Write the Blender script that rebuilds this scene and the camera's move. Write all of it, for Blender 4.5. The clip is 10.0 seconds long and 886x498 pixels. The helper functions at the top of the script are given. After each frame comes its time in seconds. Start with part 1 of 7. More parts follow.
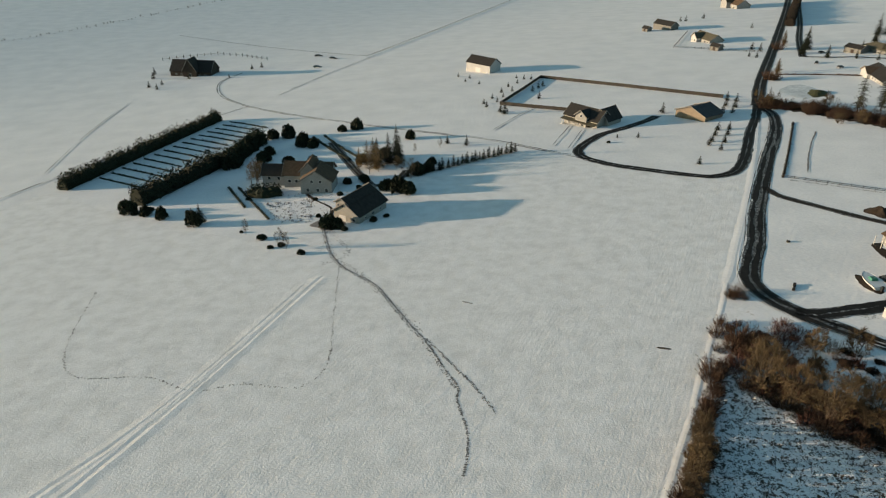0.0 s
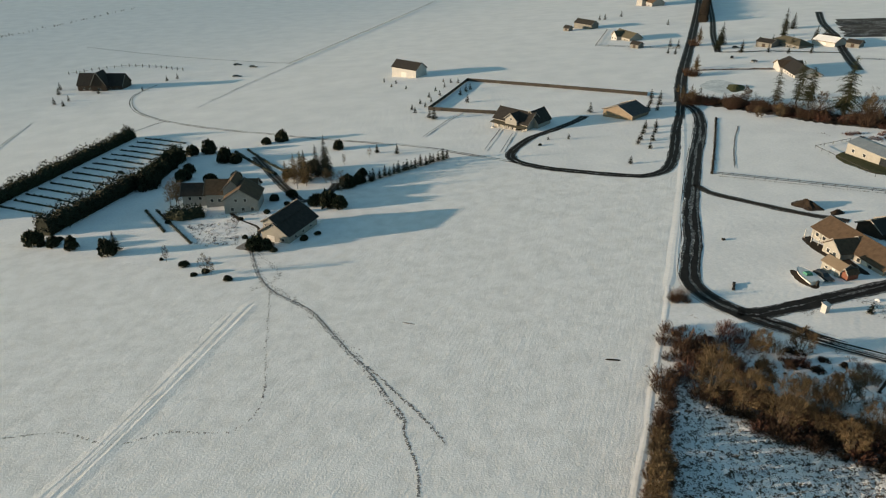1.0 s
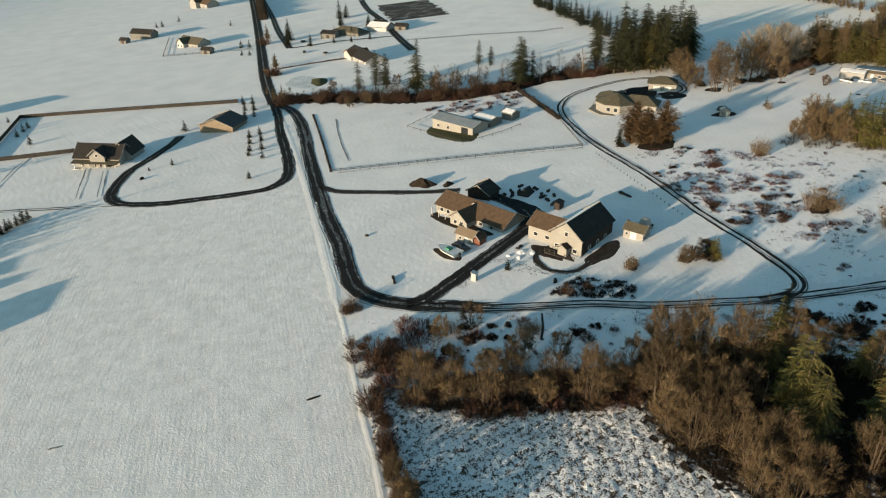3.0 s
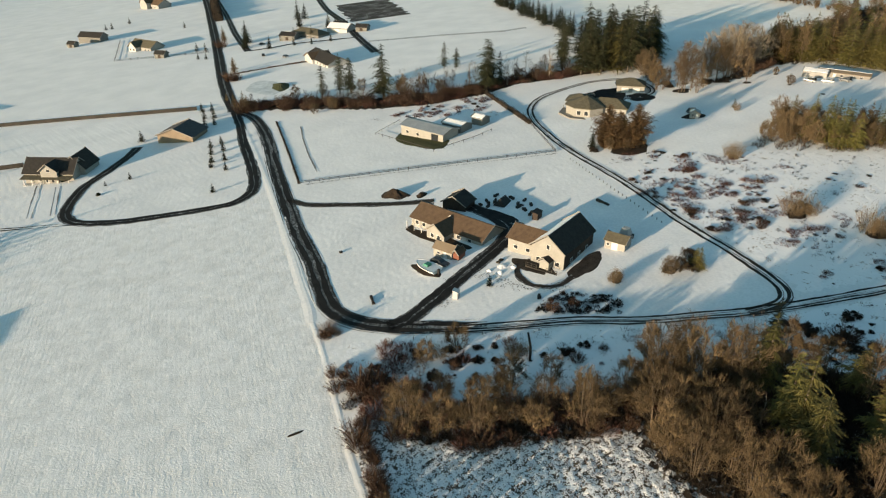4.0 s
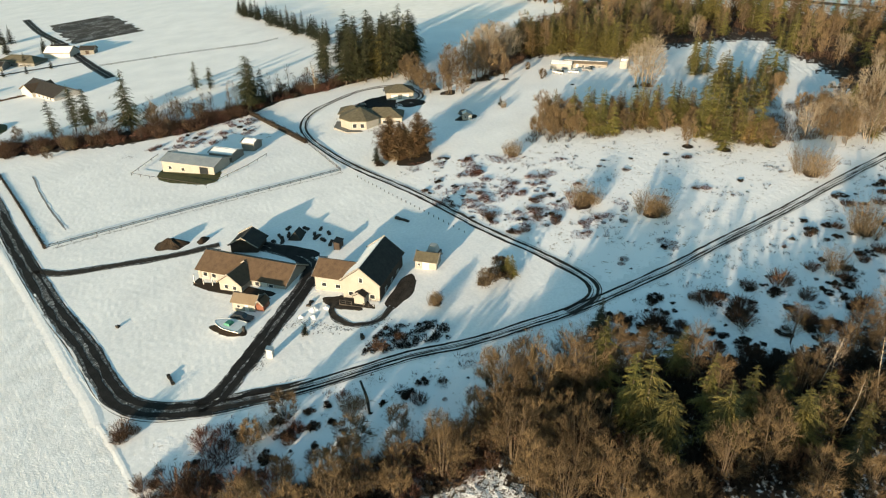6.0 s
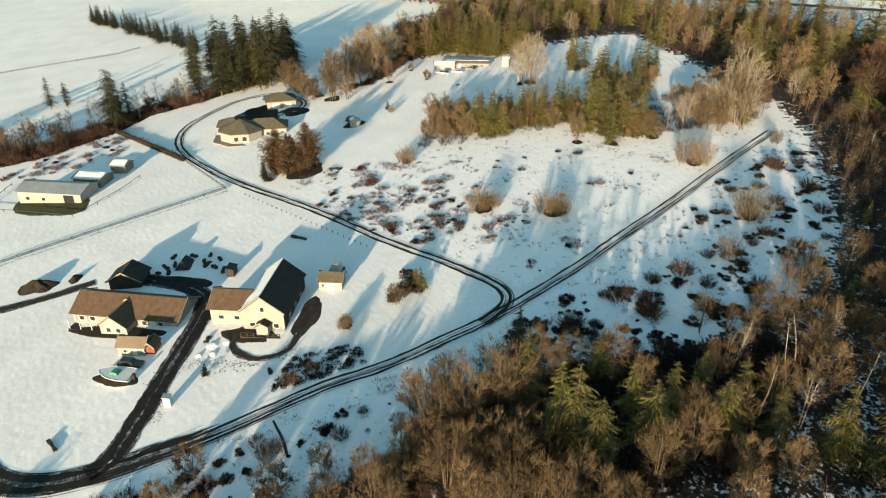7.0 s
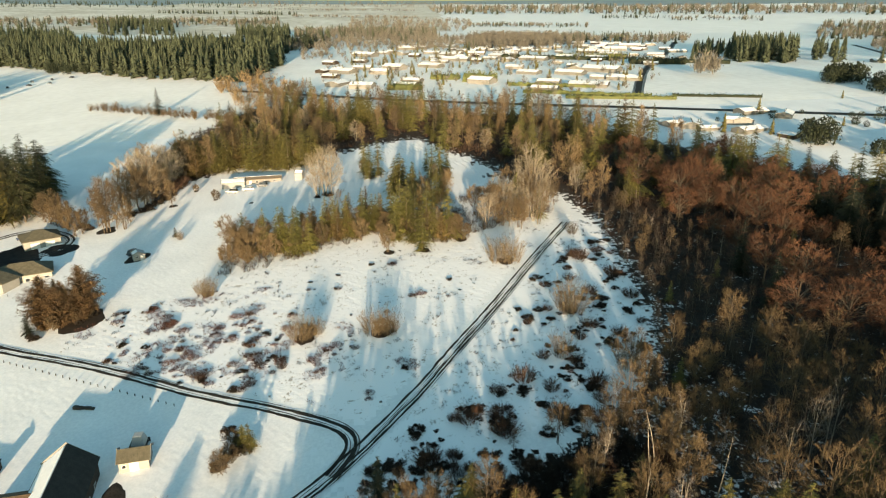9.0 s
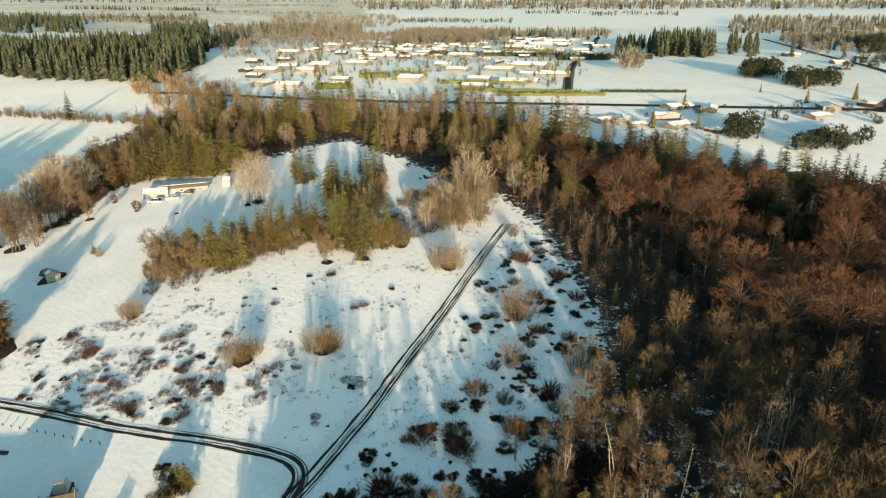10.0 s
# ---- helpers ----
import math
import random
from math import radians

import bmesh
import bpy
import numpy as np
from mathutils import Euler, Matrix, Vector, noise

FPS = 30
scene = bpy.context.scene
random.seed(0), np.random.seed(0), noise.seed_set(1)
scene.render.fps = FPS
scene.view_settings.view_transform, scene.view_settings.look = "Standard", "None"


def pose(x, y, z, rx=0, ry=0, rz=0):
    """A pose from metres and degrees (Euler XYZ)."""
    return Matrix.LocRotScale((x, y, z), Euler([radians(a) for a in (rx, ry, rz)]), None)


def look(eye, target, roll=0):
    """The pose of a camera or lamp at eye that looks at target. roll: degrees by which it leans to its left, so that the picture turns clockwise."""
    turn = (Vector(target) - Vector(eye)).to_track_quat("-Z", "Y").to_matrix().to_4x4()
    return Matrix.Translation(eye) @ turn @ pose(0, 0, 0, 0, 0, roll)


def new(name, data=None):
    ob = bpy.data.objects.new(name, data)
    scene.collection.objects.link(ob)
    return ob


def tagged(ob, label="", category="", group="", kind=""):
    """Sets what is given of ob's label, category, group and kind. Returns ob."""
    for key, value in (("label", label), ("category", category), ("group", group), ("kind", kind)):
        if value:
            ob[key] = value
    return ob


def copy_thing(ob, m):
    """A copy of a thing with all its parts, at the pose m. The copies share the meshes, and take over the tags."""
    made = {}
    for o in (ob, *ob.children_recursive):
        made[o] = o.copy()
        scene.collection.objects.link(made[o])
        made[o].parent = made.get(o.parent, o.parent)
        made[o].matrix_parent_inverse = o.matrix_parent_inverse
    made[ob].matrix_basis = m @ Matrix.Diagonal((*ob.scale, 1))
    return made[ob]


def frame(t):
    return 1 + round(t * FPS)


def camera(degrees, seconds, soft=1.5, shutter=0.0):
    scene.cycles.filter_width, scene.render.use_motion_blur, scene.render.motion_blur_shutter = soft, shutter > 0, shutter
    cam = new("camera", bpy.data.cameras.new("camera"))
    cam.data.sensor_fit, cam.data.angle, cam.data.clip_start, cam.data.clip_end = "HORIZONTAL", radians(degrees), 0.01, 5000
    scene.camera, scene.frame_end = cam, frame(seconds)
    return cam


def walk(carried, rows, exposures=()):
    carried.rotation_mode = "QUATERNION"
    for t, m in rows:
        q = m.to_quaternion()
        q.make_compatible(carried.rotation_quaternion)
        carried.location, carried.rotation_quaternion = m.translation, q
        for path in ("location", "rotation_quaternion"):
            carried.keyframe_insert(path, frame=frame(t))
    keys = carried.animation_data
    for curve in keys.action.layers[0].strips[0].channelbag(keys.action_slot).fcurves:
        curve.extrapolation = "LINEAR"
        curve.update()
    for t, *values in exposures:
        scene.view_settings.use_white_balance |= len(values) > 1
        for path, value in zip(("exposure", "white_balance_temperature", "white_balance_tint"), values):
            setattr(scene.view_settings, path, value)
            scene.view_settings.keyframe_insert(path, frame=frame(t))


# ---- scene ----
cam = camera(66.5, 10.0, soft=1.15)
PATH = [
    (0, (0.00, -0.00, 77.40), (-0.08, 88.85, 31.51), 0.65),
    (0.5, (-1.25, 4.42, 77.43), (4.36, 93.15, 31.65), 0.57),
    (1, (-0.20, 7.95, 77.37), (9.32, 96.44, 31.79), 0.25),
    (1.5, (-0.78, 11.94, 77.18), (27.17, 96.51, 31.72), 0.00),
    (2, (-0.92, 15.90, 77.28), (38.54, 95.75, 31.81), -0.22),
    (2.5, (-1.67, 18.92, 77.93), (50.55, 91.03, 32.39), -0.33),
    (2.7, (-1.91, 20.40, 78.24), (54.21, 89.48, 32.64), -0.31),
    (3.8, (-0.74, 29.11, 80.52), (60.01, 93.64, 34.21), -0.02),
    (4, (-0.09, 30.55, 80.70), (62.39, 93.37, 34.33), -0.09),
    (4.5, (1.35, 33.96, 80.95), (69.01, 91.16, 34.58), -0.15),
    (5, (2.81, 37.46, 81.30), (75.81, 87.66, 34.91), -0.19),
    (5.5, (4.94, 40.71, 81.58), (82.20, 83.99, 35.11), -0.21),
    (7, (12.66, 49.55, 82.04), (98.74, 70.61, 35.72), -0.01),
    (7.5, (15.62, 52.04, 82.31), (103.84, 64.01, 36.78), 0.00),
    (8, (18.85, 54.26, 83.20), (111.74, 57.77, 46.34), -0.05),
    (8.5, (21.39, 56.42, 83.07), (115.71, 52.79, 50.06), -0.00),
    (9, (25.14, 57.81, 82.97), (119.13, 49.50, 49.85), -0.01),
    (9.5, (28.63, 58.73, 83.16), (122.04, 45.87, 49.86), -0.04),
    (10, (32.06, 59.56, 84.11), (124.43, 41.39, 50.38), -0.06),
]
EXPOSURES = [(0.0, 0.54, 6600, 2), (2.5, 0.68, 6550, 1), (5.5, 1.2, 6700, -1), (7.5, 1.4, 6900, -2), (10.0, 1.44, 7150, -2)]
walk(cam, [(t, look(eye, target, roll)) for t, eye, target, roll in PATH], EXPOSURES)

# ---- sky and sun: a low winter sun from the west, shadows run east ----
SUN_HEIGHT, SUN_SIDE = 4.7, 273.0
world = bpy.data.worlds.new("winter_sky")
scene.world = world
world.use_nodes = True
_w = world.node_tree
_sky = _w.nodes.new("ShaderNodeTexSky")
_sky.sky_type = "NISHITA"
_sky.sun_disc = False
_sky.sun_elevation = radians(SUN_HEIGHT)
_sky.sun_rotation = radians(SUN_SIDE)
_sky.ozone_density, _sky.dust_density = 1.5, 0.6
_tone = _w.nodes.new("ShaderNodeVectorMath")
_tone.operation = "MULTIPLY"
_tone.inputs[1].default_value = (0.90, 1.06, 1.07)
_w.links.new(_sky.outputs[0], _tone.inputs[0])
_w.links.new(_tone.outputs[0], _w.nodes["Background"].inputs[0])
_w.nodes["Background"].inputs[1].default_value = 0.145
sun = new("sun", bpy.data.lights.new("sun", "SUN"))
sun.data.energy, sun.data.angle, sun.data.color = 5.0, radians(0.6), (1.0, 0.74, 0.545)
_a = radians(SUN_SIDE)
_from = Vector((math.sin(_a) * math.cos(radians(SUN_HEIGHT)), math.cos(_a) * math.cos(radians(SUN_HEIGHT)), math.sin(radians(SUN_HEIGHT))))
sun.matrix_world = look(_from * 300, (0, 0, 0))


# ---- materials ----
def material(name, dark, light, size=1.0, rough=0.8, bump=0.0, fine=8.0, metal=0.0, vary=0.0, island=False, spec=0.3, contrast=(0.35, 0.65)):
    """Two tones mixed by coarse and fine noise of real size, with relief, and a shift of tone from piece to piece."""
    m = bpy.data.materials.new(name)
    m.use_nodes = True
    n, link = m.node_tree.nodes, m.node_tree.links.new
    b = n["Principled BSDF"]
    geo = n.new("ShaderNodeNewGeometry")
    big, small = n.new("ShaderNodeTexNoise"), n.new("ShaderNodeTexNoise")
    big.inputs["Scale"].default_value, small.inputs["Scale"].default_value = 1 / size, fine / size
    big.inputs["Detail"].default_value, small.inputs["Detail"].default_value = 4, 5
    link(geo.outputs["Position"], big.inputs["Vector"])
    link(geo.outputs["Position"], small.inputs["Vector"])
    add = n.new("ShaderNodeMath")
    add.operation = "MULTIPLY_ADD"
    link(small.outputs[0], add.inputs[0])
    add.inputs[1].default_value = 0.5
    half = n.new("ShaderNodeMath")
    half.operation = "MULTIPLY"
    half.inputs[1].default_value = 0.5
    link(big.outputs[0], half.inputs[0])
    link(half.outputs[0], add.inputs[2])
    ramp = n.new("ShaderNodeValToRGB")
    ramp.color_ramp.elements[0].position, ramp.color_ramp.elements[1].position = contrast
    ramp.color_ramp.elements[0].color, ramp.color_ramp.elements[1].color = (*dark, 1), (*light, 1)
    link(add.outputs[0], ramp.inputs[0])
    out = ramp.outputs[0]
    if vary:
        hsv = n.new("ShaderNodeHueSaturation")
        span = n.new("ShaderNodeMapRange")
        span.inputs["To Min"].default_value, span.inputs["To Max"].default_value = 1 - vary, 1 + vary
        info = geo if island else n.new("ShaderNodeObjectInfo")
        link(info.outputs["Random Per Island" if island else "Random"], span.inputs["Value"])
        link(span.outputs[0], hsv.inputs["Value"])
        link(out, hsv.inputs["Color"])
        out = hsv.outputs[0]
    link(out, b.inputs["Base Color"])
    b.inputs["Roughness"].default_value, b.inputs["Metallic"].default_value = rough, metal
    b.inputs["Specular IOR Level"].default_value = spec
    if bump:
        bm = n.new("ShaderNodeBump")
        bm.inputs["Strength"].default_value, bm.inputs["Distance"].default_value = 1.0, bump
        link(add.outputs[0], bm.inputs["Height"])
        link(bm.outputs[0], b.inputs["Normal"])
    return m


SNOW = material("snow", (0.72, 0.73, 0.74), (0.87, 0.87, 0.87), 14.0, 0.7, 0.045, 22.0, spec=0.15)


def furrowed(m, period, depth):
    """Adds the shallow drill rows of a sown field to a snow material's relief."""
    n, link = m.node_tree.nodes, m.node_tree.links.new
    geo, dot, mul, sine, mix = n.new("ShaderNodeNewGeometry"), n.new("ShaderNodeVectorMath"), n.new("ShaderNodeMath"), n.new("ShaderNodeMath"), n.new("ShaderNodeMath")
    dot.operation, mul.operation, sine.operation, mix.operation = "DOT_PRODUCT", "MULTIPLY", "SINE", "MULTIPLY_ADD"
    dot.inputs[1].default_value = (0.905, -0.425, 0)
    mul.inputs[1].default_value = 2 * math.pi / period
    patch, fade = n.new("ShaderNodeTexNoise"), n.new("ShaderNodeMapRange")
    patch.inputs["Scale"].default_value = 0.045
    fade.inputs["From Min"].default_value, fade.inputs["From Max"].default_value = 0.3, 0.62
    fade.inputs["To Max"].default_value = depth
    link(geo.outputs["Position"], patch.inputs["Vector"])
    link(patch.outputs[0], fade.inputs["Value"])
    link(fade.outputs[0], mix.inputs[1])
    link(geo.outputs["Position"], dot.inputs[0])
    link(dot.outputs["Value"], mul.inputs[0])
    link(mul.outputs[0], sine.inputs[0])
    link(sine.outputs[0], mix.inputs[0])
    bump = next(b for b in n if b.bl_idname == "ShaderNodeBump")
    link(bump.inputs["Height"].links[0].from_socket, mix.inputs[2])
    link(mix.outputs[0], bump.inputs["Height"])
    return m


FIELD = furrowed(material("snowy_field", (0.68, 0.68, 0.67), (0.86, 0.86, 0.86), 4.0, 0.7, 0.13, 13.0, spec=0.15, contrast=(0.32, 0.58)), 0.95, 0.026)
SNOW_ROUGH = material("scrubby_snow", (0.30, 0.25, 0.20), (0.85, 0.85, 0.86), 3.0, 0.75, 0.12, 5.0, spec=0.15, contrast=(0.33, 0.42))
SNOW_TUFTED = material("tussocky_snow", (0.085, 0.068, 0.05), (0.84, 0.84, 0.85), 0.9, 0.8, 0.42, 3.0, spec=0.15, contrast=(0.43, 0.50))
# leaf litter taken down to near black for the shade under the trees
FOREST_FLOOR = material("shaded_leaf_litter", (0.022, 0.015, 0.010), (0.60, 0.60, 0.60), 3.5, 0.9, 0.15, 5.0, contrast=(0.60, 0.68))
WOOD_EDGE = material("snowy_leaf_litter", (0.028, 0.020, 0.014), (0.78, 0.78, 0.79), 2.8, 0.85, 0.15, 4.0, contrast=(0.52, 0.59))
SLUSH = material("road_slush", (0.03, 0.029, 0.028), (0.66, 0.66, 0.66), 0.8, 0.6, 0.04, 5.0, contrast=(0.50, 0.68))
ASPHALT = material("wet_asphalt", (0.008, 0.008, 0.0085), (0.026, 0.025, 0.024), 2.0, 0.8, 0.02, 8.0, spec=0.12)
MUD = material("muddy_track", (0.014, 0.012, 0.010), (0.055, 0.047, 0.040), 1.5, 0.85, 0.03, 6.0, spec=0.12)
EARTH = material("bare_earth", (0.0109, 0.0074, 0.005), (0.0347, 0.0238, 0.0149), 1.0, 0.9, 0.05, 6.0)
GRASS = material("winter_grass", (0.0275, 0.033, 0.011), (0.0715, 0.0715, 0.0275), 1.5, 0.9, 0.05, 6.0)
TRODDEN = material("trodden_snow", (0.07, 0.06, 0.05), (0.34, 0.33, 0.33), 0.6, 0.8, 0.03, 4.0)
POND = material("pond_ice", (0.42, 0.45, 0.47), (0.74, 0.76, 0.77), 6.0, 0.5, 0.0, 4.0)
# outermost land, tinted teal for the haze along the horizon
FAR_HAZE = material("haze_tinted_far_land", (0.16, 0.22, 0.24), (0.24, 0.30, 0.32), 300.0, 0.9)
# snow coloured brighter and warmer to imitate haze over the far fields
FAR_SNOW = material("haze_bright_far_snow", (0.80, 0.78, 0.745), (0.92, 0.90, 0.865), 40.0, 0.7, spec=0.15)
FAR_LAND = material("far_brown_marsh", (0.42, 0.36, 0.27), (0.80, 0.76, 0.68), 160.0, 0.9)

BARK = material("bark", (0.045, 0.036, 0.027), (0.12, 0.10, 0.075), 0.5, 0.9, 0.02, 8.0, vary=0.2)
# bark lightened in colour for trunks that catch the low sun
LIT_BARK = material("sunlit_bark", (0.05, 0.037, 0.025), (0.14, 0.108, 0.075), 0.5, 0.9, 0.02, 8.0, vary=0.25)
PALE_BARK = material("pale_bark", (0.15, 0.13, 0.105), (0.32, 0.28, 0.23), 0.5, 0.85, 0.02, 8.0, vary=0.15)
# white siding dimmed to grey for the farmhouse fronts in shade
FARM_WHITE = material("dimmed_white_siding", (0.24, 0.235, 0.225), (0.32, 0.315, 0.30), 2.0, 0.75)
TWIG_TAN = material("tan_twigs", (0.05, 0.034, 0.017), (0.115, 0.08, 0.042), 1.5, 0.85, vary=0.3)
# near black for dark brambles and for the deep shade between trees
TWIG_DARK = material("dark_brambles_and_shade", (0.01, 0.0075, 0.005), (0.03, 0.022, 0.014), 2.5, 0.85, vary=0.3)
TWIG_ALDER = material("alder_twigs", (0.056, 0.039, 0.020), (0.142, 0.102, 0.055), 1.5, 0.85, vary=0.4)
TWIG_PALE = material("pale_twigs", (0.14, 0.115, 0.08), (0.27, 0.225, 0.165), 1.5, 0.85, vary=0.2)
TWIG_RUST = material("rusty_twigs", (0.092, 0.064, 0.034), (0.20, 0.143, 0.078), 1.5, 0.85, vary=0.35)
TWIG_MAPLE = material("maple_twigs", (0.045, 0.020, 0.0105), (0.118, 0.055, 0.028), 2.0, 0.85, vary=0.35)
TWIG_BROWN = material("brown_twigs", (0.034, 0.020, 0.013), (0.085, 0.050, 0.031), 1.5, 0.85, vary=0.3)
TWIG_RED = material("reddish_twigs", (0.0565, 0.0261, 0.0197), (0.1244, 0.0617, 0.0459), 1.0, 0.85, vary=0.25)
BRONZE = material("rusty_cedar_needles", (0.08, 0.049, 0.023), (0.20, 0.128, 0.064), 1.2, 0.85, vary=0.25)
TWIG_STRAW = material("straw_twigs", (0.085, 0.063, 0.038), (0.175, 0.135, 0.085), 1.5, 0.85, vary=0.3)
# twig colour darkened to put the wood's edge into shade
TWIG_STEM = material("shaded_grey_brown_twigs", (0.0241, 0.0177, 0.0126), (0.0602, 0.0447, 0.0321), 1.5, 0.85, vary=0.3)
TWIG_GREY = material("grey_twigs", (0.06, 0.05, 0.042), (0.13, 0.11, 0.095), 1.0, 0.85, vary=0.2)
OLIVE = material("olive_needles", (0.042, 0.041, 0.013), (0.17, 0.146, 0.042), 0.8, 0.8, vary=0.35)
FIR = material("fir_needles", (0.044, 0.047, 0.013), (0.19, 0.172, 0.048), 0.8, 0.8, vary=0.4)
SPRUCE = material("dark_needles", (0.010, 0.015, 0.009), (0.030, 0.036, 0.018), 0.8, 0.8, vary=0.25)
PINE = material("pine_needles", (0.017, 0.022, 0.010), (0.058, 0.060, 0.026), 0.8, 0.8, vary=0.3)
CEDAR = material("bronzed_needles", (0.080, 0.055, 0.022), (0.20, 0.138, 0.058), 0.8, 0.85, vary=0.3)
HEDGE = material("hedge_leaves", (0.008, 0.013, 0.006), (0.024, 0.030, 0.013), 0.7, 0.8, vary=0.2)
PLOUGHED = material("ploughed_earth", (0.030, 0.024, 0.020), (0.40, 0.40, 0.40), 9.0, 0.85, 0.1, 9.0, contrast=(0.50, 0.72))
# far-tree colours, with the haze of distance mixed in
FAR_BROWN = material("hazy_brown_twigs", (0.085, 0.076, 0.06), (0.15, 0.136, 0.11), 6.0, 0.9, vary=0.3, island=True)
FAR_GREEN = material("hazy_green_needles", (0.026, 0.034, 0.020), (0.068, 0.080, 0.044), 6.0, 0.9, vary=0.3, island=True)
HEDGE_LIGHT = material("olive_hedge", (0.06, 0.07, 0.02), (0.13, 0.14, 0.05), 0.7, 0.8, vary=0.25)

CREAM = material("cream_siding", (0.235, 0.228, 0.205), (0.295, 0.285, 0.258), 2.0, 0.7)
FASCIA = material("fascia_boards", (0.17, 0.16, 0.145), (0.24, 0.23, 0.21), 1.0, 0.7)
WHITE = material("white_siding", (0.36, 0.355, 0.34), (0.45, 0.44, 0.425), 2.0, 0.7)
TAN = material("tan_siding", (0.1728, 0.132, 0.0896), (0.2232, 0.176, 0.1254), 2.0, 0.7)
GREY_WALL = material("grey_siding", (0.11, 0.11, 0.10), (0.17, 0.165, 0.15), 2.0, 0.7)
# colour of the dark logs, also laid on walls that stand in shade
DARK_WALL = material("dark_logs_and_shaded_walls", (0.022, 0.016, 0.012), (0.05, 0.036, 0.026), 1.2, 0.8)
RED_WALL = material("red_brown_boards", (0.12, 0.045, 0.03), (0.20, 0.08, 0.05), 1.0, 0.8)
ROOF_BROWN = material("brown_shingles", (0.065, 0.042, 0.026), (0.115, 0.078, 0.05), 1.0, 0.9, 0.02, 6.0)
ROOF_DARK = material("dark_shingles", (0.014, 0.013, 0.0125), (0.036, 0.033, 0.030), 1.0, 0.85, 0.02, 6.0)
ROOF_GREEN = material("moss_grey_shingles", (0.06, 0.054, 0.036), (0.12, 0.108, 0.075), 1.0, 0.9, 0.02, 6.0)
ROOF_GREY = material("grey_shingles", (0.045, 0.043, 0.045), (0.085, 0.08, 0.082), 1.0, 0.85, 0.02, 6.0)
ROOF_METAL = material("grey_metal_roof", (0.20, 0.23, 0.25), (0.32, 0.35, 0.37), 3.0, 0.45, metal=0.3)
TRIM = material("white_trim", (0.50, 0.49, 0.47), (0.58, 0.57, 0.55), 1.0, 0.6)
WOOD = material("weathered_wood", (0.0202, 0.0177, 0.0149), (0.0443, 0.0395, 0.0343), 0.6, 0.85, 0.01, 8.0, vary=0.2)
GLASS = material("dark_window_glass", (0.015, 0.018, 0.02), (0.03, 0.034, 0.038), 1.0, 0.08, spec=0.6)
TYRE = material("rubber", (0.015, 0.015, 0.015), (0.03, 0.03, 0.03), 0.3, 0.8)
CHROME = material("steel", (0.35, 0.35, 0.35), (0.5, 0.5, 0.5), 0.5, 0.35, metal=0.9)
HULL = material("white_hull", (0.70, 0.70, 0.68), (0.80, 0.80, 0.78), 1.0, 0.35)
TARP = material("green_tarp", (0.04, 0.16, 0.11), (0.08, 0.26, 0.18), 0.5, 0.6)
PAINT = {c: material(c + "_paint", tuple(v * 0.85 for v in rgb), rgb, 1.0, 0.3, spec=0.5) for c, rgb in
         dict(black=(0.02, 0.02, 0.022), grey=(0.18, 0.19, 0.20), white=(0.72, 0.72, 0.72), red=(0.25, 0.03, 0.02), blue=(0.04, 0.07, 0.14)).items()}


# ---- ground ----
def ground(x, y):
    """The height of the land: a gentle rise to the south-east that levels out far away."""
    r = 0.0691 * x - 0.0514 * y
    a = abs(r)
    return (r if a < 25 else math.copysign(25 + 17 * math.tanh((a - 25) / 17), r)) + 0.032 * max(0.0, math.hypot(x, y) - 1500)


def inside(poly, x, y):
    """Which of the points x, y (arrays) lie in a polygon."""
    hit = np.zeros(x.shape, bool)
    for (x0, y0), (x1, y1) in zip(poly, poly[1:] + poly[:1]):
        if y0 != y1:
            hit ^= ((y0 > y) != (y1 > y)) & (x < (x1 - x0) * (y - y0) / (y1 - y0) + x0)
    return hit


def curve(points, step=3.0):
    """A smooth line through the points, as arrays of x, y."""
    p = np.array([points[0], *points, points[-1]], float)
    out = []
    for a, b, c, d in zip(p, p[1:], p[2:], p[3:]):
        n = max(2, int(np.hypot(*(c - b)) / step))
        for u in np.arange(n) / n:
            out.append(0.5 * (2 * b + (c - a) * u + (2 * a - 5 * b + 4 * c - d) * u * u + (3 * b - a - 3 * c + d) * u ** 3))
    out.append(p[-2])
    return np.array(out)


def away(line, x, y):
    """The distance of points from a line."""
    best = np.full(x.shape, 1e9)
    for (x0, y0), (x1, y1) in zip(line, line[1:]):
        dx, dy = x1 - x0, y1 - y0
        u = np.clip(((x - x0) * dx + (y - y0) * dy) / (dx * dx + dy * dy + 1e-9), 0, 1)
        best = np.minimum(best, np.hypot(x - x0 - u * dx, y - y0 - u * dy))
    return best


MAIN_ROAD = [(480, 1010), (342, 717), (237, 501), (172, 370), (145, 310)]
WEST_LOOP = [(145, 310), (134, 286), (122, 262), (109, 234), (100, 219), (92, 215), (85, 217), (74, 224), (63, 232), (54, 242), (52, 252), (57, 263), (66, 275), (78, 284), (90, 294), (96, 301)]
FARM_LANE = [(56, 240), (39, 257), (15, 280), (-7, 294), (-46, 321), (-79, 345), (-110, 373), (-132, 401), (-145, 429), (-151, 458), (-145, 487)]
WEST_TRACK = [(-110, 373), (-121, 355), (-155, 259), (-168, 222), (-190, 150)]
LOOP_ROAD = [(145, 310), (144, 292), (134, 266), (118, 235), (104, 207), (91, 180), (83, 161), (76, 147), (73, 139), (73.5, 131), (78, 122), (84, 114.5), (90, 108)]
TRACK = [(78, 122), (86, 111), (95, 102), (103, 94), (110, 85), (119, 76), (130, 66), (148, 53), (164, 43), (183, 31), (213, 13), (237, -2)]
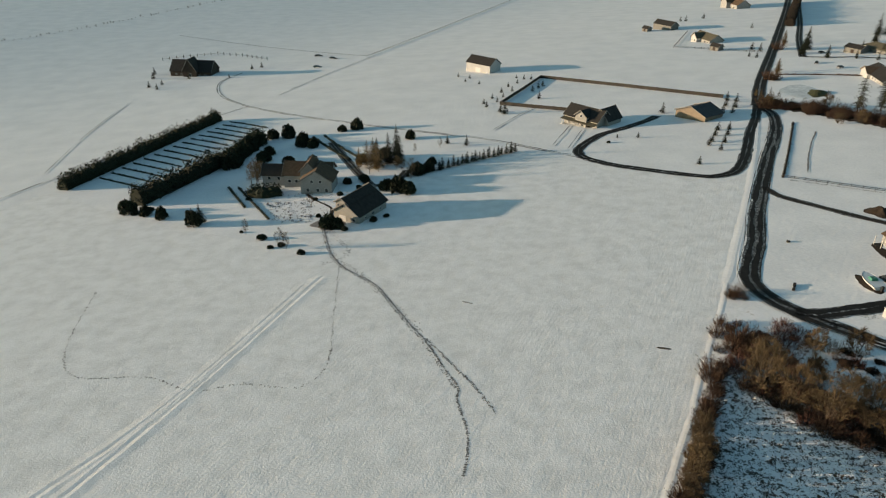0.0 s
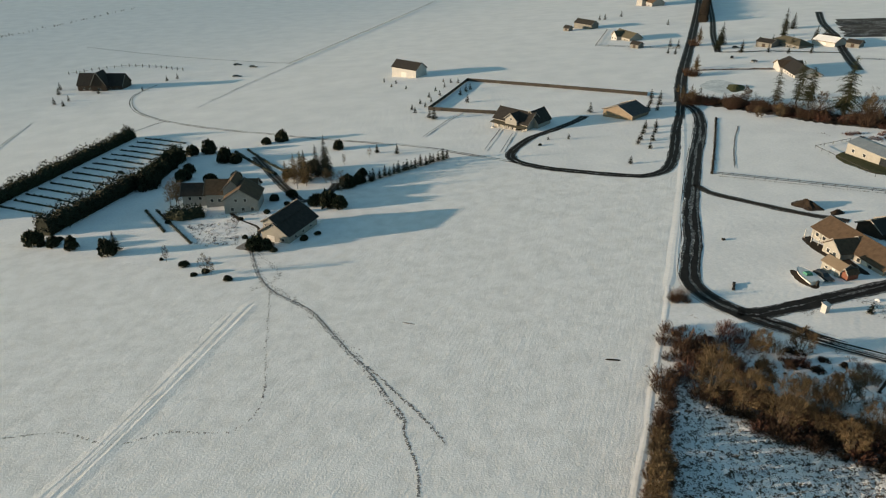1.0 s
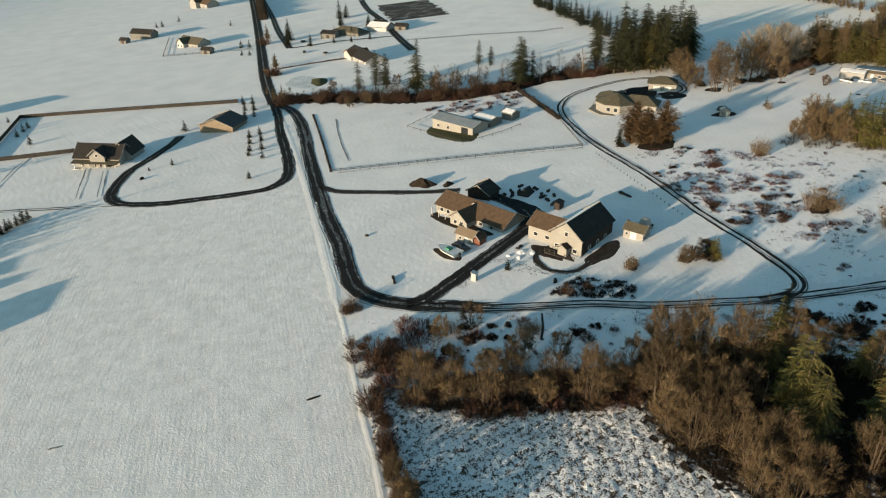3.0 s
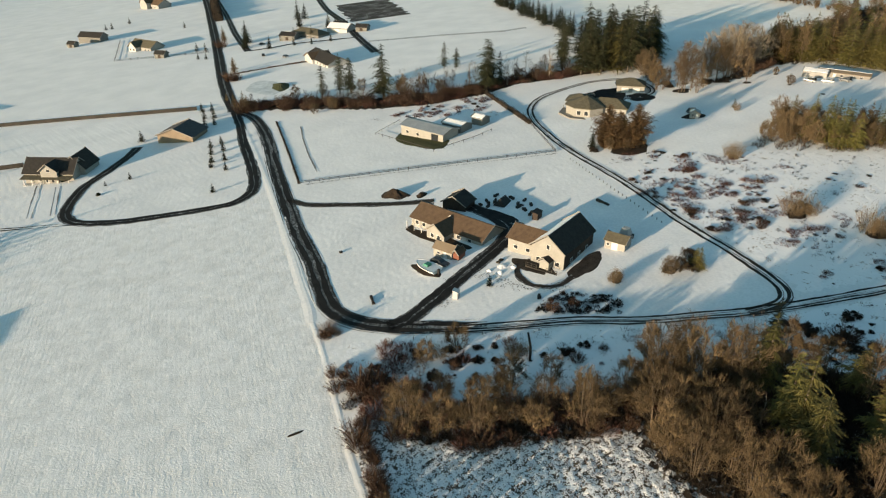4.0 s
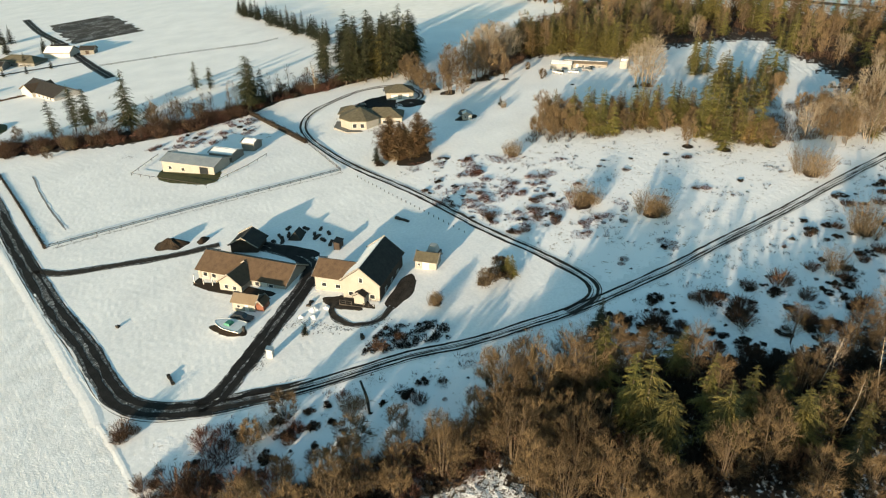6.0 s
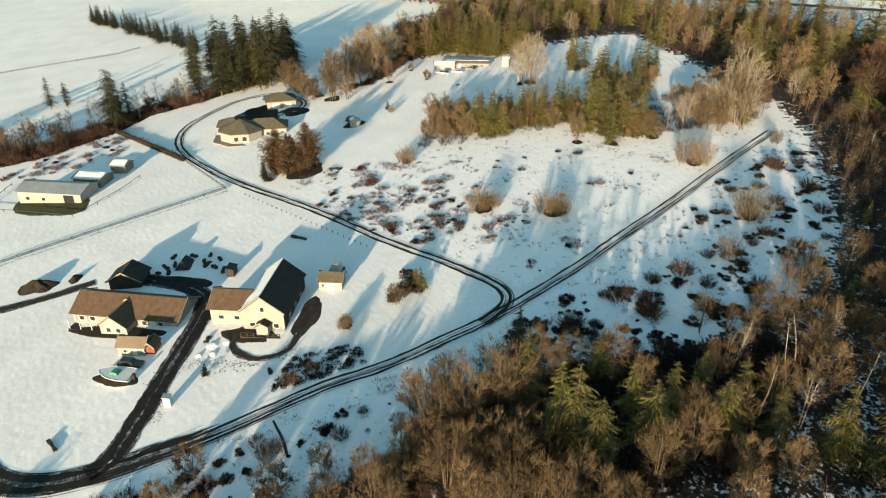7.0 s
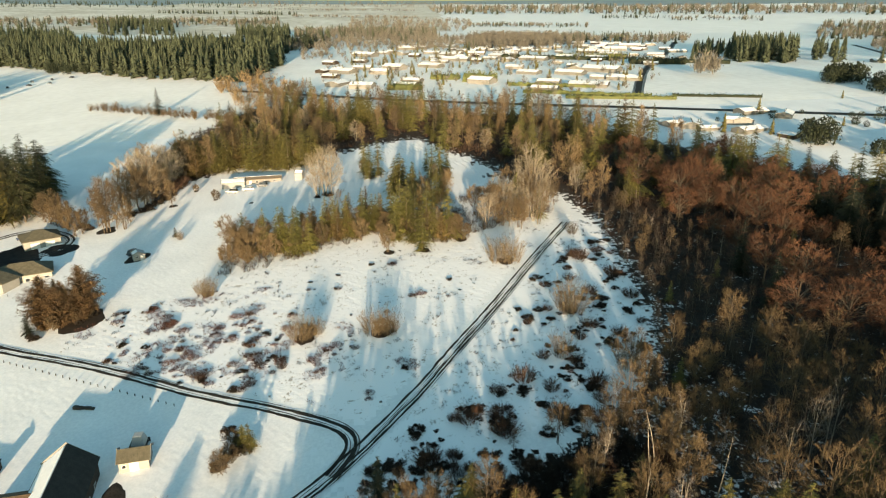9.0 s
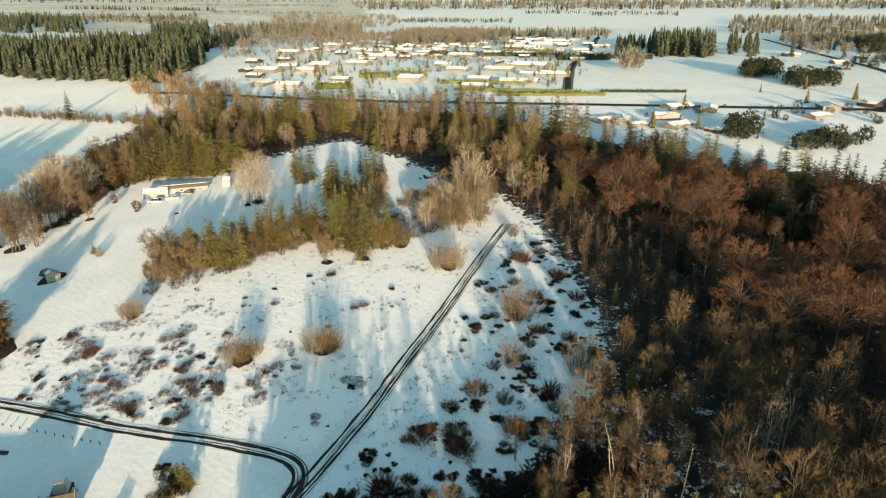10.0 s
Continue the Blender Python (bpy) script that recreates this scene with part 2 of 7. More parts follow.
DRIVEWAY = [(76.5, 124.5), (80, 122.8), (86, 123.5), (95, 125), (107, 127), (120, 129.5), (127, 134), (130, 143), (131, 153)]
SIDE_LANE = [(102, 202), (104, 193), (110, 184), (119, 172), (128, 163)]
EAST_TRACK = [(126, 69), (133, 65.5), (139, 67.5), (145, 77), (150, 87), (156, 100), (165, 116), (173, 132), (180, 148), (189, 165), (201, 183), (212, 194), (225, 200), (239, 200), (258, 195), (267, 183), (261, 170), (253, 165), (244, 168), (240, 176)]
NORTH_LANE = [(221, 428), (228, 444), (252, 499), (284, 566), (324, 653), (361, 734)]
ROADS = [MAIN_ROAD, WEST_LOOP, FARM_LANE, LOOP_ROAD, TRACK, DRIVEWAY, SIDE_LANE, EAST_TRACK]

SCRUB = [(132, 64), (150, 84), (165, 112), (178, 138), (190, 140), (210, 108), (222, 84), (236, 58), (226, 44), (224, 30), (243, -4), (234, -12), (200, -10), (172, -6), (150, 6), (138, 28), (128, 45), (108, 74)]
TUSSOCKS = [(36, 72), (43, 88), (52, 105), (58, 106), (66, 98), (76, 88), (88, 76), (98, 68), (90, 50), (70, 42), (40, 44)]
VERGE = [(52, 105), (60, 118), (66, 126), (76, 118), (86, 108), (96, 98), (108, 84), (112, 72), (98, 68), (88, 76), (76, 88), (66, 98), (58, 106)]
FIELD_AREA = [(35, 74), (52, 107), (66, 136), (84, 174), (104, 217), (92, 213), (60, 234), (30, 254), (-12, 232), (-30, 180), (-60, 180), (-110, 208), (-150, 236), (-190, 150), (-150, -60), (20, -60), (20, 40)]
WOODS = [(70, 30), (77, 48), (76.5, 58), (79, 63), (83, 69.5), (98, 67), (106, 67), (113, 58), (118, 46), (124, 32), (134, 14), (152, 1), (174, -8), (202, -10), (236, -12), (262, -8), (300, 20), (335, 40), (345, 75), (338, 118), (300, 155), (360, 170), (470, 140), (425, 40), (398, -28), (348, -58), (314, -76), (280, -98), (250, -130), (220, -150), (120, -160), (30, -120), (20, -20), (60, 20)]

HEDGEROW = [(148, 306), (164, 283), (178, 256), (196, 237), (219, 226), (240, 223), (256, 211), (285, 195), (291, 205), (259, 223), (237, 236), (206, 248), (187, 270), (171, 296), (158, 318)]
CLEARING = [(286, 78), (284, 66), (300, 62), (330, 80), (345, 76), (354, 66), (360, 54), (362, 42), (331, 25), (303, 12), (281, 18), (262, 32), (269, 43), (279, 54)]


def axis(lo, hi, step, end, more_lo=0, more_hi=0):
    mid = list(np.arange(lo, hi + step, step))
    mid = [lo - 3.0 * k for k in range(int(more_lo / 3), 0, -1)] + mid + [mid[-1] + 3.0 * k for k in range(1, int(more_hi / 3) + 1)]
    lo = mid[0]
    grow, d = [], step
    while (grow[-1] if grow else 0) < end:
        d *= 1.16
        grow.append((grow[-1] if grow else 0) + d)
    return np.array([lo - g for g in reversed(grow)] + mid + [mid[-1] + g for g in grow])


def build_ground():
    xs, ys = axis(-90, 270, 1.1, 4400, 60, 210), axis(-70, 250, 1.1, 4400, 90, 30)
    X, Y = np.meshgrid(xs, ys)
    r = 0.0691 * X - 0.0514 * Y
    Z = np.where(np.abs(r) < 25, r, np.sign(r) * (25 + 17 * np.tanh((np.abs(r) - 25) / 17))) + 0.032 * np.maximum(0, np.hypot(X, Y) - 1500)
    rng = np.random.default_rng(4)
    near = np.full(X.shape, 1e9)
    for road in ROADS:
        near = np.minimum(near, away(curve(road, 12), X, Y))
    rough = (inside(SCRUB, X, Y) * 0.03 + inside(TUSSOCKS, X, Y) * 0.2 + inside(WOODS, X, Y) * 0.2) * np.clip((near - 3) / 4, 0, 1)
    Z = Z + (rng.random(X.shape) - 0.5) * rough + (rng.random(X.shape) - 0.5) * 0.03 * (near > 4) * (np.hypot(X - 60, Y - 100) < 260)
    h, w = X.shape
    verts = np.stack([X, Y, Z], -1).reshape(-1, 3)
    i = np.arange(h * w).reshape(h, w)
    faces = np.stack([i[:-1, :-1], i[:-1, 1:], i[1:, 1:], i[1:, :-1]], -1).reshape(-1, 4)
    me = bpy.data.meshes.new("ground")
    me.from_pydata(verts.tolist(), [], faces.tolist())
    cx, cy = verts[faces].mean(1)[:, 0], verts[faces].mean(1)[:, 1]
    jx, jy = cx + rng.normal(0, 1.5, cx.shape), cy + rng.normal(0, 1.5, cy.shape)
    near = near[:-1, :-1].ravel()
    slot = np.zeros(len(faces), int)
    slot[inside(SCRUB, jx, jy) & (near > 3)] = 1
    slot[inside(VERGE, jx, jy) & (near > 3)] = 1
    slot[inside(TUSSOCKS, jx, jy) & (near > 4)] = 2
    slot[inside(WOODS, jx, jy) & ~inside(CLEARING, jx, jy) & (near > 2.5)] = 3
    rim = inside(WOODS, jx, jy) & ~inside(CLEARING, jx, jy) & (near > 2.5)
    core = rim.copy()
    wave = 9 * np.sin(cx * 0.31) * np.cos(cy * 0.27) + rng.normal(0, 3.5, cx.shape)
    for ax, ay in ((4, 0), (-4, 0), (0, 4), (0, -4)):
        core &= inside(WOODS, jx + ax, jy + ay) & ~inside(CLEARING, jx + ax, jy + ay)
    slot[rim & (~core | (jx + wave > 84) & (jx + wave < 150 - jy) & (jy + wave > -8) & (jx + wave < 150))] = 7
    # this dark floor paints the hedgerow's mass of shadow along with its ditch
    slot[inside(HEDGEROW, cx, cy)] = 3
    slot[inside(FIELD_AREA, cx, cy) & (near > 2.5)] = 5
    far = np.hypot(cx, cy) > 1500
    slot[(cx > 400) & (cy < 0.75 * cx) & (slot == 0)] = 8
    slot[far & (cx > 0) & (cy > -0.06 * cx) & (np.hypot(cx, cy) > 1500)] = 4
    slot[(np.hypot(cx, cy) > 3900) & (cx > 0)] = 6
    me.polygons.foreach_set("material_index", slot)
    for m in (SNOW, SNOW_ROUGH, SNOW_TUFTED, FOREST_FLOOR, FAR_LAND, FIELD, FAR_HAZE, WOOD_EDGE, FAR_SNOW):
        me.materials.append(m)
    return tagged(new("ground", me), "snow-covered farmland with scrubby rough patches and woodland floor", "ground", kind="structure")


build_ground()


# ---- building blocks ----
class Shape:
    """Gathers vertices, faces and material slots for one mesh."""

    def __init__(self):
        self.v, self.f, self.s = [], [], []

    def face(self, pts, slot=0):
        n = len(self.v)
        self.v += [tuple(p) for p in pts]
        self.f.append(tuple(range(n, n + len(pts))))
        self.s.append(slot)
        return self

    def solid(self, pts, faces, slot=0):
        n = len(self.v)
        self.v += [tuple(p) for p in pts]
        self.f += [tuple(n + i for i in f) for f in faces]
        self.s += [slot] * len(faces)
        return self

    def box(self, x0, y0, z0, x1, y1, z1, slot=0):
        p = [(x, y, z) for z in (z0, z1) for x, y in ((x0, y0), (x1, y0), (x1, y1), (x0, y1))]
        return self.solid(p, [(3, 2, 1, 0), (4, 5, 6, 7), (0, 1, 5, 4), (1, 2, 6, 5), (2, 3, 7, 6), (3, 0, 4, 7)], slot)

    def slab(self, a, b, c, d, thick, slot=0):
        """A slab under the four corners a, b, c, d of its top."""
        n = (Vector(b) - Vector(a)).cross(Vector(d) - Vector(a)).normalized() * thick
        top = [Vector(p) for p in (a, b, c, d)]
        return self.solid([p - n for p in top] + top, [(3, 2, 1, 0), (4, 5, 6, 7), (0, 1, 5, 4), (1, 2, 6, 5), (2, 3, 7, 6), (3, 0, 4, 7)], slot)

    def tube(self, a, b, r0, r1, sides=5, slot=0, cap=True):
        a, b = Vector(a), Vector(b)
        d = (b - a).normalized()
        u = d.orthogonal().normalized()
        w = d.cross(u)
        ring = [(math.cos(2 * math.pi * k / sides), math.sin(2 * math.pi * k / sides)) for k in range(sides)]
        pts = [a + (u * c + w * s) * r0 for c, s in ring] + [b + (u * c + w * s) * r1 for c, s in ring]
        faces = [(k, (k + 1) % sides, sides + (k + 1) % sides, sides + k) for k in range(sides)]
        if cap:
            faces += [tuple(range(sides, 2 * sides)), tuple(reversed(range(sides)))]
        return self.solid(pts, faces, slot)

    def blade(self, a, b, width, side):
        """A twig or a frond: a long thin triangle from a to its tip b."""
        s = Vector(side) * (width / 2)
        return self.face([Vector(a) - s, Vector(a) + s, Vector(b)])

    def mesh(self, name, mats):
        me = bpy.data.meshes.new(name)
        me.from_pydata([tuple(p) for p in self.v], [], self.f)
        for m in mats if isinstance(mats, (list, tuple)) else [mats]:
            me.materials.append(m)
        if any(self.s):
            me.polygons.foreach_set("material_index", self.s)
        return me


def thing(name, label, category, m=None, group="", kind=""):
    """An empty at a thing's base, under which its parts hang."""
    ob = tagged(new(name), label, category, group, kind)
    ob.empty_display_size = 0.2
    if m is not None:
        ob.matrix_basis = m
    return ob


def part(name, shape, mats, parent, label=""):
    """One mesh under a thing or under a part."""
    ob = new(name, shape if isinstance(shape, bpy.types.Mesh) else shape.mesh(name, mats))
    ob.parent = parent
    return tagged(ob, label)


def whole(name, shape, mats, label, category, m=None, group="", kind=""):
    """A thing of one mesh."""
    ob = tagged(new(name, shape if isinstance(shape, bpy.types.Mesh) else shape.mesh(name, mats)), label, category, group, kind)
    if m is not None:
        ob.matrix_basis = m
    return ob


def spot(x, y, turn=0.0, size=1.0, tall=None, lift=0.0):
    """A pose on the ground."""
    return pose(x, y, ground(x, y) + lift, 0, 0, turn) @ Matrix.Diagonal((size, size, tall or size, 1))


# ---- roads ----
def strip(line, off, width, lift, seed, ragged=0.25, gaps=0.0, taper=0.0):
    """A ribbon that lies on the ground beside a line, with ragged edges; gaps thin it here and there, taper narrows its last metres."""
    rng = random.Random(seed)
    s = Shape()
    d = np.gradient(line, axis=0)
    d /= np.hypot(d[:, 0], d[:, 1])[:, None] + 1e-9
    left = np.concatenate([np.cumsum(np.hypot(*np.diff(line, axis=0).T)[::-1])[::-1], [0.0]])
    rows = []
    for (x, y), (dx, dy), rest in zip(line, d, left):
        sway = noise.noise((x * 0.11, y * 0.11, seed)) * ragged
        w = width / 2 * (min(1.0, 0.12 + rest / taper) if taper else 1.0)
        if gaps:
            w *= min(1.15, max(0.06, 1.05 - gaps * 1.6 + 1.3 * noise.noise((x * 0.09, y * 0.09, seed + 3.3))))
        a = off + sway - w + min(ragged, w * 0.6) * (0.5 * rng.uniform(-1, 1) + 1.2 * noise.noise((x * 0.3, y * 0.3, seed + 5.5)))
        b = off + sway + w + min(ragged, w * 0.6) * (0.5 * rng.uniform(-1, 1) + 1.2 * noise.noise((x * 0.3, y * 0.3, seed + 9.5)))
        rows.append([(x + dy * q, y - dx * q, ground(x + dy * q, y - dx * q) + lift) for q in (a, b)])
    for p, q in zip(rows, rows[1:]):
        s.solid([p[0], p[1], q[1], q[0]], [(0, 1, 2, 3)])
    return s


def road(name, label, points, width, base, tracks, dark, seed, step=3.0, gaps=0.0, taper=0.0):
    """A road: its bed with the bare wheel tracks on it."""
    line = curve(points, step)
    ob = whole(name, strip(line, 0, width, 0.06, seed, 0.3, 0.0, taper), base, label, "road", kind="structure")
    for k, (off, w) in enumerate(tracks):
        part("wheel_track", strip(line, off, w, 0.085 + 0.006 * k, seed + 7 + k, min(0.24, 0.1 + 0.1 * w), gaps if w > 0.3 else 0.35, taper), dark, ob)
    return ob


road("road", "straight country road, dark wet asphalt with slush between the lanes", MAIN_ROAD, 6.4, SLUSH, [(-1.5, 2.3), (1.45, 2.3)], ASPHALT, 1, 4)
road("road", "looping wet asphalt lane to the yellow farmhouse", WEST_LOOP, 4.2, SLUSH, [(-0.85, 1.4), (0.9, 1.5)], ASPHALT, 2, 1.6)
road("road", "wet asphalt lane curving past the snowy field", LOOP_ROAD, 4.7, SLUSH, [(-1.1, 1.35), (1.05, 1.4), (-2.3, 0.28), (2.2, 0.28), (2.8, 0.2)], ASPHALT, 3, 1.2, 0.06, 13.0)
road("road", "narrow farm lane half cleared of snow", FARM_LANE, 3.0, SNOW, [(-0.7, 0.6), (0.7, 0.6)], MUD, 4, 3.0, 0.2)
road("road", "snowed-over field track", WEST_TRACK, 3.0, SNOW, [(-0.8, 0.6), (0.8, 0.6)], MUD, 5, 3.0, 0.35)
road("road", "snowy track with bare muddy wheel ruts beside the thicket", TRACK, 4.2, SNOW, [(-1.1, 0.55), (-0.35, 0.28), (0.5, 0.4), (1.25, 0.5), (0.1, 0.2), (1.8, 0.2)], MUD, 6, 1.4)
road("road", "dark wet driveway between the two houses", DRIVEWAY, 4.6, SLUSH, [(-0.95, 1.7), (1.05, 1.6), (0.0, 0.25)], ASPHALT, 7, 1.0, 0.05)
road("road", "muddy side lane along the paddock", SIDE_LANE, 3.0, SLUSH, [(0.0, 1.9)], MUD, 8, 2)
road("road", "snowy track with dark wheel ruts curving up to the hipped house", EAST_TRACK, 3.6, SNOW, [(-1.0, 0.75), (0.75, 0.8), (-0.2, 0.25), (1.5, 0.22)], MUD, 9, 1.4)
road("road", "side lane beside the main road", NORTH_LANE, 4.6, SLUSH, [(-1.0, 1.3), (1.0, 1.3)], ASPHALT, 10)
road("road", "snowy farm drive with muddy ruts beside the workshop", [(-50, 286), (-41, 262), (-31, 236), (-25, 224), (-17, 230), (-14, 240)], 3.6, SLUSH, [(-0.7, 0.7), (0.7, 0.7)], MUD, 11, 2.0)
road("path", "muddy curved garden path round a snowy lawn", [(117, 118), (112, 118), (108.5, 114), (108.5, 109), (112, 105.5), (118, 105.5)], 1.6, SLUSH, [(0.0, 1.1)], MUD, 12, 1.2)
road("path", "trodden path between farmhouse and workshop", [(-50, 222), (-44, 212), (-37, 203), (-36, 190)], 1.4, SLUSH, [(0.0, 0.8)], MUD, 13, 1.5)
road("road", "gravel lane to the white shop among the conifers", [(255, 342), (261, 354), (282, 394), (312, 447), (341, 506), (378, 570)], 5.4, SLUSH, [(-1.1, 1.7), (1.1, 1.7)], ASPHALT, 14, 3.0)
road("road", "snowy yard track between the northern houses", [(222, 428), (236, 421), (248, 417), (266, 402), (281, 388)], 3.2, SLUSH, [(-0.6, 0.7), (0.7, 0.7)], MUD, 18, 3.0)
road("road", "snowy lane to the ranch house", [(176, 382), (192, 376), (207, 370), (222, 362)], 2.4, SLUSH, [(0.0, 1.2)], MUD, 15, 3.0)
road("path", "narrow dark drainage ditch crossing the snow", [(93.2, 99.5), (89.6, 96.3), (86, 93.5)], 0.35, EARTH, [(0.0, 0.35)], MUD, 16, 1.2)
road("path", "faint trodden line across the paddock", [(148, 262), (134, 238), (122, 214)], 1.0, SNOW, [(0.0, 0.5)], TRODDEN, 17, 2.0)
for k, pts_ in enumerate(([(-165, 262), (-180, 330), (-190, 400)], [(-100, 402), (-84, 456), (-56, 538)], [(22, 292), (36, 318), (48, 336)], [(44, 262), (56, 292)], [(50, 258), (60, 284)])):
    road("path", "faint old tyre track across the snow", pts_, 1.8, SNOW, [(-0.7, 0.35), (0.7, 0.35)], TRODDEN, 40 + k, 3.0, 0.3)


# ---- houses ----
def window(parent, x, y, z, w, h, out, axis_="x"):
    """A framed window on a wall whose outside faces `out` (+1 or -1) along y (axis_ x) or along x (axis_ y)."""
    def put(s, u0, z0, u1, z1, d0, d1):
        if axis_ == "x":
            s.box(x + u0, min(y + out * d0, y + out * d1), z + z0, x + u1, max(y + out * d0, y + out * d1), z + z1)
        else:
            s.box(min(x + out * d0, x + out * d1), y + u0, z + z0, max(x + out * d0, x + out * d1), y + u1, z + z1)
    fr, pa = Shape(), Shape()
    b = 0.1
    for u0, z0, u1, z1 in ((-w / 2, 0, w / 2, b), (-w / 2, h - b, w / 2, h), (-w / 2, b, b - w / 2, h - b), (w / 2 - b, b, w / 2, h - b)):
        put(fr, u0, z0, u1, z1, -0.02, 0.07)
    put(pa, b - w / 2, b, w / 2 - b, h - b, -0.02, 0.03)
    ob = part("window", fr, TRIM, parent)
    part("pane", pa, GLASS, ob)


def door(parent, x, y, z, w, h, out, axis_="x", mat=None):
    s = Shape()
    if axis_ == "x":
        s.box(x - w / 2, min(y, y + out * 0.06), z, x + w / 2, max(y, y + out * 0.06), z + h)
        for k in range(1, 4):
            s.box(x - w / 2 + 0.1, min(y + out * 0.06, y + out * 0.09), z + h * k / 4 - 0.03, x + w / 2 - 0.1, max(y + out * 0.06, y + out * 0.09), z + h * k / 4 + 0.03)
    else:
        s.box(min(x, x + out * 0.06), y - w / 2, z, max(x, x + out * 0.06), y + w / 2, z + h)
        for k in range(1, 4):
            s.box(min(x + out * 0.06, x + out * 0.09), y - w / 2 + 0.1, z + h * k / 4 - 0.03, max(x + out * 0.06, x + out * 0.09), y + w / 2 - 0.1, z + h * k / 4 + 0.03)
    part("door", s, mat or TRIM, parent)


def gable(parent, cx, cy, L, W, eave, rise, wall, roof, along="x", over=0.5, snow=(), deep=1.5, boards=True):
    """A gabled block in the house's own frame: walls, two roof slopes with thickness, ridge; snow names slopes (-1, 1) that are still white."""
    def q(u, v, z):
        return (cx + u, cy + v, z) if along == "x" else (cx - v, cy + u, z)
    a, b = L / 2, W / 2
    s = Shape()
    s.solid([q(-a, -b, -deep), q(a, -b, -deep), q(a, b, -deep), q(-a, b, -deep), q(-a, -b, eave), q(a, -b, eave), q(a, b, eave), q(-a, b, eave), q(-a, 0, eave + rise), q(a, 0, eave + rise)],
            [(3, 2, 1, 0), (0, 1, 5, 4), (2, 3, 7, 6), (1, 2, 6, 9, 5), (3, 0, 4, 8, 7), (4, 5, 9, 8), (6, 7, 8, 9)])
    part("wall", s, wall, parent)
    k = rise / b
    for side in (-1, 1):
        t = Shape()
        lo = eave - over * k
        pts = [q(-a - over, side * (b + over), lo + 0.16), q(a + over, side * (b + over), lo + 0.16), q(a + over, 0, eave + rise + 0.16), q(-a - over, 0, eave + rise + 0.16)]
        t.slab(*(pts if side < 0 else pts[::-1]), 0.14)
        slope = part("roof", t, roof, parent)
        if side in snow:
            t = Shape()
            pts = [q(-a - over + 0.3, side * (b + over - 0.3), lo + 0.30 + 0.3 * k), q(a + over - 0.3, side * (b + over - 0.3), lo + 0.30 + 0.3 * k), q(a + over - 0.3, side * 0.3, eave + rise + 0.30 - 0.3 * k), q(-a - over + 0.3, side * 0.3, eave + rise + 0.30 - 0.3 * k)]
            t.slab(*(pts if side < 0 else pts[::-1]), 0.12)
            part("roof_snow", t, SNOW, slope, "lingering snow on the shaded slope")
    for sgn in (-1, 1) if boards else ():
        e = sgn * (a + over + 0.02)
        for side in (-1, 1):
            t = Shape().slab(q(e - 0.04, side * (b + over), lo + 0.2), q(e + 0.04, side * (b + over), lo + 0.2), q(e + 0.04, 0, eave + rise + 0.2), q(e - 0.04, 0, eave + rise + 0.2), 0.3)
            part("barge_board", t, FASCIA, parent)


def hip(parent, cx, cy, L, W, eave, rise, wall, roof, over=0.6, deep=1.5):
    """A hipped block."""
    a, b = L / 2, W / 2
    s = Shape().box(cx - a, cy - b, -deep, cx + a, cy + b, eave)
    part("wall", s, wall, parent)
    a, b, r = a + over, b + over, max(L / 2 - W / 2, 0.2)
    t = Shape()
    t.solid([(cx - a, cy - b, eave), (cx + a, cy - b, eave), (cx + a, cy + b, eave), (cx - a, cy + b, eave), (cx - a, cy - b, eave + 0.2), (cx + a, cy - b, eave + 0.2), (cx + a, cy + b, eave + 0.2), (cx - a, cy + b, eave + 0.2),
             (cx - r, cy, eave + rise + 0.2), (cx + r, cy, eave + rise + 0.2)],
            [(3, 2, 1, 0), (0, 1, 5, 4), (1, 2, 6, 5), (2, 3, 7, 6), (3, 0, 4, 7), (4, 5, 9, 8), (5, 6, 9), (6, 7, 8, 9), (7, 4, 8)])
    part("roof", t, roof, parent)


def chimney(parent, x, y, z0, z1, mat):
    s = Shape().box(x - 0.4, y - 0.4, z0, x + 0.4, y + 0.4, z1).box(x - 0.5, y - 0.5, z1, x + 0.5, y + 0.5, z1 + 0.15)
    part("chimney", s, mat, parent)


def house(label, fl, fr, depth, name="house", category="house", lift=0.0):
    """A house's frame from the two front corners: x along the front, y to the back. Returns the thing and the front's length."""
    dx, dy = fr[0] - fl[0], fr[1] - fl[1]
    n = math.hypot(dx, dy)
    cx, cy = (fl[0] + fr[0]) / 2 - dy / n * depth / 2, (fl[1] + fr[1]) / 2 + dx / n * depth / 2
    front = min(ground(*fl), ground(*fr))
    return thing(name, label, category, pose(cx, cy, front + lift, 0, 0, math.degrees(math.atan2(dy, dx)))), n


# brown-roofed ranch house by the driveway
h, n = house("cream ranch house with brown shingle roof and front gable", (113.0, 156.5), (115.2, 132.5), 9.5)
gable(h, 0, 0, n, 9.5, 2.7, 2.6, CREAM, ROOF_BROWN)
gable(h, -0.5, -5.2, 6.0, 6.0, 2.7, 2.2, CREAM, ROOF_BROWN, "y")
for u in (-10, -7.5, 4.5, 8.2):
    window(h, u, -4.75, 0.9, 1.3, 1.2, -1)
window(h, -1.6, -8.2, 0.9, 1.2, 1.2, -1), window(h, 0.6, -8.2, 0.9, 1.2, 1.2, -1), window(h, n / 2, 0.5, 0.9, 1.2, 1.2, 1, "y")
door(h, -4.2, -4.75, 0, 1.0, 2.05, -1), door(h, 6.4, -4.75, 0.1, 1.6, 2.05, -1)
part("porch_deck", Shape().box(-n / 2, -7.2, -1.2, -3.6, -4.8, 0.05), WOOD, h, "weathered wooden deck")
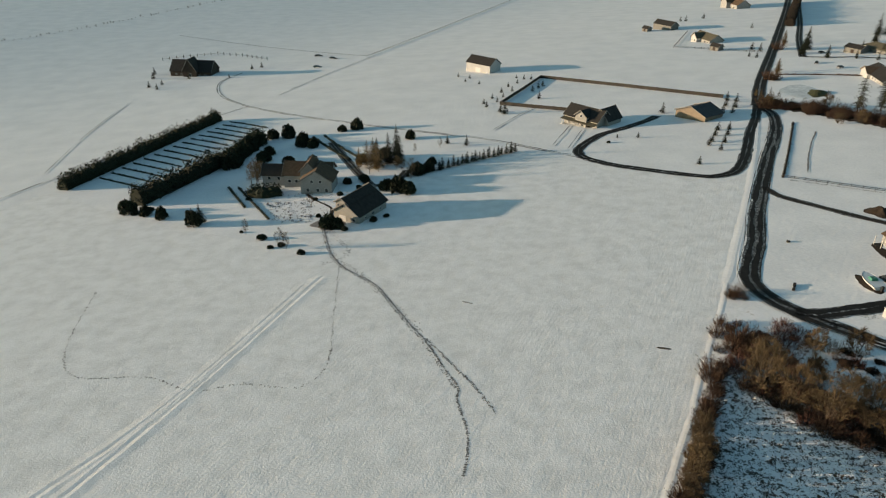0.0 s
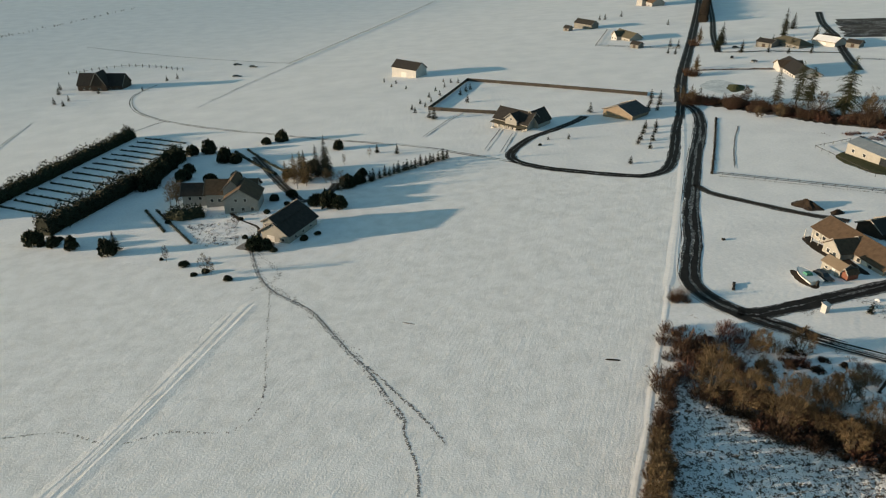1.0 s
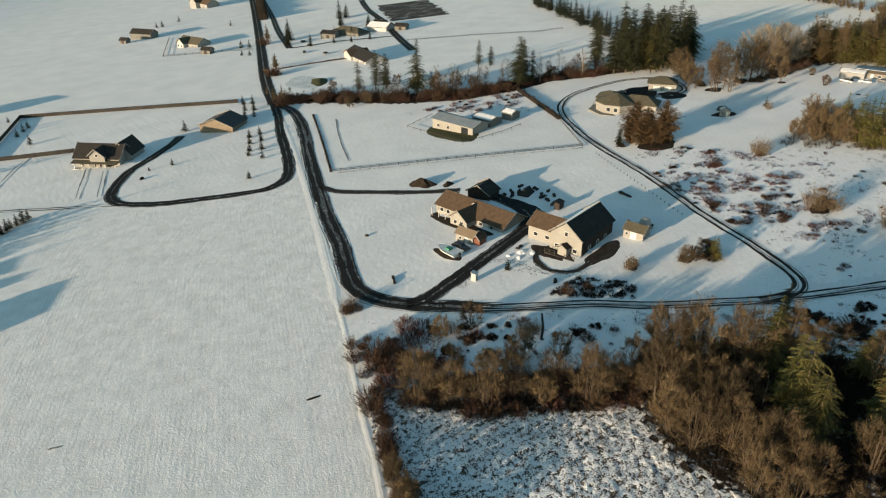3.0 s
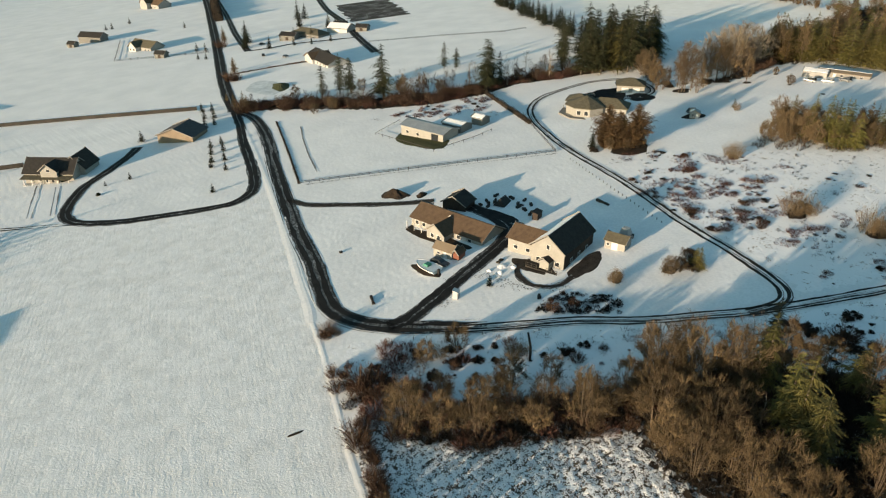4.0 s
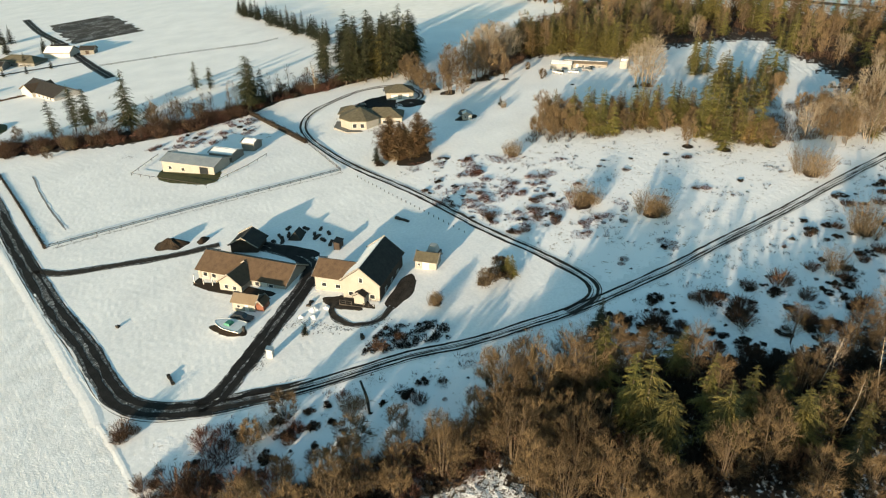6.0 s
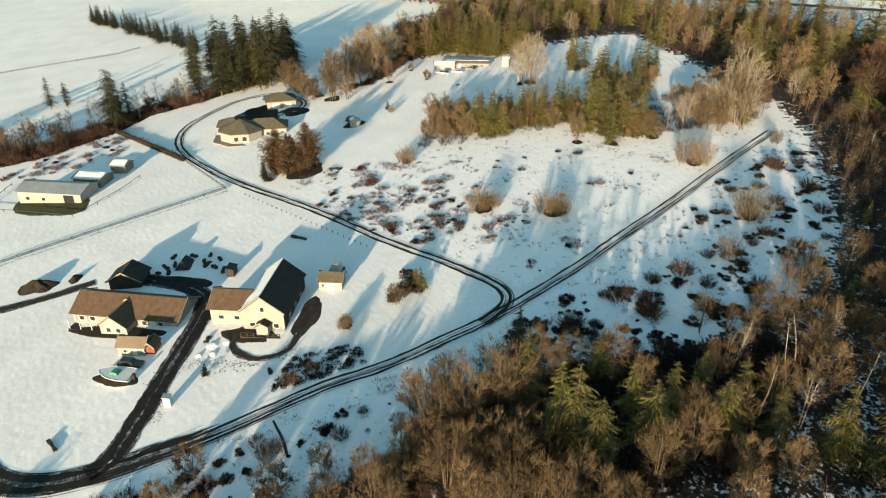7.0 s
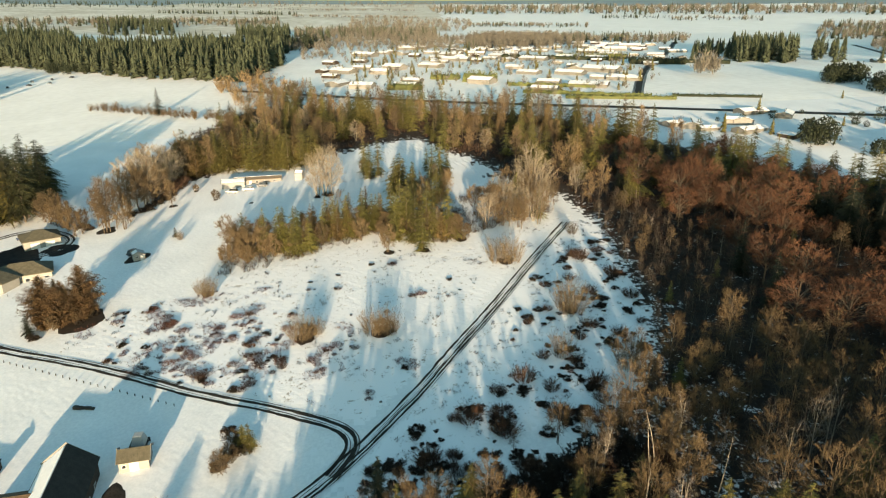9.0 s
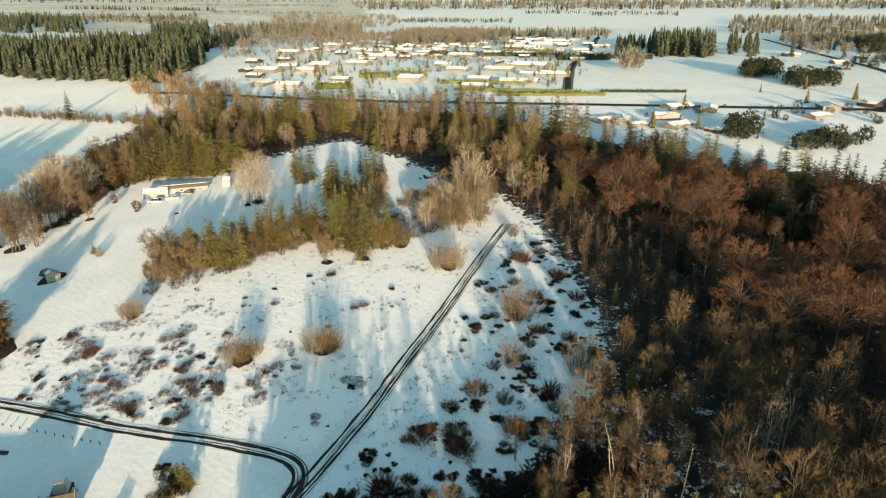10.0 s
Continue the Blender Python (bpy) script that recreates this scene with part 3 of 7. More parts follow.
for u in (-11.6, -9.0, -6.4, -3.9):
    part("porch_post", Shape().box(u - 0.07, -7.15, 0.05, u + 0.07, -7.0, 2.4), TRIM, h)

h, n = house("two-storey cream house with dark roof, snow on one slope", (116.3, 117.4), (117.6, 108.8), 15.5)
gable(h, 0, 0, 15.5, n, 4.9, 3.4, CREAM, ROOF_DARK, "y", snow=(1,))
gable(h, -8.0, -1.5, 8.5, 8.0, 3.6, 2.2, CREAM, ROOF_BROWN, "x")
for u in (-2.4, 2.6):
    window(h, u, -7.75, 0.9, 1.3, 1.2, -1)
window(h, 0, -7.75, 4.6, 1.0, 1.3, -1), window(h, -10, -5.5, 0.9, 1.3, 1.1, -1), window(h, -6.6, -5.5, 0.9, 1.3, 1.1, -1)
for v in (-4, 0, 4):
    window(h, n / 2 + 0.06, v, 1.0, 1.2, 1.3, 1, "y")
# dark sheet over the cream wall stands in for its shade
part("cladding", Shape().box(n / 2, -7.7, -1.4, n / 2 + 0.06, 7.7, 4.5), DARK_WALL, h, "dark panel that paints shade on the long side")
door(h, 0.2, -7.75, 0.0, 1.1, 2.1, -1)
gable(h, 0.2, -8.7, 1.9, 2.4, 2.35, 0.7, CREAM, ROOF_DARK, "y", 0.3)
part("deck", Shape().box(-4.2, -10.6, -1.4, 4.2, -7.8, 0.35), WOOD, h, "low dark wooden front deck")
for u in (-4.1, -2.7, -1.3, 1.5, 2.8, 4.1):
    part("railing_post", Shape().box(u - 0.07, -10.6, 0.35, u + 0.07, -10.46, 1.35), WOOD, h)
for z in (0.7, 1.22):
    part("rail", Shape().box(-4.1, -10.57, z, -1.3, -10.49, z + 0.09), WOOD, h)
    part("rail", Shape().box(1.5, -10.57, z, 4.1, -10.49, z + 0.09), WOOD, h)

h, n = house("gabled garage behind the ranch house, coloured dark for its shaded side", (125.6, 157.0), (127.6, 150.0), 6.0, "garage", "garage")
# the shadow on the garage is put into its dark wall colour
gable(h, 0, 0, 6.0, n, 2.3, 2.1, DARK_WALL, ROOF_DARK, "y")
door(h, 0, -3.0, 0, 3.0, 2.1, -1, mat=DARK_WALL)

h, n = house("small cream garden shed with a grey roof", (132.4, 107.4), (133.3, 102.3), 4.2, "shed", "shed")
gable(h, 0, 0, n, 4.2, 2.3, 1.3, CREAM, ROOF_GREEN, "x", 0.3)
door(h, 0, -2.1, 0, 1.6, 2.0, -1), window(h, -1.7, -2.1, 0.9, 0.8, 0.8, -1)

h, n = house("little cream cabin with a brown roof and a red lean-to", (104.4, 139.0), (105.4, 133.6), 3.6, "cabin", "cabin")
gable(h, 0, 0, n, 3.6, 2.3, 1.2, CREAM, TAN, "x", 0.3)
gable(h, n / 2 + 0.9, 0.2, 3.0, 1.8, 2.0, 0.9, RED_WALL, ROOF_BROWN, "y", 0.2)
window(h, -1.2, -1.8, 0.9, 0.9, 0.8, -1), door(h, 0.8, -1.8, 0, 0.9, 1.9, -1)

h, n = house("long white shed-roofed barn in a fenced paddock", (163.5, 217.3), (165.8, 197.2), 9.0, "barn", "barn")
gable(h, 0, 0, n, 9.0, 4.0, 1.3, CREAM, ROOF_METAL, "x", 0.5)
# dark glass slab stands for the shade inside the open doorway
door(h, 6.2, -4.5, 0, 3.2, 3.4, -1, mat=GLASS)
for u in (-7, -2):
    window(h, u, -4.5, 1.2, 1.4, 1.2, -1)
for x, y, a, l, w in ((179, 203, 6, 9.0, 7.0), (189, 200, 6, 5.0, 5.0)):
    o = thing("shed", "low grey outbuilding with snow on its roof behind the barn", "shed", spot(x, y, a))
    gable(o, 0, 0, l, w, 2.6, 0.8, GREY_WALL, ROOF_METAL, "y", 0.3, snow=(-1, 1))

def octagon(parent, cx, cy, r, eave, rise, wall, roof, over=0.7, deep=1.6):
    """An eight-sided room under a pointed roof."""
    ring = [(math.cos(math.pi * (k + 0.5) / 4), math.sin(math.pi * (k + 0.5) / 4)) for k in range(8)]
    side = [(k, (k + 1) % 8, 8 + (k + 1) % 8, 8 + k) for k in range(8)]
    part("wall", Shape().solid([(cx + r * c, cy + r * q, z) for z in (-deep, eave) for c, q in ring], side + [tuple(range(8, 16))]), wall, parent)
    w = r + over
    pts = [(cx + w * c, cy + w * q, z) for z in (eave - 0.05, eave + 0.18) for c, q in ring] + [(cx, cy, eave + rise)]
    part("roof", Shape().solid(pts, side + [(8 + k, 8 + (k + 1) % 8, 16) for k in range(8)] + [tuple(reversed(range(8)))]), roof, parent)


h, n = house("cream house with an eight-sided front, moss-grey roof and pale deck", (213.5, 174.2), (217.0, 166.4), 12.0)
hip(h, 7.0, 3.0, 15.0, 9.0, 3.2, 2.6, CREAM, ROOF_GREEN)
octagon(h, -1.0, 0.0, 7.6, 3.5, 3.4, CREAM, ROOF_GREEN)
hip(h, -5.0, 8.0, 9.0, 8.0, 3.0, 2.2, CREAM, ROOF_GREEN)
deck = Shape()
for k in range(3, 8):
    a0, a1 = math.pi * (k + 0.5) / 4, math.pi * (k + 1.5) / 4
    deck.solid([(-1.0 + q * math.cos(t), q * math.sin(t), z) for z in (-1.7, 0.25) for q, t in ((7.7, a0), (10.4, a0), (10.4, a1), (7.7, a1))], [(3, 2, 1, 0), (4, 5, 6, 7), (0, 1, 5, 4), (1, 2, 6, 5), (2, 3, 7, 6), (3, 0, 4, 7)])
part("deck", deck, FASCIA, h, "pale wooden deck round the eight-sided front")
for k in range(3, 9):
    t = math.pi * (k + 0.5) / 4
    part("railing_post", Shape().box(-1.0 + 10.3 * math.cos(t) - 0.06, 10.3 * math.sin(t) - 0.06, 0.25, -1.0 + 10.3 * math.cos(t) + 0.06, 10.3 * math.sin(t) + 0.06, 1.25), WOOD, h)
for u in (-2.4, 0.4):
    window(h, u, -7.04, 0.9, 1.6, 1.7, -1)
for u in (8.0, 10.5, 13.0):
    window(h, u, -1.5, 0.8, 1.4, 1.4, -1)
h, n = house("hipped cream garage beside the round drive", (247.8, 175.4), (251.8, 169.0), 10.0, "garage", "garage")
hip(h, 0, 0, 11.0, 9.0, 3.0, 2.3, CREAM, ROOF_GREEN)
door(h, -2.2, -4.5, 0, 2.8, 2.2, -1), door(h, 2.2, -4.5, 0, 2.8, 2.2, -1)

h, n = house("long pale mobile home at the edge of the woods", (303.5, 123.5), (307.5, 101.0), 5.0, "mobile_home", "mobile home")
gable(h, 2.0, 0, n - 4, 5.0, 2.5, 0.6, FASCIA, TAN, "x", 0.3, snow=(1,))
gable(h, -8.0, -2.0, 9.0, 6.0, 2.3, 0.7, FARM_WHITE, ROOF_METAL, "x", 0.3, snow=(-1, 1))
for u in (1.5, 5, 8.5):
    window(h, u, -2.5, 1.0, 1.2, 1.0, -1)
door(h, -1.2, -2.5, 0.2, 1.0, 2.0, -1)
o = thing("shed", "small white shed beyond the mobile home", "shed", spot(308.5, 93.5, 80))
gable(o, 0, 0, 3.2, 3.2, 2.6, 1.0, FARM_WHITE, ROOF_METAL, "x", 0.2, snow=(-1, 1))

h, n = house("tan garage with a grey gable roof by the main road", (103.4, 297.9), (112.4, 285.8), 13.0, "garage", "garage")
gable(h, 0, 0, 13.0, n, 3.4, 2.9, TAN, ROOF_GREY, "y", 0.6)
for u in (-4.5, 0, 4.5):
    door(h, u, -6.5, 0, 3.0, 2.4, -1, mat=TAN)

h, n = house("pale yellow farmhouse with dark roof and gabled dormer", (53.8, 298.6), (66.0, 285.6), 10.0)
gable(h, 0, 0, n, 10.0, 4.2, 4.0, CREAM, ROOF_DARK, "x", 0.6)
gable(h, 1.0, -3.0, 6.5, 6.0, 5.4, 2.4, CREAM, ROOF_DARK, "y", 0.5)
gable(h, 7.0, 5.0, 10.0, 8.0, 4.2, 4.4, CREAM, ROOF_DARK, "y", 0.5)
part("porch_deck", Shape().box(-n / 2, -7.4, -1.4, n / 2, -5.0, 0.2), TRIM, h, "white-railed front porch")
part("porch_roof", Shape().slab((-n / 2 - 0.3, -7.8, 2.7), (n / 2 + 0.3, -7.8, 2.7), (n / 2 + 0.3, -5.0, 3.3), (-n / 2 - 0.3, -5.0, 3.3), 0.15), ROOF_GREEN, h)
for u in (-8.2, -5.2, -2.2, 1.0, 4.2, 8.2):
    part("porch_post", Shape().box(u - 0.1, -7.3, 0.2, u + 0.1, -7.1, 2.75), TRIM, h)
for u in (-6.6, -3.6, 6.4):
    window(h, u, -5.0, 0.9, 1.3, 1.5, -1)
window(h, 0, -6.25, 1.0, 1.2, 1.5, -1), window(h, 2.0, -6.25, 1.0, 1.2, 1.5, -1), window(h, 1.0, -6.25, 4.9, 1.2, 1.1, -1)
door(h, -1.5, -5.0, 0.2, 1.0, 2.1, -1)

h, n = house("large white barn with a dark roof on the snowy field", (13.5, 446.0), (28.0, 433.0), 11.0, "barn", "barn")
gable(h, 0, 0, n, 11.0, 6.3, 3.8, WHITE, ROOF_DARK, "x", 0.4)
door(h, 0, -5.5, 0, 4.0, 4.0, -1), door(h, 7.5, -5.5, 0, 1.1, 2.1, -1)

h, n = house("grey shed with a dark roof near the main road", (176.5, 600.0), (186.5, 583.5), 9.0, "shed", "shed")
gable(h, 0, 0, n, 9.0, 5.0, 3.0, GREY_WALL, ROOF_DARK, "x", 0.4)
h, n = house("grey farmhouse with a moss-grey roof behind a yard fence", (184.6, 523.0), (190.0, 502.0), 11.0)
gable(h, 0, 0, n, 11.0, 3.4, 3.6, CREAM, ROOF_GREEN, "x")
gable(h, -4.0, -5.0, 8.0, 7.0, 3.6, 3.2, WHITE, ROOF_GREEN, "y")
for u in (-6, -2.5, 5, 8):
    window(h, u, -9.0 if u < 0 else -5.5, 0.9, 1.4, 1.4, -1)
h, n = house("white farmhouse far along the road", (286.0, 745.0), (290.0, 712.0), 14.0)
gable(h, 0, 0, n, 14.0, 5.5, 4.5, FARM_WHITE, ROOF_BROWN, "x")
gable(h, -3.0, -5.0, 12.0, 12.0, 7.0, 5.0, FARM_WHITE, ROOF_BROWN, "y")
for u in (-10, -4, 4, 10):
    window(h, u, -7.0, 1.0, 2.0, 2.0, -1)
h, n = house("low grey-green roofed house among conifers", (261.5, 439.0), (266.5, 415.0), 11.0)
hip(h, 0, 0, n, 11.0, 3.2, 3.0, GREY_WALL, ROOF_GREEN)
for u in (-8, -3, 3, 8):
    window(h, u, -5.5, 0.9, 1.6, 1.3, -1)
h, n = house("white gabled shop with snow on its roof", (280.0, 423.5), (286.5, 410.0), 12.0, "workshop", "workshop")
gable(h, 0, 0, n, 12.0, 3.6, 2.6, WHITE, ROOF_GREEN, "x", snow=(-1, 1))
door(h, 0, -6.0, 0, 3.5, 3.0, -1)
h, n = house("white ranch house with a wide dark roof and brown gable", (223.5, 367.0), (217.0, 337.0), 13.0)
gable(h, 0, 0, n, 13.0, 3.0, 3.2, WHITE, ROOF_DARK, "x", 0.8)
gable(h, -8.0, -2.0, 12.0, 11.0, 3.0, 2.6, WHITE, ROOF_BROWN, "y", 0.6)
for u in (1, 5, 9, 12):
    window(h, u, -6.5, 0.9, 1.5, 1.3, -1)

# farmstead with the hedged orchard
h, n = house("white two-storey farmhouse with brown roofs and several gables", (-50.6, 219.0), (-38.6, 218.5), 16.0)
gable(h, 0, -3.0, 10.0, n - 1, 5.0, 3.6, FARM_WHITE, ROOF_BROWN, "y", 0.6)
gable(h, -3.5, 1.0, 8.0, 6.0, 6.6, 3.2, FARM_WHITE, ROOF_BROWN, "y", 0.5)
gable(h, -5.0, 4.5, 17.0, 9.0, 4.2, 3.4, FARM_WHITE, ROOF_BROWN, "x", 0.6)
gable(h, -17.0, 6.0, 10.0, 7.5, 3.0, 2.8, FARM_WHITE, ROOF_DARK, "x", 0.6)
for u in (-3, 0.5, 3.5):
    window(h, u, -8.0, 1.0, 1.2, 1.4, -1)
window(h, -1.5, -8.0, 4.2, 1.1, 1.2, -1), window(h, 1.5, -8.0, 4.2, 1.1, 1.2, -1)
for u in (-11.5, -9.0, -19.5, -16):
    window(h, u, 0.0 if u > -13 else 2.25, 1.0, 1.2, 1.3, -1)
chimney(h, -4.0, 4.5, 6.0, 9.2, RED_WALL)
h, n = house("cream workshop with a brown roof and a shed dormer", (-34.6, 189.0), (-26.4, 188.2), 15.0, "workshop", "workshop", 0.0)
h.matrix_basis = pose(-26.6, 197.0, ground(-27, 196) - 0.3, 0, 0, -29)
gable(h, 0, 0, 15.0, 9.6, 3.4, 3.2, CREAM, ROOF_DARK, "y", 0.6)
gable(h, -1.6, 0.0, 14.4, 5.0, 6.2, 1.5, CREAM, ROOF_DARK, "y", 0.4)
window(h, -2.8, -7.5, 5.0, 1.0, 0.9, -1), window(h, -1.2, -7.5, 5.0, 1.0, 0.9, -1)
door(h, -1.5, -7.5, 0, 2.6, 2.3, -1), window(h, 2.8, -7.5, 1.0, 1.2, 1.1, -1)
for v in (-4, 0, 4):
    window(h, 4.8, v, 1.2, 1.1, 1.0, 1, "y")
h, n = house("dark log house with a steep roof on the far field", (-196.0, 484.0), (-166.0, 480.0), 14.0)
gable(h, 0, 0, n, 14.0, 4.0, 6.5, DARK_WALL, ROOF_DARK, "x")
gable(h, 1.0, -5.0, 10.0, 10.0, 5.0, 8.0, DARK_WALL, ROOF_DARK, "y")
for u in (-11, -7, 7, 11):
    window(h, u, -7.0, 0.9, 1.5, 1.4, -1)
window(h, 1, -10.0, 1.0, 2.4, 2.0, -1)

# outbuildings of the northern farms
for x, y, a, l, w, e, label in ((256, 433, -62, 11, 8, 3.0, "grey timber barn beside the northern house"), (295, 428, -30, 9, 7, 3.2, "grey lean shed beside the white shop"), (296, 405, -60, 8, 6, 2.6, "small grey shed near the white shop"), (184, 472, -60, 7, 5, 2.6, "small dark shed in the roadside yard"), (168, 588, -60, 6, 5, 2.5, "small dark lean shed near the grey barn")):
    o = thing("shed", label, "shed", spot(x, y, a))
    gable(o, 0, 0, l, w, e, 1.8, GREY_WALL, ROOF_DARK, "x", 0.4, snow=(1,) if l > 7 else ())
    door(o, 0, -w / 2, 0, 2.0, 2.1, -1, mat=DARK_WALL)


# ---- trees ----
def unit(rng):
    a, z = rng.uniform(0, 2 * math.pi), rng.uniform(-1, 1)
    r = math.sqrt(1 - z * z)
    return Vector((r * math.cos(a), r * math.sin(a), z))


def twigs(crown, rng, a, d, length, n, width, lift, spread=0.7):
    """A spray of twigs along a small branch that starts at a."""
    d = Vector(d).normalized()
    tip = a + d * length
    crown.blade(a, tip, width * 1.7, unit(rng))
    for k in range(n):
        s = a.lerp(tip, rng.uniform(0.15, 0.95))
        e = (d + unit(rng) * spread + Vector((0, 0, lift))).normalized()
        crown.blade(s, s + e * length * rng.uniform(0.35, 0.75), width, unit(rng))


def bow(wood, a, b, rise, r0, r1, steps=3, sides=4):
    """A limb that first rises and then leans over to b; returns its points."""
    a, b = Vector(a), Vector(b)
    c = a.lerp(b, 0.45) + Vector((0, 0, rise * (b - a).length))
    pts = [(1 - u) ** 2 * a + 2 * u * (1 - u) * c + u * u * b for u in (k / steps for k in range(steps + 1))]
    for k in range(steps):
        wood.tube(pts[k], pts[k + 1], r0 + (r1 - r0) * k / steps, r0 + (r1 - r0) * (k + 1) / steps, sides, cap=False)
    return pts


def along(pts, u):
    """A point of a limb and its direction there."""
    u = min(max(u, 0.0), 0.999) * (len(pts) - 1)
    k = int(u)
    return pts[k].lerp(pts[k + 1], u - k), (pts[k + 1] - pts[k]).normalized()


def dome_tree(name, label, seed, height, spread, low, fork, wood_mat, twig_mat, stems=1, limbs=14, subs=5, sprays=5, n_twigs=8, width=0.035, radius=0.2, rise=0.2, lift=0.25, long_=0.11, shell=0.8, droop=0.0, arm=0.35):
    """A leafless tree with a rounded crown: limbs fork off the stems, bow outwards to the crown's shell and end in fine sprays."""
    rng = random.Random(seed)
    wood, crown = Shape(), Shape()
    mid, tall = height * (low + 1) / 2, height * (1 - low) / 2
    lumps = [(unit(rng), rng.uniform(-0.22, 0.2)) for _ in range(9)]
    trunks = []
    for k in range(stems):
        a = 2 * math.pi * (k + rng.random()) / stems
        o = Vector((math.cos(a), math.sin(a), 0)) * (0.03 * height if stems > 1 else 0)
        tip = Vector((math.cos(a), math.sin(a), 0)) * (spread * height * rng.uniform(0.2, 0.5) if stems > 1 else rng.uniform(0, 0.05) * height) + Vector((0, 0, height * rng.uniform(0.78, 0.92)))
        trunks.append(bow(wood, o - Vector((0, 0, 0.4)), tip, 0.06, radius, radius * 0.15, 6, 5))
    for k in range(limbs):
        f = (k + 0.5) / limbs
        a = k * 2.39996 + rng.uniform(-0.4, 0.4)
        cz = 1 - 1.75 * f ** 0.9
        cr = math.sqrt(max(0.0, 1 - cz * cz))
        d = Vector((math.cos(a) * cr, math.sin(a) * cr, cz))
        trunk = min(trunks, key=lambda q: (q[-1] - Vector((d.x, d.y, 0)) * spread * height).xy.length) if stems > 1 else trunks[0]
        tip = Vector((d.x * spread * height, d.y * spread * height, mid + d.z * tall)) * 1.0
        at, _ = along(trunk, fork + (0.75 - fork) * (cz + 0.75) / 1.75 * rng.uniform(0.7, 1.1))
        end = at.lerp(tip, rng.uniform(0.55, 0.75))
        r = radius * arm * rng.uniform(0.8, 1.2)
        pts = bow(wood, at, end, rise, r, r * 0.4, 3, 4)
        for j in range(subs):
            e = (d + unit(rng) * 0.62).normalized()
            q = shell + (1 - shell) * rng.random() + sum(h * max(0.0, e.dot(v)) ** 4 for v, h in lumps)
            goal = Vector((e.x * spread * height * q, e.y * spread * height * q, max(height * low * 0.6, mid + e.z * tall * q)))
            st, _ = along(pts, rng.uniform(0.35, 1.0))
            twig = bow(wood, st, st.lerp(goal, 0.86), rise * 0.5, r * 0.42, r * 0.15, 2, 3)
            for _ in range(sprays):
                o, w = along(twig, rng.uniform(0.25, 1.0))
                dd = w * 0.55 + e * 0.35 + unit(rng) * 0.75 + Vector((0, 0, lift - droop))
                twigs(crown, rng, o, dd, height * long_ * rng.uniform(0.7, 1.2), n_twigs, width, lift - droop, 0.75)
    ob = thing(name, label, "tree")
    part("trunk", wood, wood_mat, ob)
    part("crown", crown, twig_mat, ob)
    return ob


def shrub(name, label, seed, height, stems, splay, mat, width=0.05, n=5, foot=0.3, arch=0.25):
    """A leafless shrub: arching stems that rise from a broad foot, with a haze of side twigs."""
    rng = random.Random(seed)
    s = Shape()
    for k in range(stems):
        a, q = rng.uniform(0, 2 * math.pi), math.sqrt(rng.random())
        out = Vector((math.cos(a), math.sin(a), 0))
        o = out * q * foot * height + Vector((0, 0, -0.1))
        length = height * rng.uniform(0.55, 1.05) * (1.05 - 0.4 * q * q)
        d = (out * splay * q + unit(rng) * 0.22 + Vector((0, 0, 1))).normalized()
        e = (d + out * arch * q + unit(rng) * 0.25).normalized()
        mid = o + d * length * 0.5
        s.blade(o, mid + d * length * 0.15, width * 1.6, unit(rng))
        s.blade(mid, mid + e * length * 0.55, width * 1.2, unit(rng))
        for _ in range(n):
            u = rng.uniform(0.15, 1.0)
            p = o.lerp(mid, u * 2) if u < 0.5 else mid + e * length * (u - 0.5)
            f = (e + unit(rng) * 0.8).normalized()
            s.blade(p, p + f * length * rng.uniform(0.1, 0.26), width, unit(rng))
    return whole(name, s, mat, label, "shrub")


def clump(name, label, seed, mat, radius=1.5, height=0.9, heaps=8, blades=70):
    """A low tangled patch: several small heaps of short twigs with snow showing between them."""
    rng = random.Random(seed)
    s = Shape()
    for k in range(heaps):
        a, q = rng.uniform(0, 2 * math.pi), radius * math.sqrt(rng.random())
        o, r = Vector((q * math.cos(a), q * math.sin(a) * 0.7, -0.05)), rng.uniform(0.3, 0.62)
        for _ in range(int(blades * r * 1.8)):
            d = unit(rng)
            p = o + Vector((d.x * r, d.y * r, abs(d.z) * height * r * 1.1)) * rng.uniform(0.35, 1.0)
            e = (d + unit(rng) * 0.9 + Vector((0, 0, 0.3))).normalized()
            s.blade(p, p + e * rng.uniform(0.18, 0.42), 0.17, unit(rng))
    return whole(name, s, mat, label, "shrub")


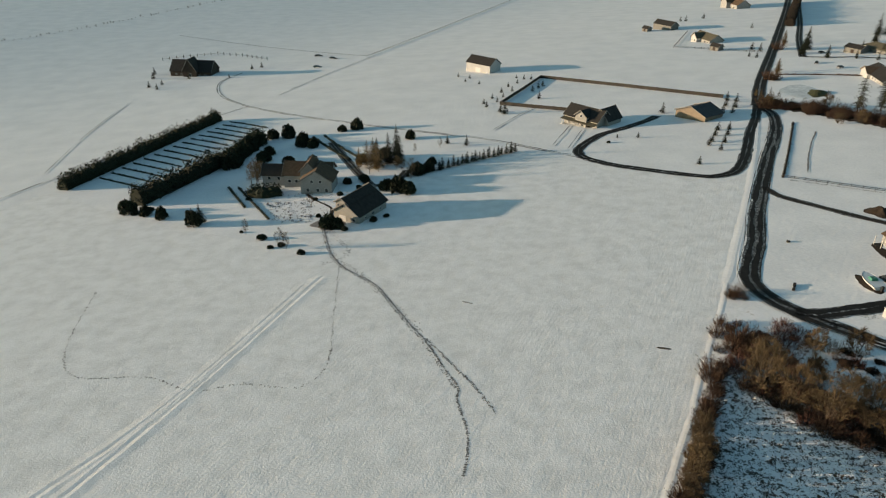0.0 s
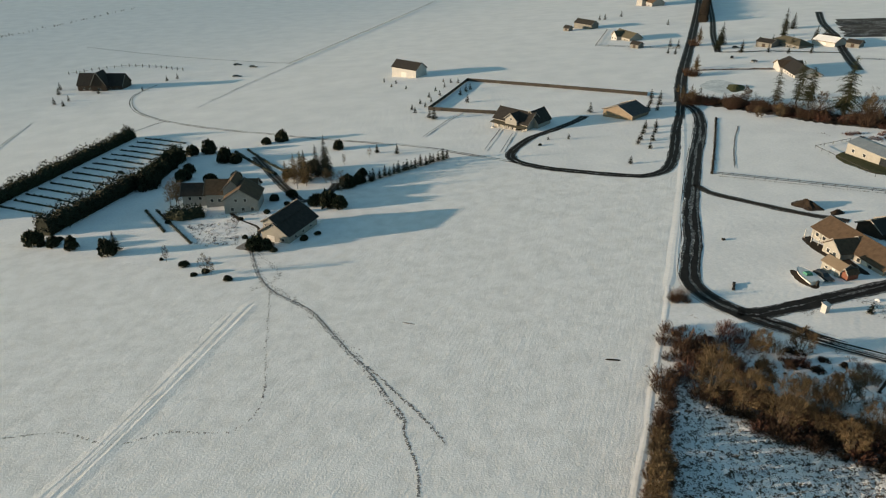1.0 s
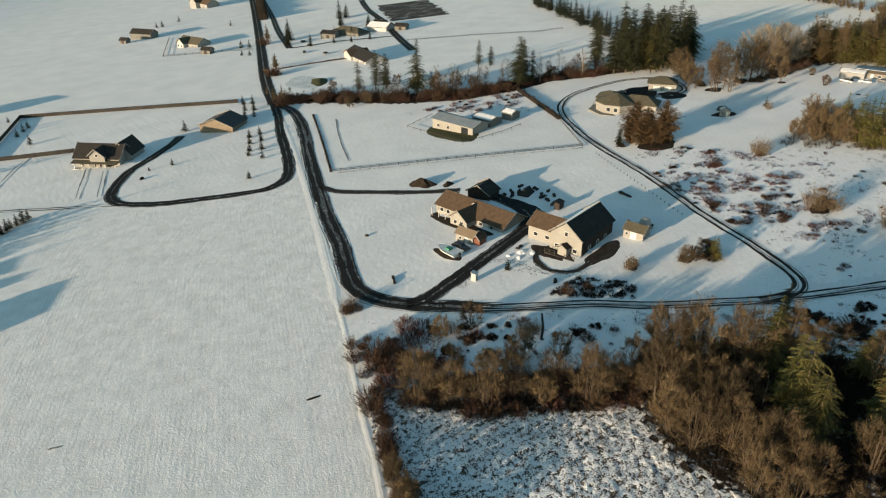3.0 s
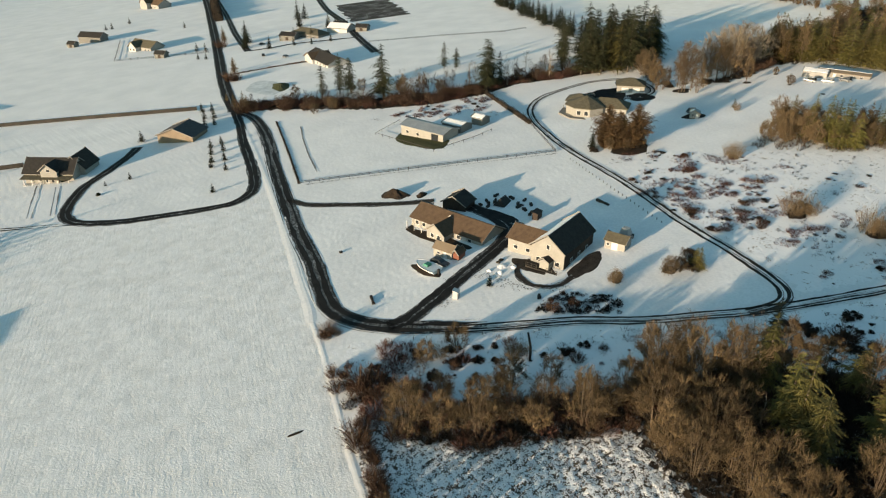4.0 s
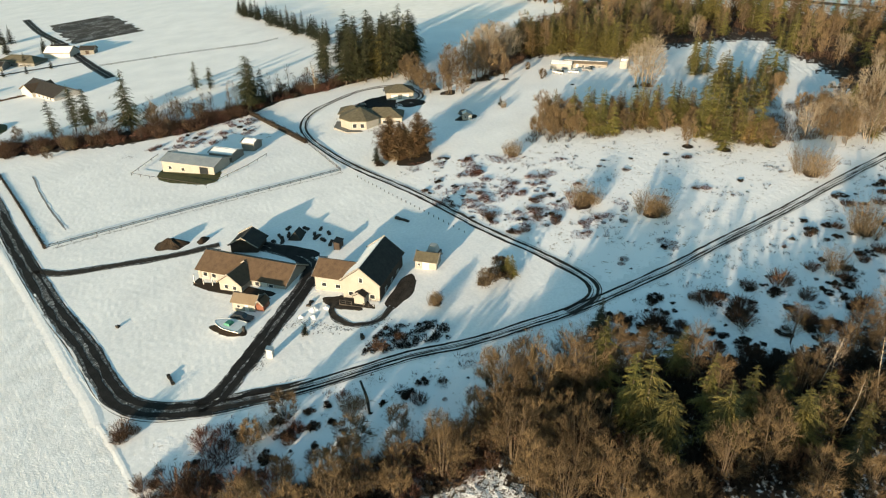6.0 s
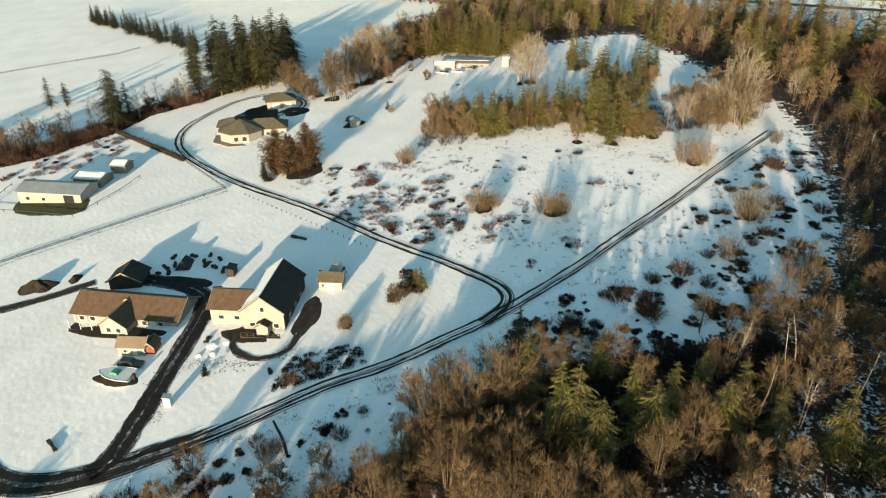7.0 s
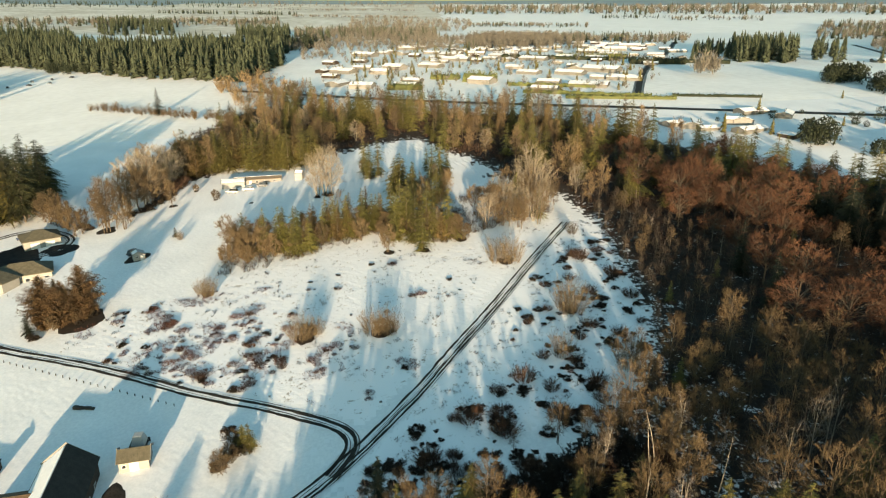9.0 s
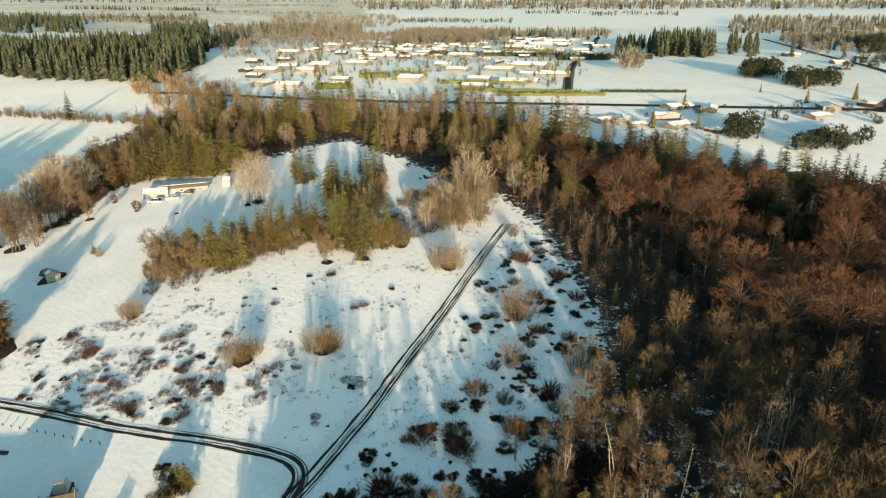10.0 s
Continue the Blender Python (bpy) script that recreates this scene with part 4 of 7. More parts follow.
def conifer(name, label, seed, height, radius, mat, rows=15, boughs=8, droop=0.25, bare=0.06, ragged=0.3, rise=0.0, full=0.85):
    """A needled tree: a straight trunk with whorls of drooping boughs, each a flat spray of fronds; its outline is uneven."""
    rng = random.Random(seed)
    wood, crown = Shape(), Shape()
    wood.tube((0, 0, -0.5), (0, 0, height * 0.96), 0.014 * height + 0.05, 0.02, 6, cap=False)
    lumps = [(rng.uniform(0, 2 * math.pi), rng.random(), rng.uniform(-0.55, 0.45) * ragged) for _ in range(12)]
    for k in range(rows):
        f = bare + (1 - bare) * (k + rng.uniform(0, 0.8)) / rows
        r = radius * (1 - f) ** full + 0.1
        if f < bare + 0.1:
            r *= 0.8
        tier = 1 + rng.uniform(-0.35, 0.2) * ragged
        m = max(4, int(boughs * (1 - 0.4 * f)))
        for j in range(m):
            a = 2 * math.pi * (j + rng.random()) / m
            bulge = 1 + sum(h * math.exp(-6 * (f - g) ** 2 * 4) * max(0.0, math.cos(a - b)) ** 2 for b, g, h in lumps)
            length = r * tier * bulge * rng.uniform(1 - ragged, 1 + ragged * 0.5)
            out, side = Vector((math.cos(a), math.sin(a), 0)), Vector((-math.sin(a), math.cos(a), 0))
            p0 = Vector((0, 0, height * f + rng.uniform(-0.02, 0.02) * height))
            tip = p0 + out * length + Vector((0, 0, (rise - droop) * length + rng.uniform(-0.15, 0.12) * length))
            crown.blade(p0 + out * length * 0.1, tip, 0.12 * length + 0.06, side)
            n = 10
            for i in range(n):
                u = (i + 0.3 + 0.6 * rng.random()) / n
                q = p0.lerp(tip, u) + Vector((0, 0, 0.10 * length * math.sin(math.pi * u)))
                w = length * (0.34 - 0.2 * u) * rng.uniform(0.4, 1.3) + 0.08
                for sg in (-1, 1):
                    e = q + side * sg * w + out * w * 0.8 - Vector((0, 0, w * rng.uniform(-0.1, 0.7))) + unit(rng) * w * 0.35
                    crown.face([q - out * w * 0.12, q + out * w * 0.16 + Vector((0, 0, 0.04 * w)), e])
    top = Vector((0, 0, height * 0.9))
    for _ in range(7):
        e = unit(rng)
        crown.blade(top, top + Vector((e.x * 0.25, e.y * 0.25, height * 0.1)), 0.14, (e.y, -e.x, 0))
    ob = thing(name, label, "tree")
    part("trunk", wood, BARK, ob)
    part("crown", crown, mat, ob)
    return ob


class Planting:
    """Templates of one kind, with all the spots where that kind grows; plant() copies them."""

    def __init__(self, group, *templates):
        self.group, self.templates, self.spots, self.small = group, templates, [], None

    def add(self, x, y, size=1.0, tall=None, turn=None):
        if self.small and size < 0.72:
            self.small.add(x, y, size * 2, tall and tall * 2, turn)
        else:
            self.spots.append((x, y, size, tall, turn))

    def plant(self, seed):
        rng = random.Random(seed)
        first = {}
        for k, (x, y, size, tall, turn) in enumerate(self.spots):
            i = k % len(self.templates)
            m = spot(x, y, rng.uniform(0, 360) if turn is None else turn, size, tall)
            if i in first:
                copy_thing(self.templates[i], m)["group"] = self.group
            else:
                first[i] = m
        for i, t in enumerate(self.templates):
            if i in first:
                t.matrix_basis = first[i]
                t["group"] = self.group
            else:
                for o in (*t.children_recursive, t):
                    bpy.data.objects.remove(o)


ALDER = Planting("leafless alders of the thicket", *[dome_tree("alder_tree", "leafless many-stemmed alder with a round haze of golden-tan twigs", 10 + k, 10, (0.33, 0.39, 0.28, 0.36)[k], 0.03, 0.05, LIT_BARK, TWIG_ALDER, (7, 8, 6, 7)[k], 20, 3, 9, 9, 0.046, 0.07, 0.34, 0.6, 0.135, 0.5) for k in range(4)])
BUSHY = Planting("low bushy alders", *[dome_tree("alder_bush", "low rounded leafless alder bush with dense tan twigs", 15 + k, 5, (0.42, 0.48, 0.38)[k], 0.0, 0.04, BARK, TWIG_ALDER, 8, 18, 4, 8, 8, 0.046, 0.045, 0.34, 0.5, 0.15, 0.5) for k in range(3)])
ALDER.small = BUSHY
STEMS = Planting("slender young trees at the wood's edge", *[dome_tree("young_alder_tree", "slender leafless young tree, darkened for the shaded wood edge", 20 + k, 9, (0.17, 0.22, 0.14, 0.19)[k], 0.12, 0.14, BARK, TWIG_STEM, (1, 2, 1, 1)[k], 16, 2, 5, 8, 0.036, 0.09, 0.22, 0.45, 0.11, 0.7) for k in range(4)])
MAPLE = Planting("broad leafless maples of the wood", *[dome_tree("maple_tree", "broad leafless maple with a dense reddish-brown rounded crown", 30 + k, 15, (0.42, 0.48, 0.38, 0.45)[k], 0.36, 0.3, BARK, TWIG_MAPLE, 1, 20, 6, 8, 8, 0.062, 0.28, 0.22, 0.12, 0.085, 0.8) for k in range(4)])
PALE = Planting("big pale-twigged leafless trees", *[dome_tree("cottonwood_tree", "big rounded leafless tree with pale twigs", 60 + k, 16, 0.36, 0.08, 0.1, PALE_BARK, TWIG_PALE, 3, 20, 5, 5, 8, 0.045, 0.22, 0.3, 0.4, 0.1, 0.72) for k in range(2)])
POPLAR = Planting("tall leafless trees of the wood", *[dome_tree("poplar_tree", "tall slender leafless tree with ascending tan twigs", 50 + k, 16, (0.17, 0.21, 0.15, 0.24)[k], 0.16, 0.14, LIT_BARK, TWIG_TAN, (1, 2, 1, 1)[k], 22, 3, 6, 9, 0.042, 0.16, 0.22, 0.25, 0.085, 0.75, 0.0, 0.2) for k in range(4)])
BROWN = Planting("brown leafless trees of the wood edge", *[dome_tree("cottonwood_tree", "leafless brown tree with a tall oval crown", 70 + k, 15, (0.2, 0.26, 0.17)[k], 0.12, 0.14, LIT_BARK, TWIG_RUST, 1, 20, 3, 6, 9, 0.06, 0.18, 0.25, 0.42, 0.1, 0.75) for k in range(3)])
RUSSET = Planting("bronzed cedars by the eight-sided house", *[conifer("cedar_tree", "bronze-brown cedar with a dense feathery crown down to the ground", 80 + k, 12, (4.7, 4.0)[k], BRONZE, 30, 15, 0.0, 0.01, 0.6, 0.45, 0.6) for k in range(2)])
BIRCH = Planting("pale-stemmed leafless trees", *[dome_tree("birch_tree", "slender pale-stemmed leafless tree", 90 + k, 13, 0.16, 0.3, 0.35, PALE_BARK, TWIG_GREY, 1 + k % 2, 14, 2, 4, 7, 0.03, 0.13, 0.2, 0.2, 0.085, 0.7, 0.0, 0.2) for k in range(3)])
FIRS = Planting("green firs among the bare trees", *[conifer("fir_tree", "olive-green Douglas fir with ragged drooping boughs", 110 + k, 14, (3.6, 4.6, 3.2, 4.1)[k], FIR, 21, 10, 0.3, 0.03, 0.6, 0.0, 0.7) for k in range(4)])
OLIVES = Planting("olive firs of the thicket", *[conifer("fir_tree", "broad dark olive-green fir with ragged boughs", 120 + k, 14, (4.4, 5.2, 3.8, 4.8)[k], OLIVE, 20, 11, 0.28, 0.05, 0.75, 0.0, 0.62) for k in range(4)])
SPRUCES = Planting("dark narrow spruces", *[conifer("spruce_tree", "dark green spruce with a pointed crown", 130 + k, 14, 3.7, SPRUCE, 24, 11, 0.25, 0.02, 0.45, 0.0, 0.75) for k in range(3)])
CEDARS = Planting("bronzed cedars", *[conifer("cedar_tree", "bronze-brown cedar with a dense upright crown", 150 + k, 13, 3.6, CEDAR, 18, 10, 0.0, 0.03, 0.4, 0.35, 0.65) for k in range(3)])
PINES = Planting("tall ragged conifers", *[conifer("pine_tree", "tall ragged dark conifer with a bare lower trunk", 170 + k, 20, (5.6, 4.6, 6.2, 5.0)[k], PINE, 28, 11, 0.25, 0.12, 0.7, 0.0, 0.5) for k in range(4)])
YOUNG = Planting("young conifers on the snow", *[conifer("young_conifer", "small dark green conifer planted in the snow", 190 + k, 3.4, 1.25, SPRUCE, 11, 9, 0.1, 0.02) for k in range(2)])
TAN_SHRUB = Planting("tan willow shrubs", *[shrub("willow_shrub", "round leafless willow shrub with fine tan stems", 210 + k, 4.2, 130, 0.36, TWIG_STRAW, 0.03, 15, 0.26, 0.16) for k in range(4)])
RED_SHRUB = Planting("low reddish brambles", *[shrub("bramble_shrub", "low reddish-brown leafless bramble patch", 230 + k, 1.7, 150, 0.8, TWIG_RED, 0.065, 8, 0.85, 0.5) for k in range(4)])
GREY_SHRUB = Planting("brown scrub bushes", *[shrub("scrub_bush", "dense brown leafless bush half buried in snow", 250 + k, 2.6, 160, 0.6, TWIG_BROWN, 0.065, 8, 0.5, 0.4) for k in range(4)])
DARK_SHRUB = Planting("dark low bushes", *[clump("dark_bush", "low dark tangled bush poking out of the snow", 270 + k, TWIG_DARK, (1.3, 1.7, 1.0, 1.5)[k], 1.4, (9, 13, 6, 10)[k], 120) for k in range(4)])


def scatter(poly, n, gap, seed, clear=2.5):
    """Spots strewn over a polygon, no two nearer than gap, off the roads."""
    rng = random.Random(seed)
    lo, hi = np.min(poly, 0), np.max(poly, 0)
    out = []
    lines = [curve(r, 10) for r in (TRACK, LOOP_ROAD, EAST_TRACK)]
    for _ in range(n * 30):
        if len(out) >= n:
            break
        x, y = rng.uniform(lo[0], hi[0]), rng.uniform(lo[1], hi[1])
        if not inside(poly, np.array([x]), np.array([y]))[0] or any((x - a) ** 2 + (y - b) ** 2 < gap * gap for a, b in out):
            continue
        if inside(CLEARING, np.array([x]), np.array([y]))[0] or any(away(l, np.array([x]), np.array([y]))[0] < clear for l in lines):
            continue
        out.append((x, y))
    return out, rng


def put(q, scale, *spots_):
    """Single trees at their places, each with its height in metres; scale is the template's height."""
    for x, y, h in spots_:
        q.add(x, y, h / scale)


# thicket between field and track: separate round alders over dark brambles
put(ALDER, 10, (61, 93, 9), (70, 86, 9), (74, 90, 8), (81, 74, 9.5), (88, 74, 9), (89, 64, 9.5), (83, 86, 7.5), (96, 70, 9), (79, 92, 6.5), (61, 101, 7.5), (93, 56, 9.5), (107, 58, 9), (115, 51, 8.5), (80.6, 107.8, 6), (73, 109, 5.5), (57.5, 97.5, 11.5), (65, 88, 10.5), (67, 98, 7.5), (76.5, 83, 8.5), (77.5, 75.5, 11), (84.5, 66.5, 11.5), (80.5, 62, 11), (87, 57, 11.5), (103, 71.5, 9.5), (107.5, 64, 10), (99.5, 76.5, 8.5), (71, 92, 7), (83, 79, 8), (91, 71, 9), (94.5, 65, 8), (92, 36, 11.5), (96.5, 30.5, 11.5), (113, 57, 8.5), (72, 81, 6))
put(ALDER, 10, (79.3, 56.8, 10.5), (83.6, 52.9, 10.5), (80, 61.5, 9), (86.5, 60, 9), (81, 49, 9.5), (77.5, 46, 9.5), (86.5, 47.5, 9.5), (89.5, 67, 8.5), (92, 61, 9), (83, 43, 10))
put(GREY_SHRUB, 2.6, (60.5, 114, 4.6), (62, 111.5, 4.0), (58.5, 111, 3.6), (60, 108, 3.0))
put(GREY_SHRUB, 2.6, (67, 133, 3.0), (65.6, 131.8, 2.2), (59, 120.3, 2.4), (56.7, 116.2, 2.6), (51.4, 103.3, 4.0), (50.2, 101.5, 3.4), (47.2, 93.2, 3.0), (46, 91, 2.6))
put(ALDER, 10, (43.4, 86.6, 4.6), (42.2, 83.6, 5.2), (41, 80.6, 5.4), (39.6, 77.6, 5.4), (38.2, 74.8, 5.0), (36.8, 72.0, 5.0))
put(DARK_SHRUB, 1.4, (58.6, 110, 1.8), (64, 109, 2.0), (61, 105, 2.2), (67, 103, 2.0), (71, 105, 1.8), (76, 104, 1.6), (80, 101, 1.8), (74, 113, 1.3), (83, 104, 1.2))
put(RED_SHRUB, 1.7, (60, 113, 2.4), (65, 112, 2.6), (57.5, 106, 2.6), (61.5, 109, 2.2), (66.5, 100, 2.8), (63.5, 96, 3.0), (55, 104.5, 2.2), (69, 112, 2.6), (65, 106, 2.8), (62, 103, 2.6), (57, 104, 2.4))
put(ALDER, 10, (95.3, 71.8, 13.5), (97.3, 66.3, 13), (101.6, 60.4, 13.5))
put(POPLAR, 16, (99.8, 61.5, 15), (98.4, 68.5, 15), (108.6, 52.3, 12), (93.5, 70, 13))
put(FIRS, 14, (103.9, 57.4, 16.5), (99.5, 51.5, 14), (105.5, 40, 12), (109.5, 29, 11))
put(OLIVES, 14, (96.7, 48.8, 16), (93.5, 45.0, 13), (104.5, 34, 12), (98.7, 37.2, 13), (108.5, 23, 11), (101.9, 26.6, 12), (102.4, 18.5, 11), (114.3, 45.3, 10), (101, 10, 14), (99, 3, 15), (115, 17, 8))
put(SPRUCES, 14, (114.2, 60.2, 13), (96, 20, 10))
put(BIRCH, 13, (113.5, 57.5, 11), (110.5, 62, 12), (121, 21, 10), (117.5, 24, 11), (106.5, 14, 12))
pts, rng = scatter([(61, 108), (69, 106), (79, 98), (86, 88), (96, 79), (103, 69), (94, 62), (84, 70), (74, 80), (64, 90), (58, 98)], 6, 4.6, 1)
for x, y in pts:
    (ALDER if rng.random() < 0.6 else STEMS).add(x, y, rng.uniform(0.4, 0.75))
pts, rng = scatter([(90, 60), (98, 66), (106, 66), (113, 57), (117, 45), (122, 32), (130, 16), (120, 8), (98, 20), (84, 44)], 9, 5.5, 2)
for x, y in pts:
    k = rng.random()
    (OLIVES if k < 0.16 and x < 104 else ALDER if k < 0.76 else BIRCH if k < 0.84 else POPLAR).add(x, y, rng.uniform(0.7, 1.05))
pts, rng = scatter([(84, 44), (98, 20), (84, -4), (64, -6), (62, 18), (70, 38)], 18, 5.4, 22)
for x, y in pts:
    k = rng.random()
    (OLIVES if k < 0.14 else ALDER).add(x, y, rng.uniform(0.8, 1.1))
# the wood south of the track: tall firs added at its western end, slender young trees along its edge, broad maples
# within
# mostly out of view; they stand tall to shade the wood's edge
pts, rng = scatter([(60, -10), (84, -4), (104, 6), (108, -14), (112, -34), (100, -70), (60, -80)], 90, 4.8, 23)
for x, y in pts:
    k = rng.random()
    (OLIVES if k < 0.3 else POPLAR if k < 0.75 or x > 95 else MAPLE).add(x, y, rng.uniform(0.95, 1.3))
put(POPLAR, 16, (127, 13.5, 11), (125, 19.5, 10), (129, 27.5, 9.5), (128, 22.5, 8.5), (151, 5, 10), (132, 14, 9), (121, 10, 11), (117, 2, 12))
pts, rng = scatter([(114, 46), (124, 44), (134, 30), (142, 14), (128, 10), (112, 28)], 20, 3.4, 26)
for x, y in pts:
    k = rng.random()
    if k < 0.25:
        STEMS.add(x, y, rng.uniform(0.4, 0.7))
    elif k < 0.6:
        GREY_SHRUB.add(x, y, rng.uniform(0.7, 1.3))
    else:
        DARK_SHRUB.add(x, y, rng.uniform(0.8, 1.7), rng.uniform(0.4, 0.9))
put(BIRCH, 13, (112, -6, 16), (115, -12, 17), (118, -17, 16), (109, -1, 13), (121, -8, 12), (126, 6, 11), (113, -19, 14))
pts, rng = scatter([(106, 6), (120, 10), (131, 16), (150, 0), (158, -30), (140, -50), (112, -34)], 44, 5.2, 24)
for x, y in pts:
    k = rng.random()
    (STEMS if k < 0.25 else ALDER if k < 0.65 else POPLAR).add(x, y, rng.uniform(0.7, 1.1))
pts, rng = scatter([(131, 16), (150, 1), (174, -8), (200, -10), (236, -13), (262, -12), (256, -30), (210, -40), (158, -38)], 125, 3.9, 25)
for x, y in pts:
    k = rng.random()
    (STEMS if k < 0.82 else BIRCH if k < 0.9 else POPLAR if k < 0.95 else FIRS).add(x, y, rng.uniform(0.5, 0.85) if k < 0.84 else rng.uniform(0.4, 0.6))
pts, rng = scatter([(158, -34), (210, -38), (256, -30), (250, -60), (200, -110), (120, -120), (100, -70), (112, -36), (140, -50)], 130, 8.2, 3)
for x, y in pts:
    k = rng.random()
    if k < 0.62:
        MAPLE.add(x, y, rng.uniform(0.55, 1.25))
    elif k < 0.72:
        POPLAR.add(x, y, rng.uniform(0.65, 0.95))
    elif k < 0.80:
        STEMS.add(x, y, rng.uniform(0.9, 1.3))
    else:
        (FIRS if k < 0.9 else SPRUCES).add(x, y, rng.uniform(0.7, 1.2))
# far part of that wood and the wood behind the scrub
pts, rng = scatter([(250, -14), (285, -10), (315, 12), (335, 30), (378, 40), (357, 78), (334, 92), (331, 121), (319, 145), (345, 148), (400, 150), (470, 130), (430, 40), (395, -28), (345, -56), (312, -74), (278, -95), (236, -128), (215, -118), (250, -60)], 310, 5.3, 4)
for x, y in pts:
    k = rng.random()
    if x < 300 and y < -30 and k < 0.6:
        (MAPLE if k < 0.34 else SPRUCES if k < 0.46 else OLIVES).add(x, y, rng.uniform(0.6, 1.1))
    elif k < 0.31:
        BROWN.add(x, y, rng.uniform(0.7, 1.25))
    elif k < 0.41:
        POPLAR.add(x, y, rng.uniform(0.8, 1.15))
    elif k < 0.46:
        PALE.add(x, y, rng.uniform(0.6, 0.95))
    elif k < 0.57:
        CEDARS.add(x, y, rng.uniform(0.9, 1.6))
    else:
        (FIRS if k < 0.92 else OLIVES).add(x, y, rng.uniform(0.7, 1.55))
pts, rng = scatter([(317, 146), (327, 122), (321, 100), (330, 86), (338, 90), (340, 122), (334, 148)], 46, 3.4, 29)
for x, y in pts:
    k = rng.random()
    (CEDARS if k < 0.38 else OLIVES if k < 0.74 else BROWN if k < 0.88 else FIRS).add(x, y, rng.uniform(1.0, 1.42))
put(FIRS, 14, (304.5, 60.5, 17), (302, 64, 15), (307, 66, 12), (293.6, 35.5, 18), (297, 38.5, 14), (299, 32, 12), (282.5, 50.5, 13), (285, 47, 11), (272, 41, 15), (269, 45, 12), (266, 39, 14), (276, 47, 13), (325, 67, 12), (308, 40, 10))
put(OLIVES, 14, (279, 54, 15), (281, 52, 16), (264, 48, 14), (270, 37, 12))
put(BROWN, 15, (283, 54, 10), (267, 35, 12), (262, 52, 10), (259, 44, 12), (275, 36, 9), (288, 38, 9))
put(ALDER, 10, (277, 43, 7), (280, 48, 6), (264, 25, 7), (290, 33, 6), (311, 66, 6))
# belt along the scrub's far side: bare bushy trees at its ends, firs in the middle
put(FIRS, 12.2, (231, 96, 13), (230, 91, 13.5), (227, 86, 14), (233, 86, 12), (240, 75, 12.5), (239.5, 70.5, 12.5), (241, 65.5, 13.5), (243, 61, 11), (236, 78, 11), (247, 56, 13), (238, 51, 16), (223, 46.7, 12.5), (233, 42.5, 10.5), (232, 38, 14.5), (243, 50, 13), (241, 44, 12), (247, 66, 11), (229, 82, 10))
put(FIRS, 14, (229.5, 48.6, 17), (233, 55, 16.5), (236, 44.5, 18), (240.5, 53, 18), (244.5, 42, 16), (249, 50, 17))
put(CEDARS, 11.5, (234, 91, 11), (238, 82, 11), (244, 70, 12), (245, 46, 12), (237, 46, 12), (248, 60, 10))
put(ALDER, 9, (242, 110, 8.5), (225, 107, 6), (232, 101, 9), (228, 103, 8), (236, 97, 8.5), (233, 83, 8), (224, 57.5, 8.5), (230, 36, 8), (229, 33, 5), (238, 58, 7), (235, 66, 7), (247, 76, 8), (243, 84, 8))
pts, rng = scatter([(222, 104), (226, 90), (232, 80), (238, 66), (232, 50), (228, 38), (240, 32), (252, 46), (254, 66), (246, 86), (238, 104)], 60, 3.2, 5)
for x, y in pts:
    k = rng.random()
    (ALDER if k < 0.45 else FIRS if k < 0.7 else CEDARS if k < 0.85 else POPLAR).add(x, y, rng.uniform(0.5, 0.95))
put(PALE, 16, (283.6, 81, 21), (286, 79, 18), (285, 84, 17), (261, 5, 22), (250, 8, 19), (256, 3, 18), (243, 14, 14), (236, 42, 9))
put(POPLAR, 16, (242.5, 21, 14), (237, 17, 13), (234, 13.5, 13), (237, 7, 15), (250, -1, 13), (246, 10, 16), (254, 8, 16))
put(PALE, 16, (240, 24, 12), (246, 17, 14), (246, 4, 12), (256, 18, 13), (241, 8, 12))
put(ALDER, 10, (252, 12, 12), (258, 0, 11), (236, 14, 10), (250, 20, 12), (238, 19, 9))
put(FIRS, 14, (248, 13, 15), (243, 6, 11))
put(BROWN, 15, (248, 22, 13), (256, 6, 15), (262, 14, 14))
put(POPLAR, 16, (260, 154.6, 20), (262.5, 156, 21), (263.5, 153, 18), (258.5, 155.5, 15), (265, 157, 19), (266, 160, 16))
put(BROWN, 15, (277, 153, 15), (281, 151, 17), (284, 149.5, 16), (288, 148, 17), (279, 156, 18), (286, 153, 19), (292, 146, 15), (282.4, 138.9, 11), (296, 146, 15))
put(PALE, 16, (286, 156, 21), (291, 151, 23), (297, 150, 22), (303, 148, 21), (309, 147, 18), (299, 154, 19), (314, 146, 15))
put(GREY_SHRUB, 2.6, (305, 143, 4), (310, 142, 4.5), (300, 144, 4), (314, 143, 4), (307, 146, 5), (295, 148, 5))
put(DARK_SHRUB, 1.6, (281, 149, 3.4), (285, 147.5, 3.6), (289, 146, 3.4), (293, 144, 3.0), (277, 151.5, 3.0), (297, 143, 2.6), (265, 163, 2.4), (268, 166, 2.6), (284, 80, 2.4), (282, 84, 2.0))
put(ALDER, 10, (228, 96, 10), (226, 101, 9.5), (230, 104, 10), (234, 106, 10), (238, 104, 10), (233, 98, 10), (223, 104, 7.5), (240, 98, 9), (262, 149.6, 11), (258.4, 165.4, 11.5), (260.4, 163.4, 10), (268.2, 173.7, 12.5), (273, 179.4, 12.5), (270, 176, 11.5), (264, 170, 10.5), (276, 183, 11))
put(TAN_SHRUB, 3.0, (210.5, 24.8, 7), (209.7, 21.2, 6.5), (227, -1.5, 3.5), (248, 127, 2.4))
put(ALDER, 10, (300.7, 134.4, 3.2), (287.6, 123.8, 4.5), (350, 171, 10))
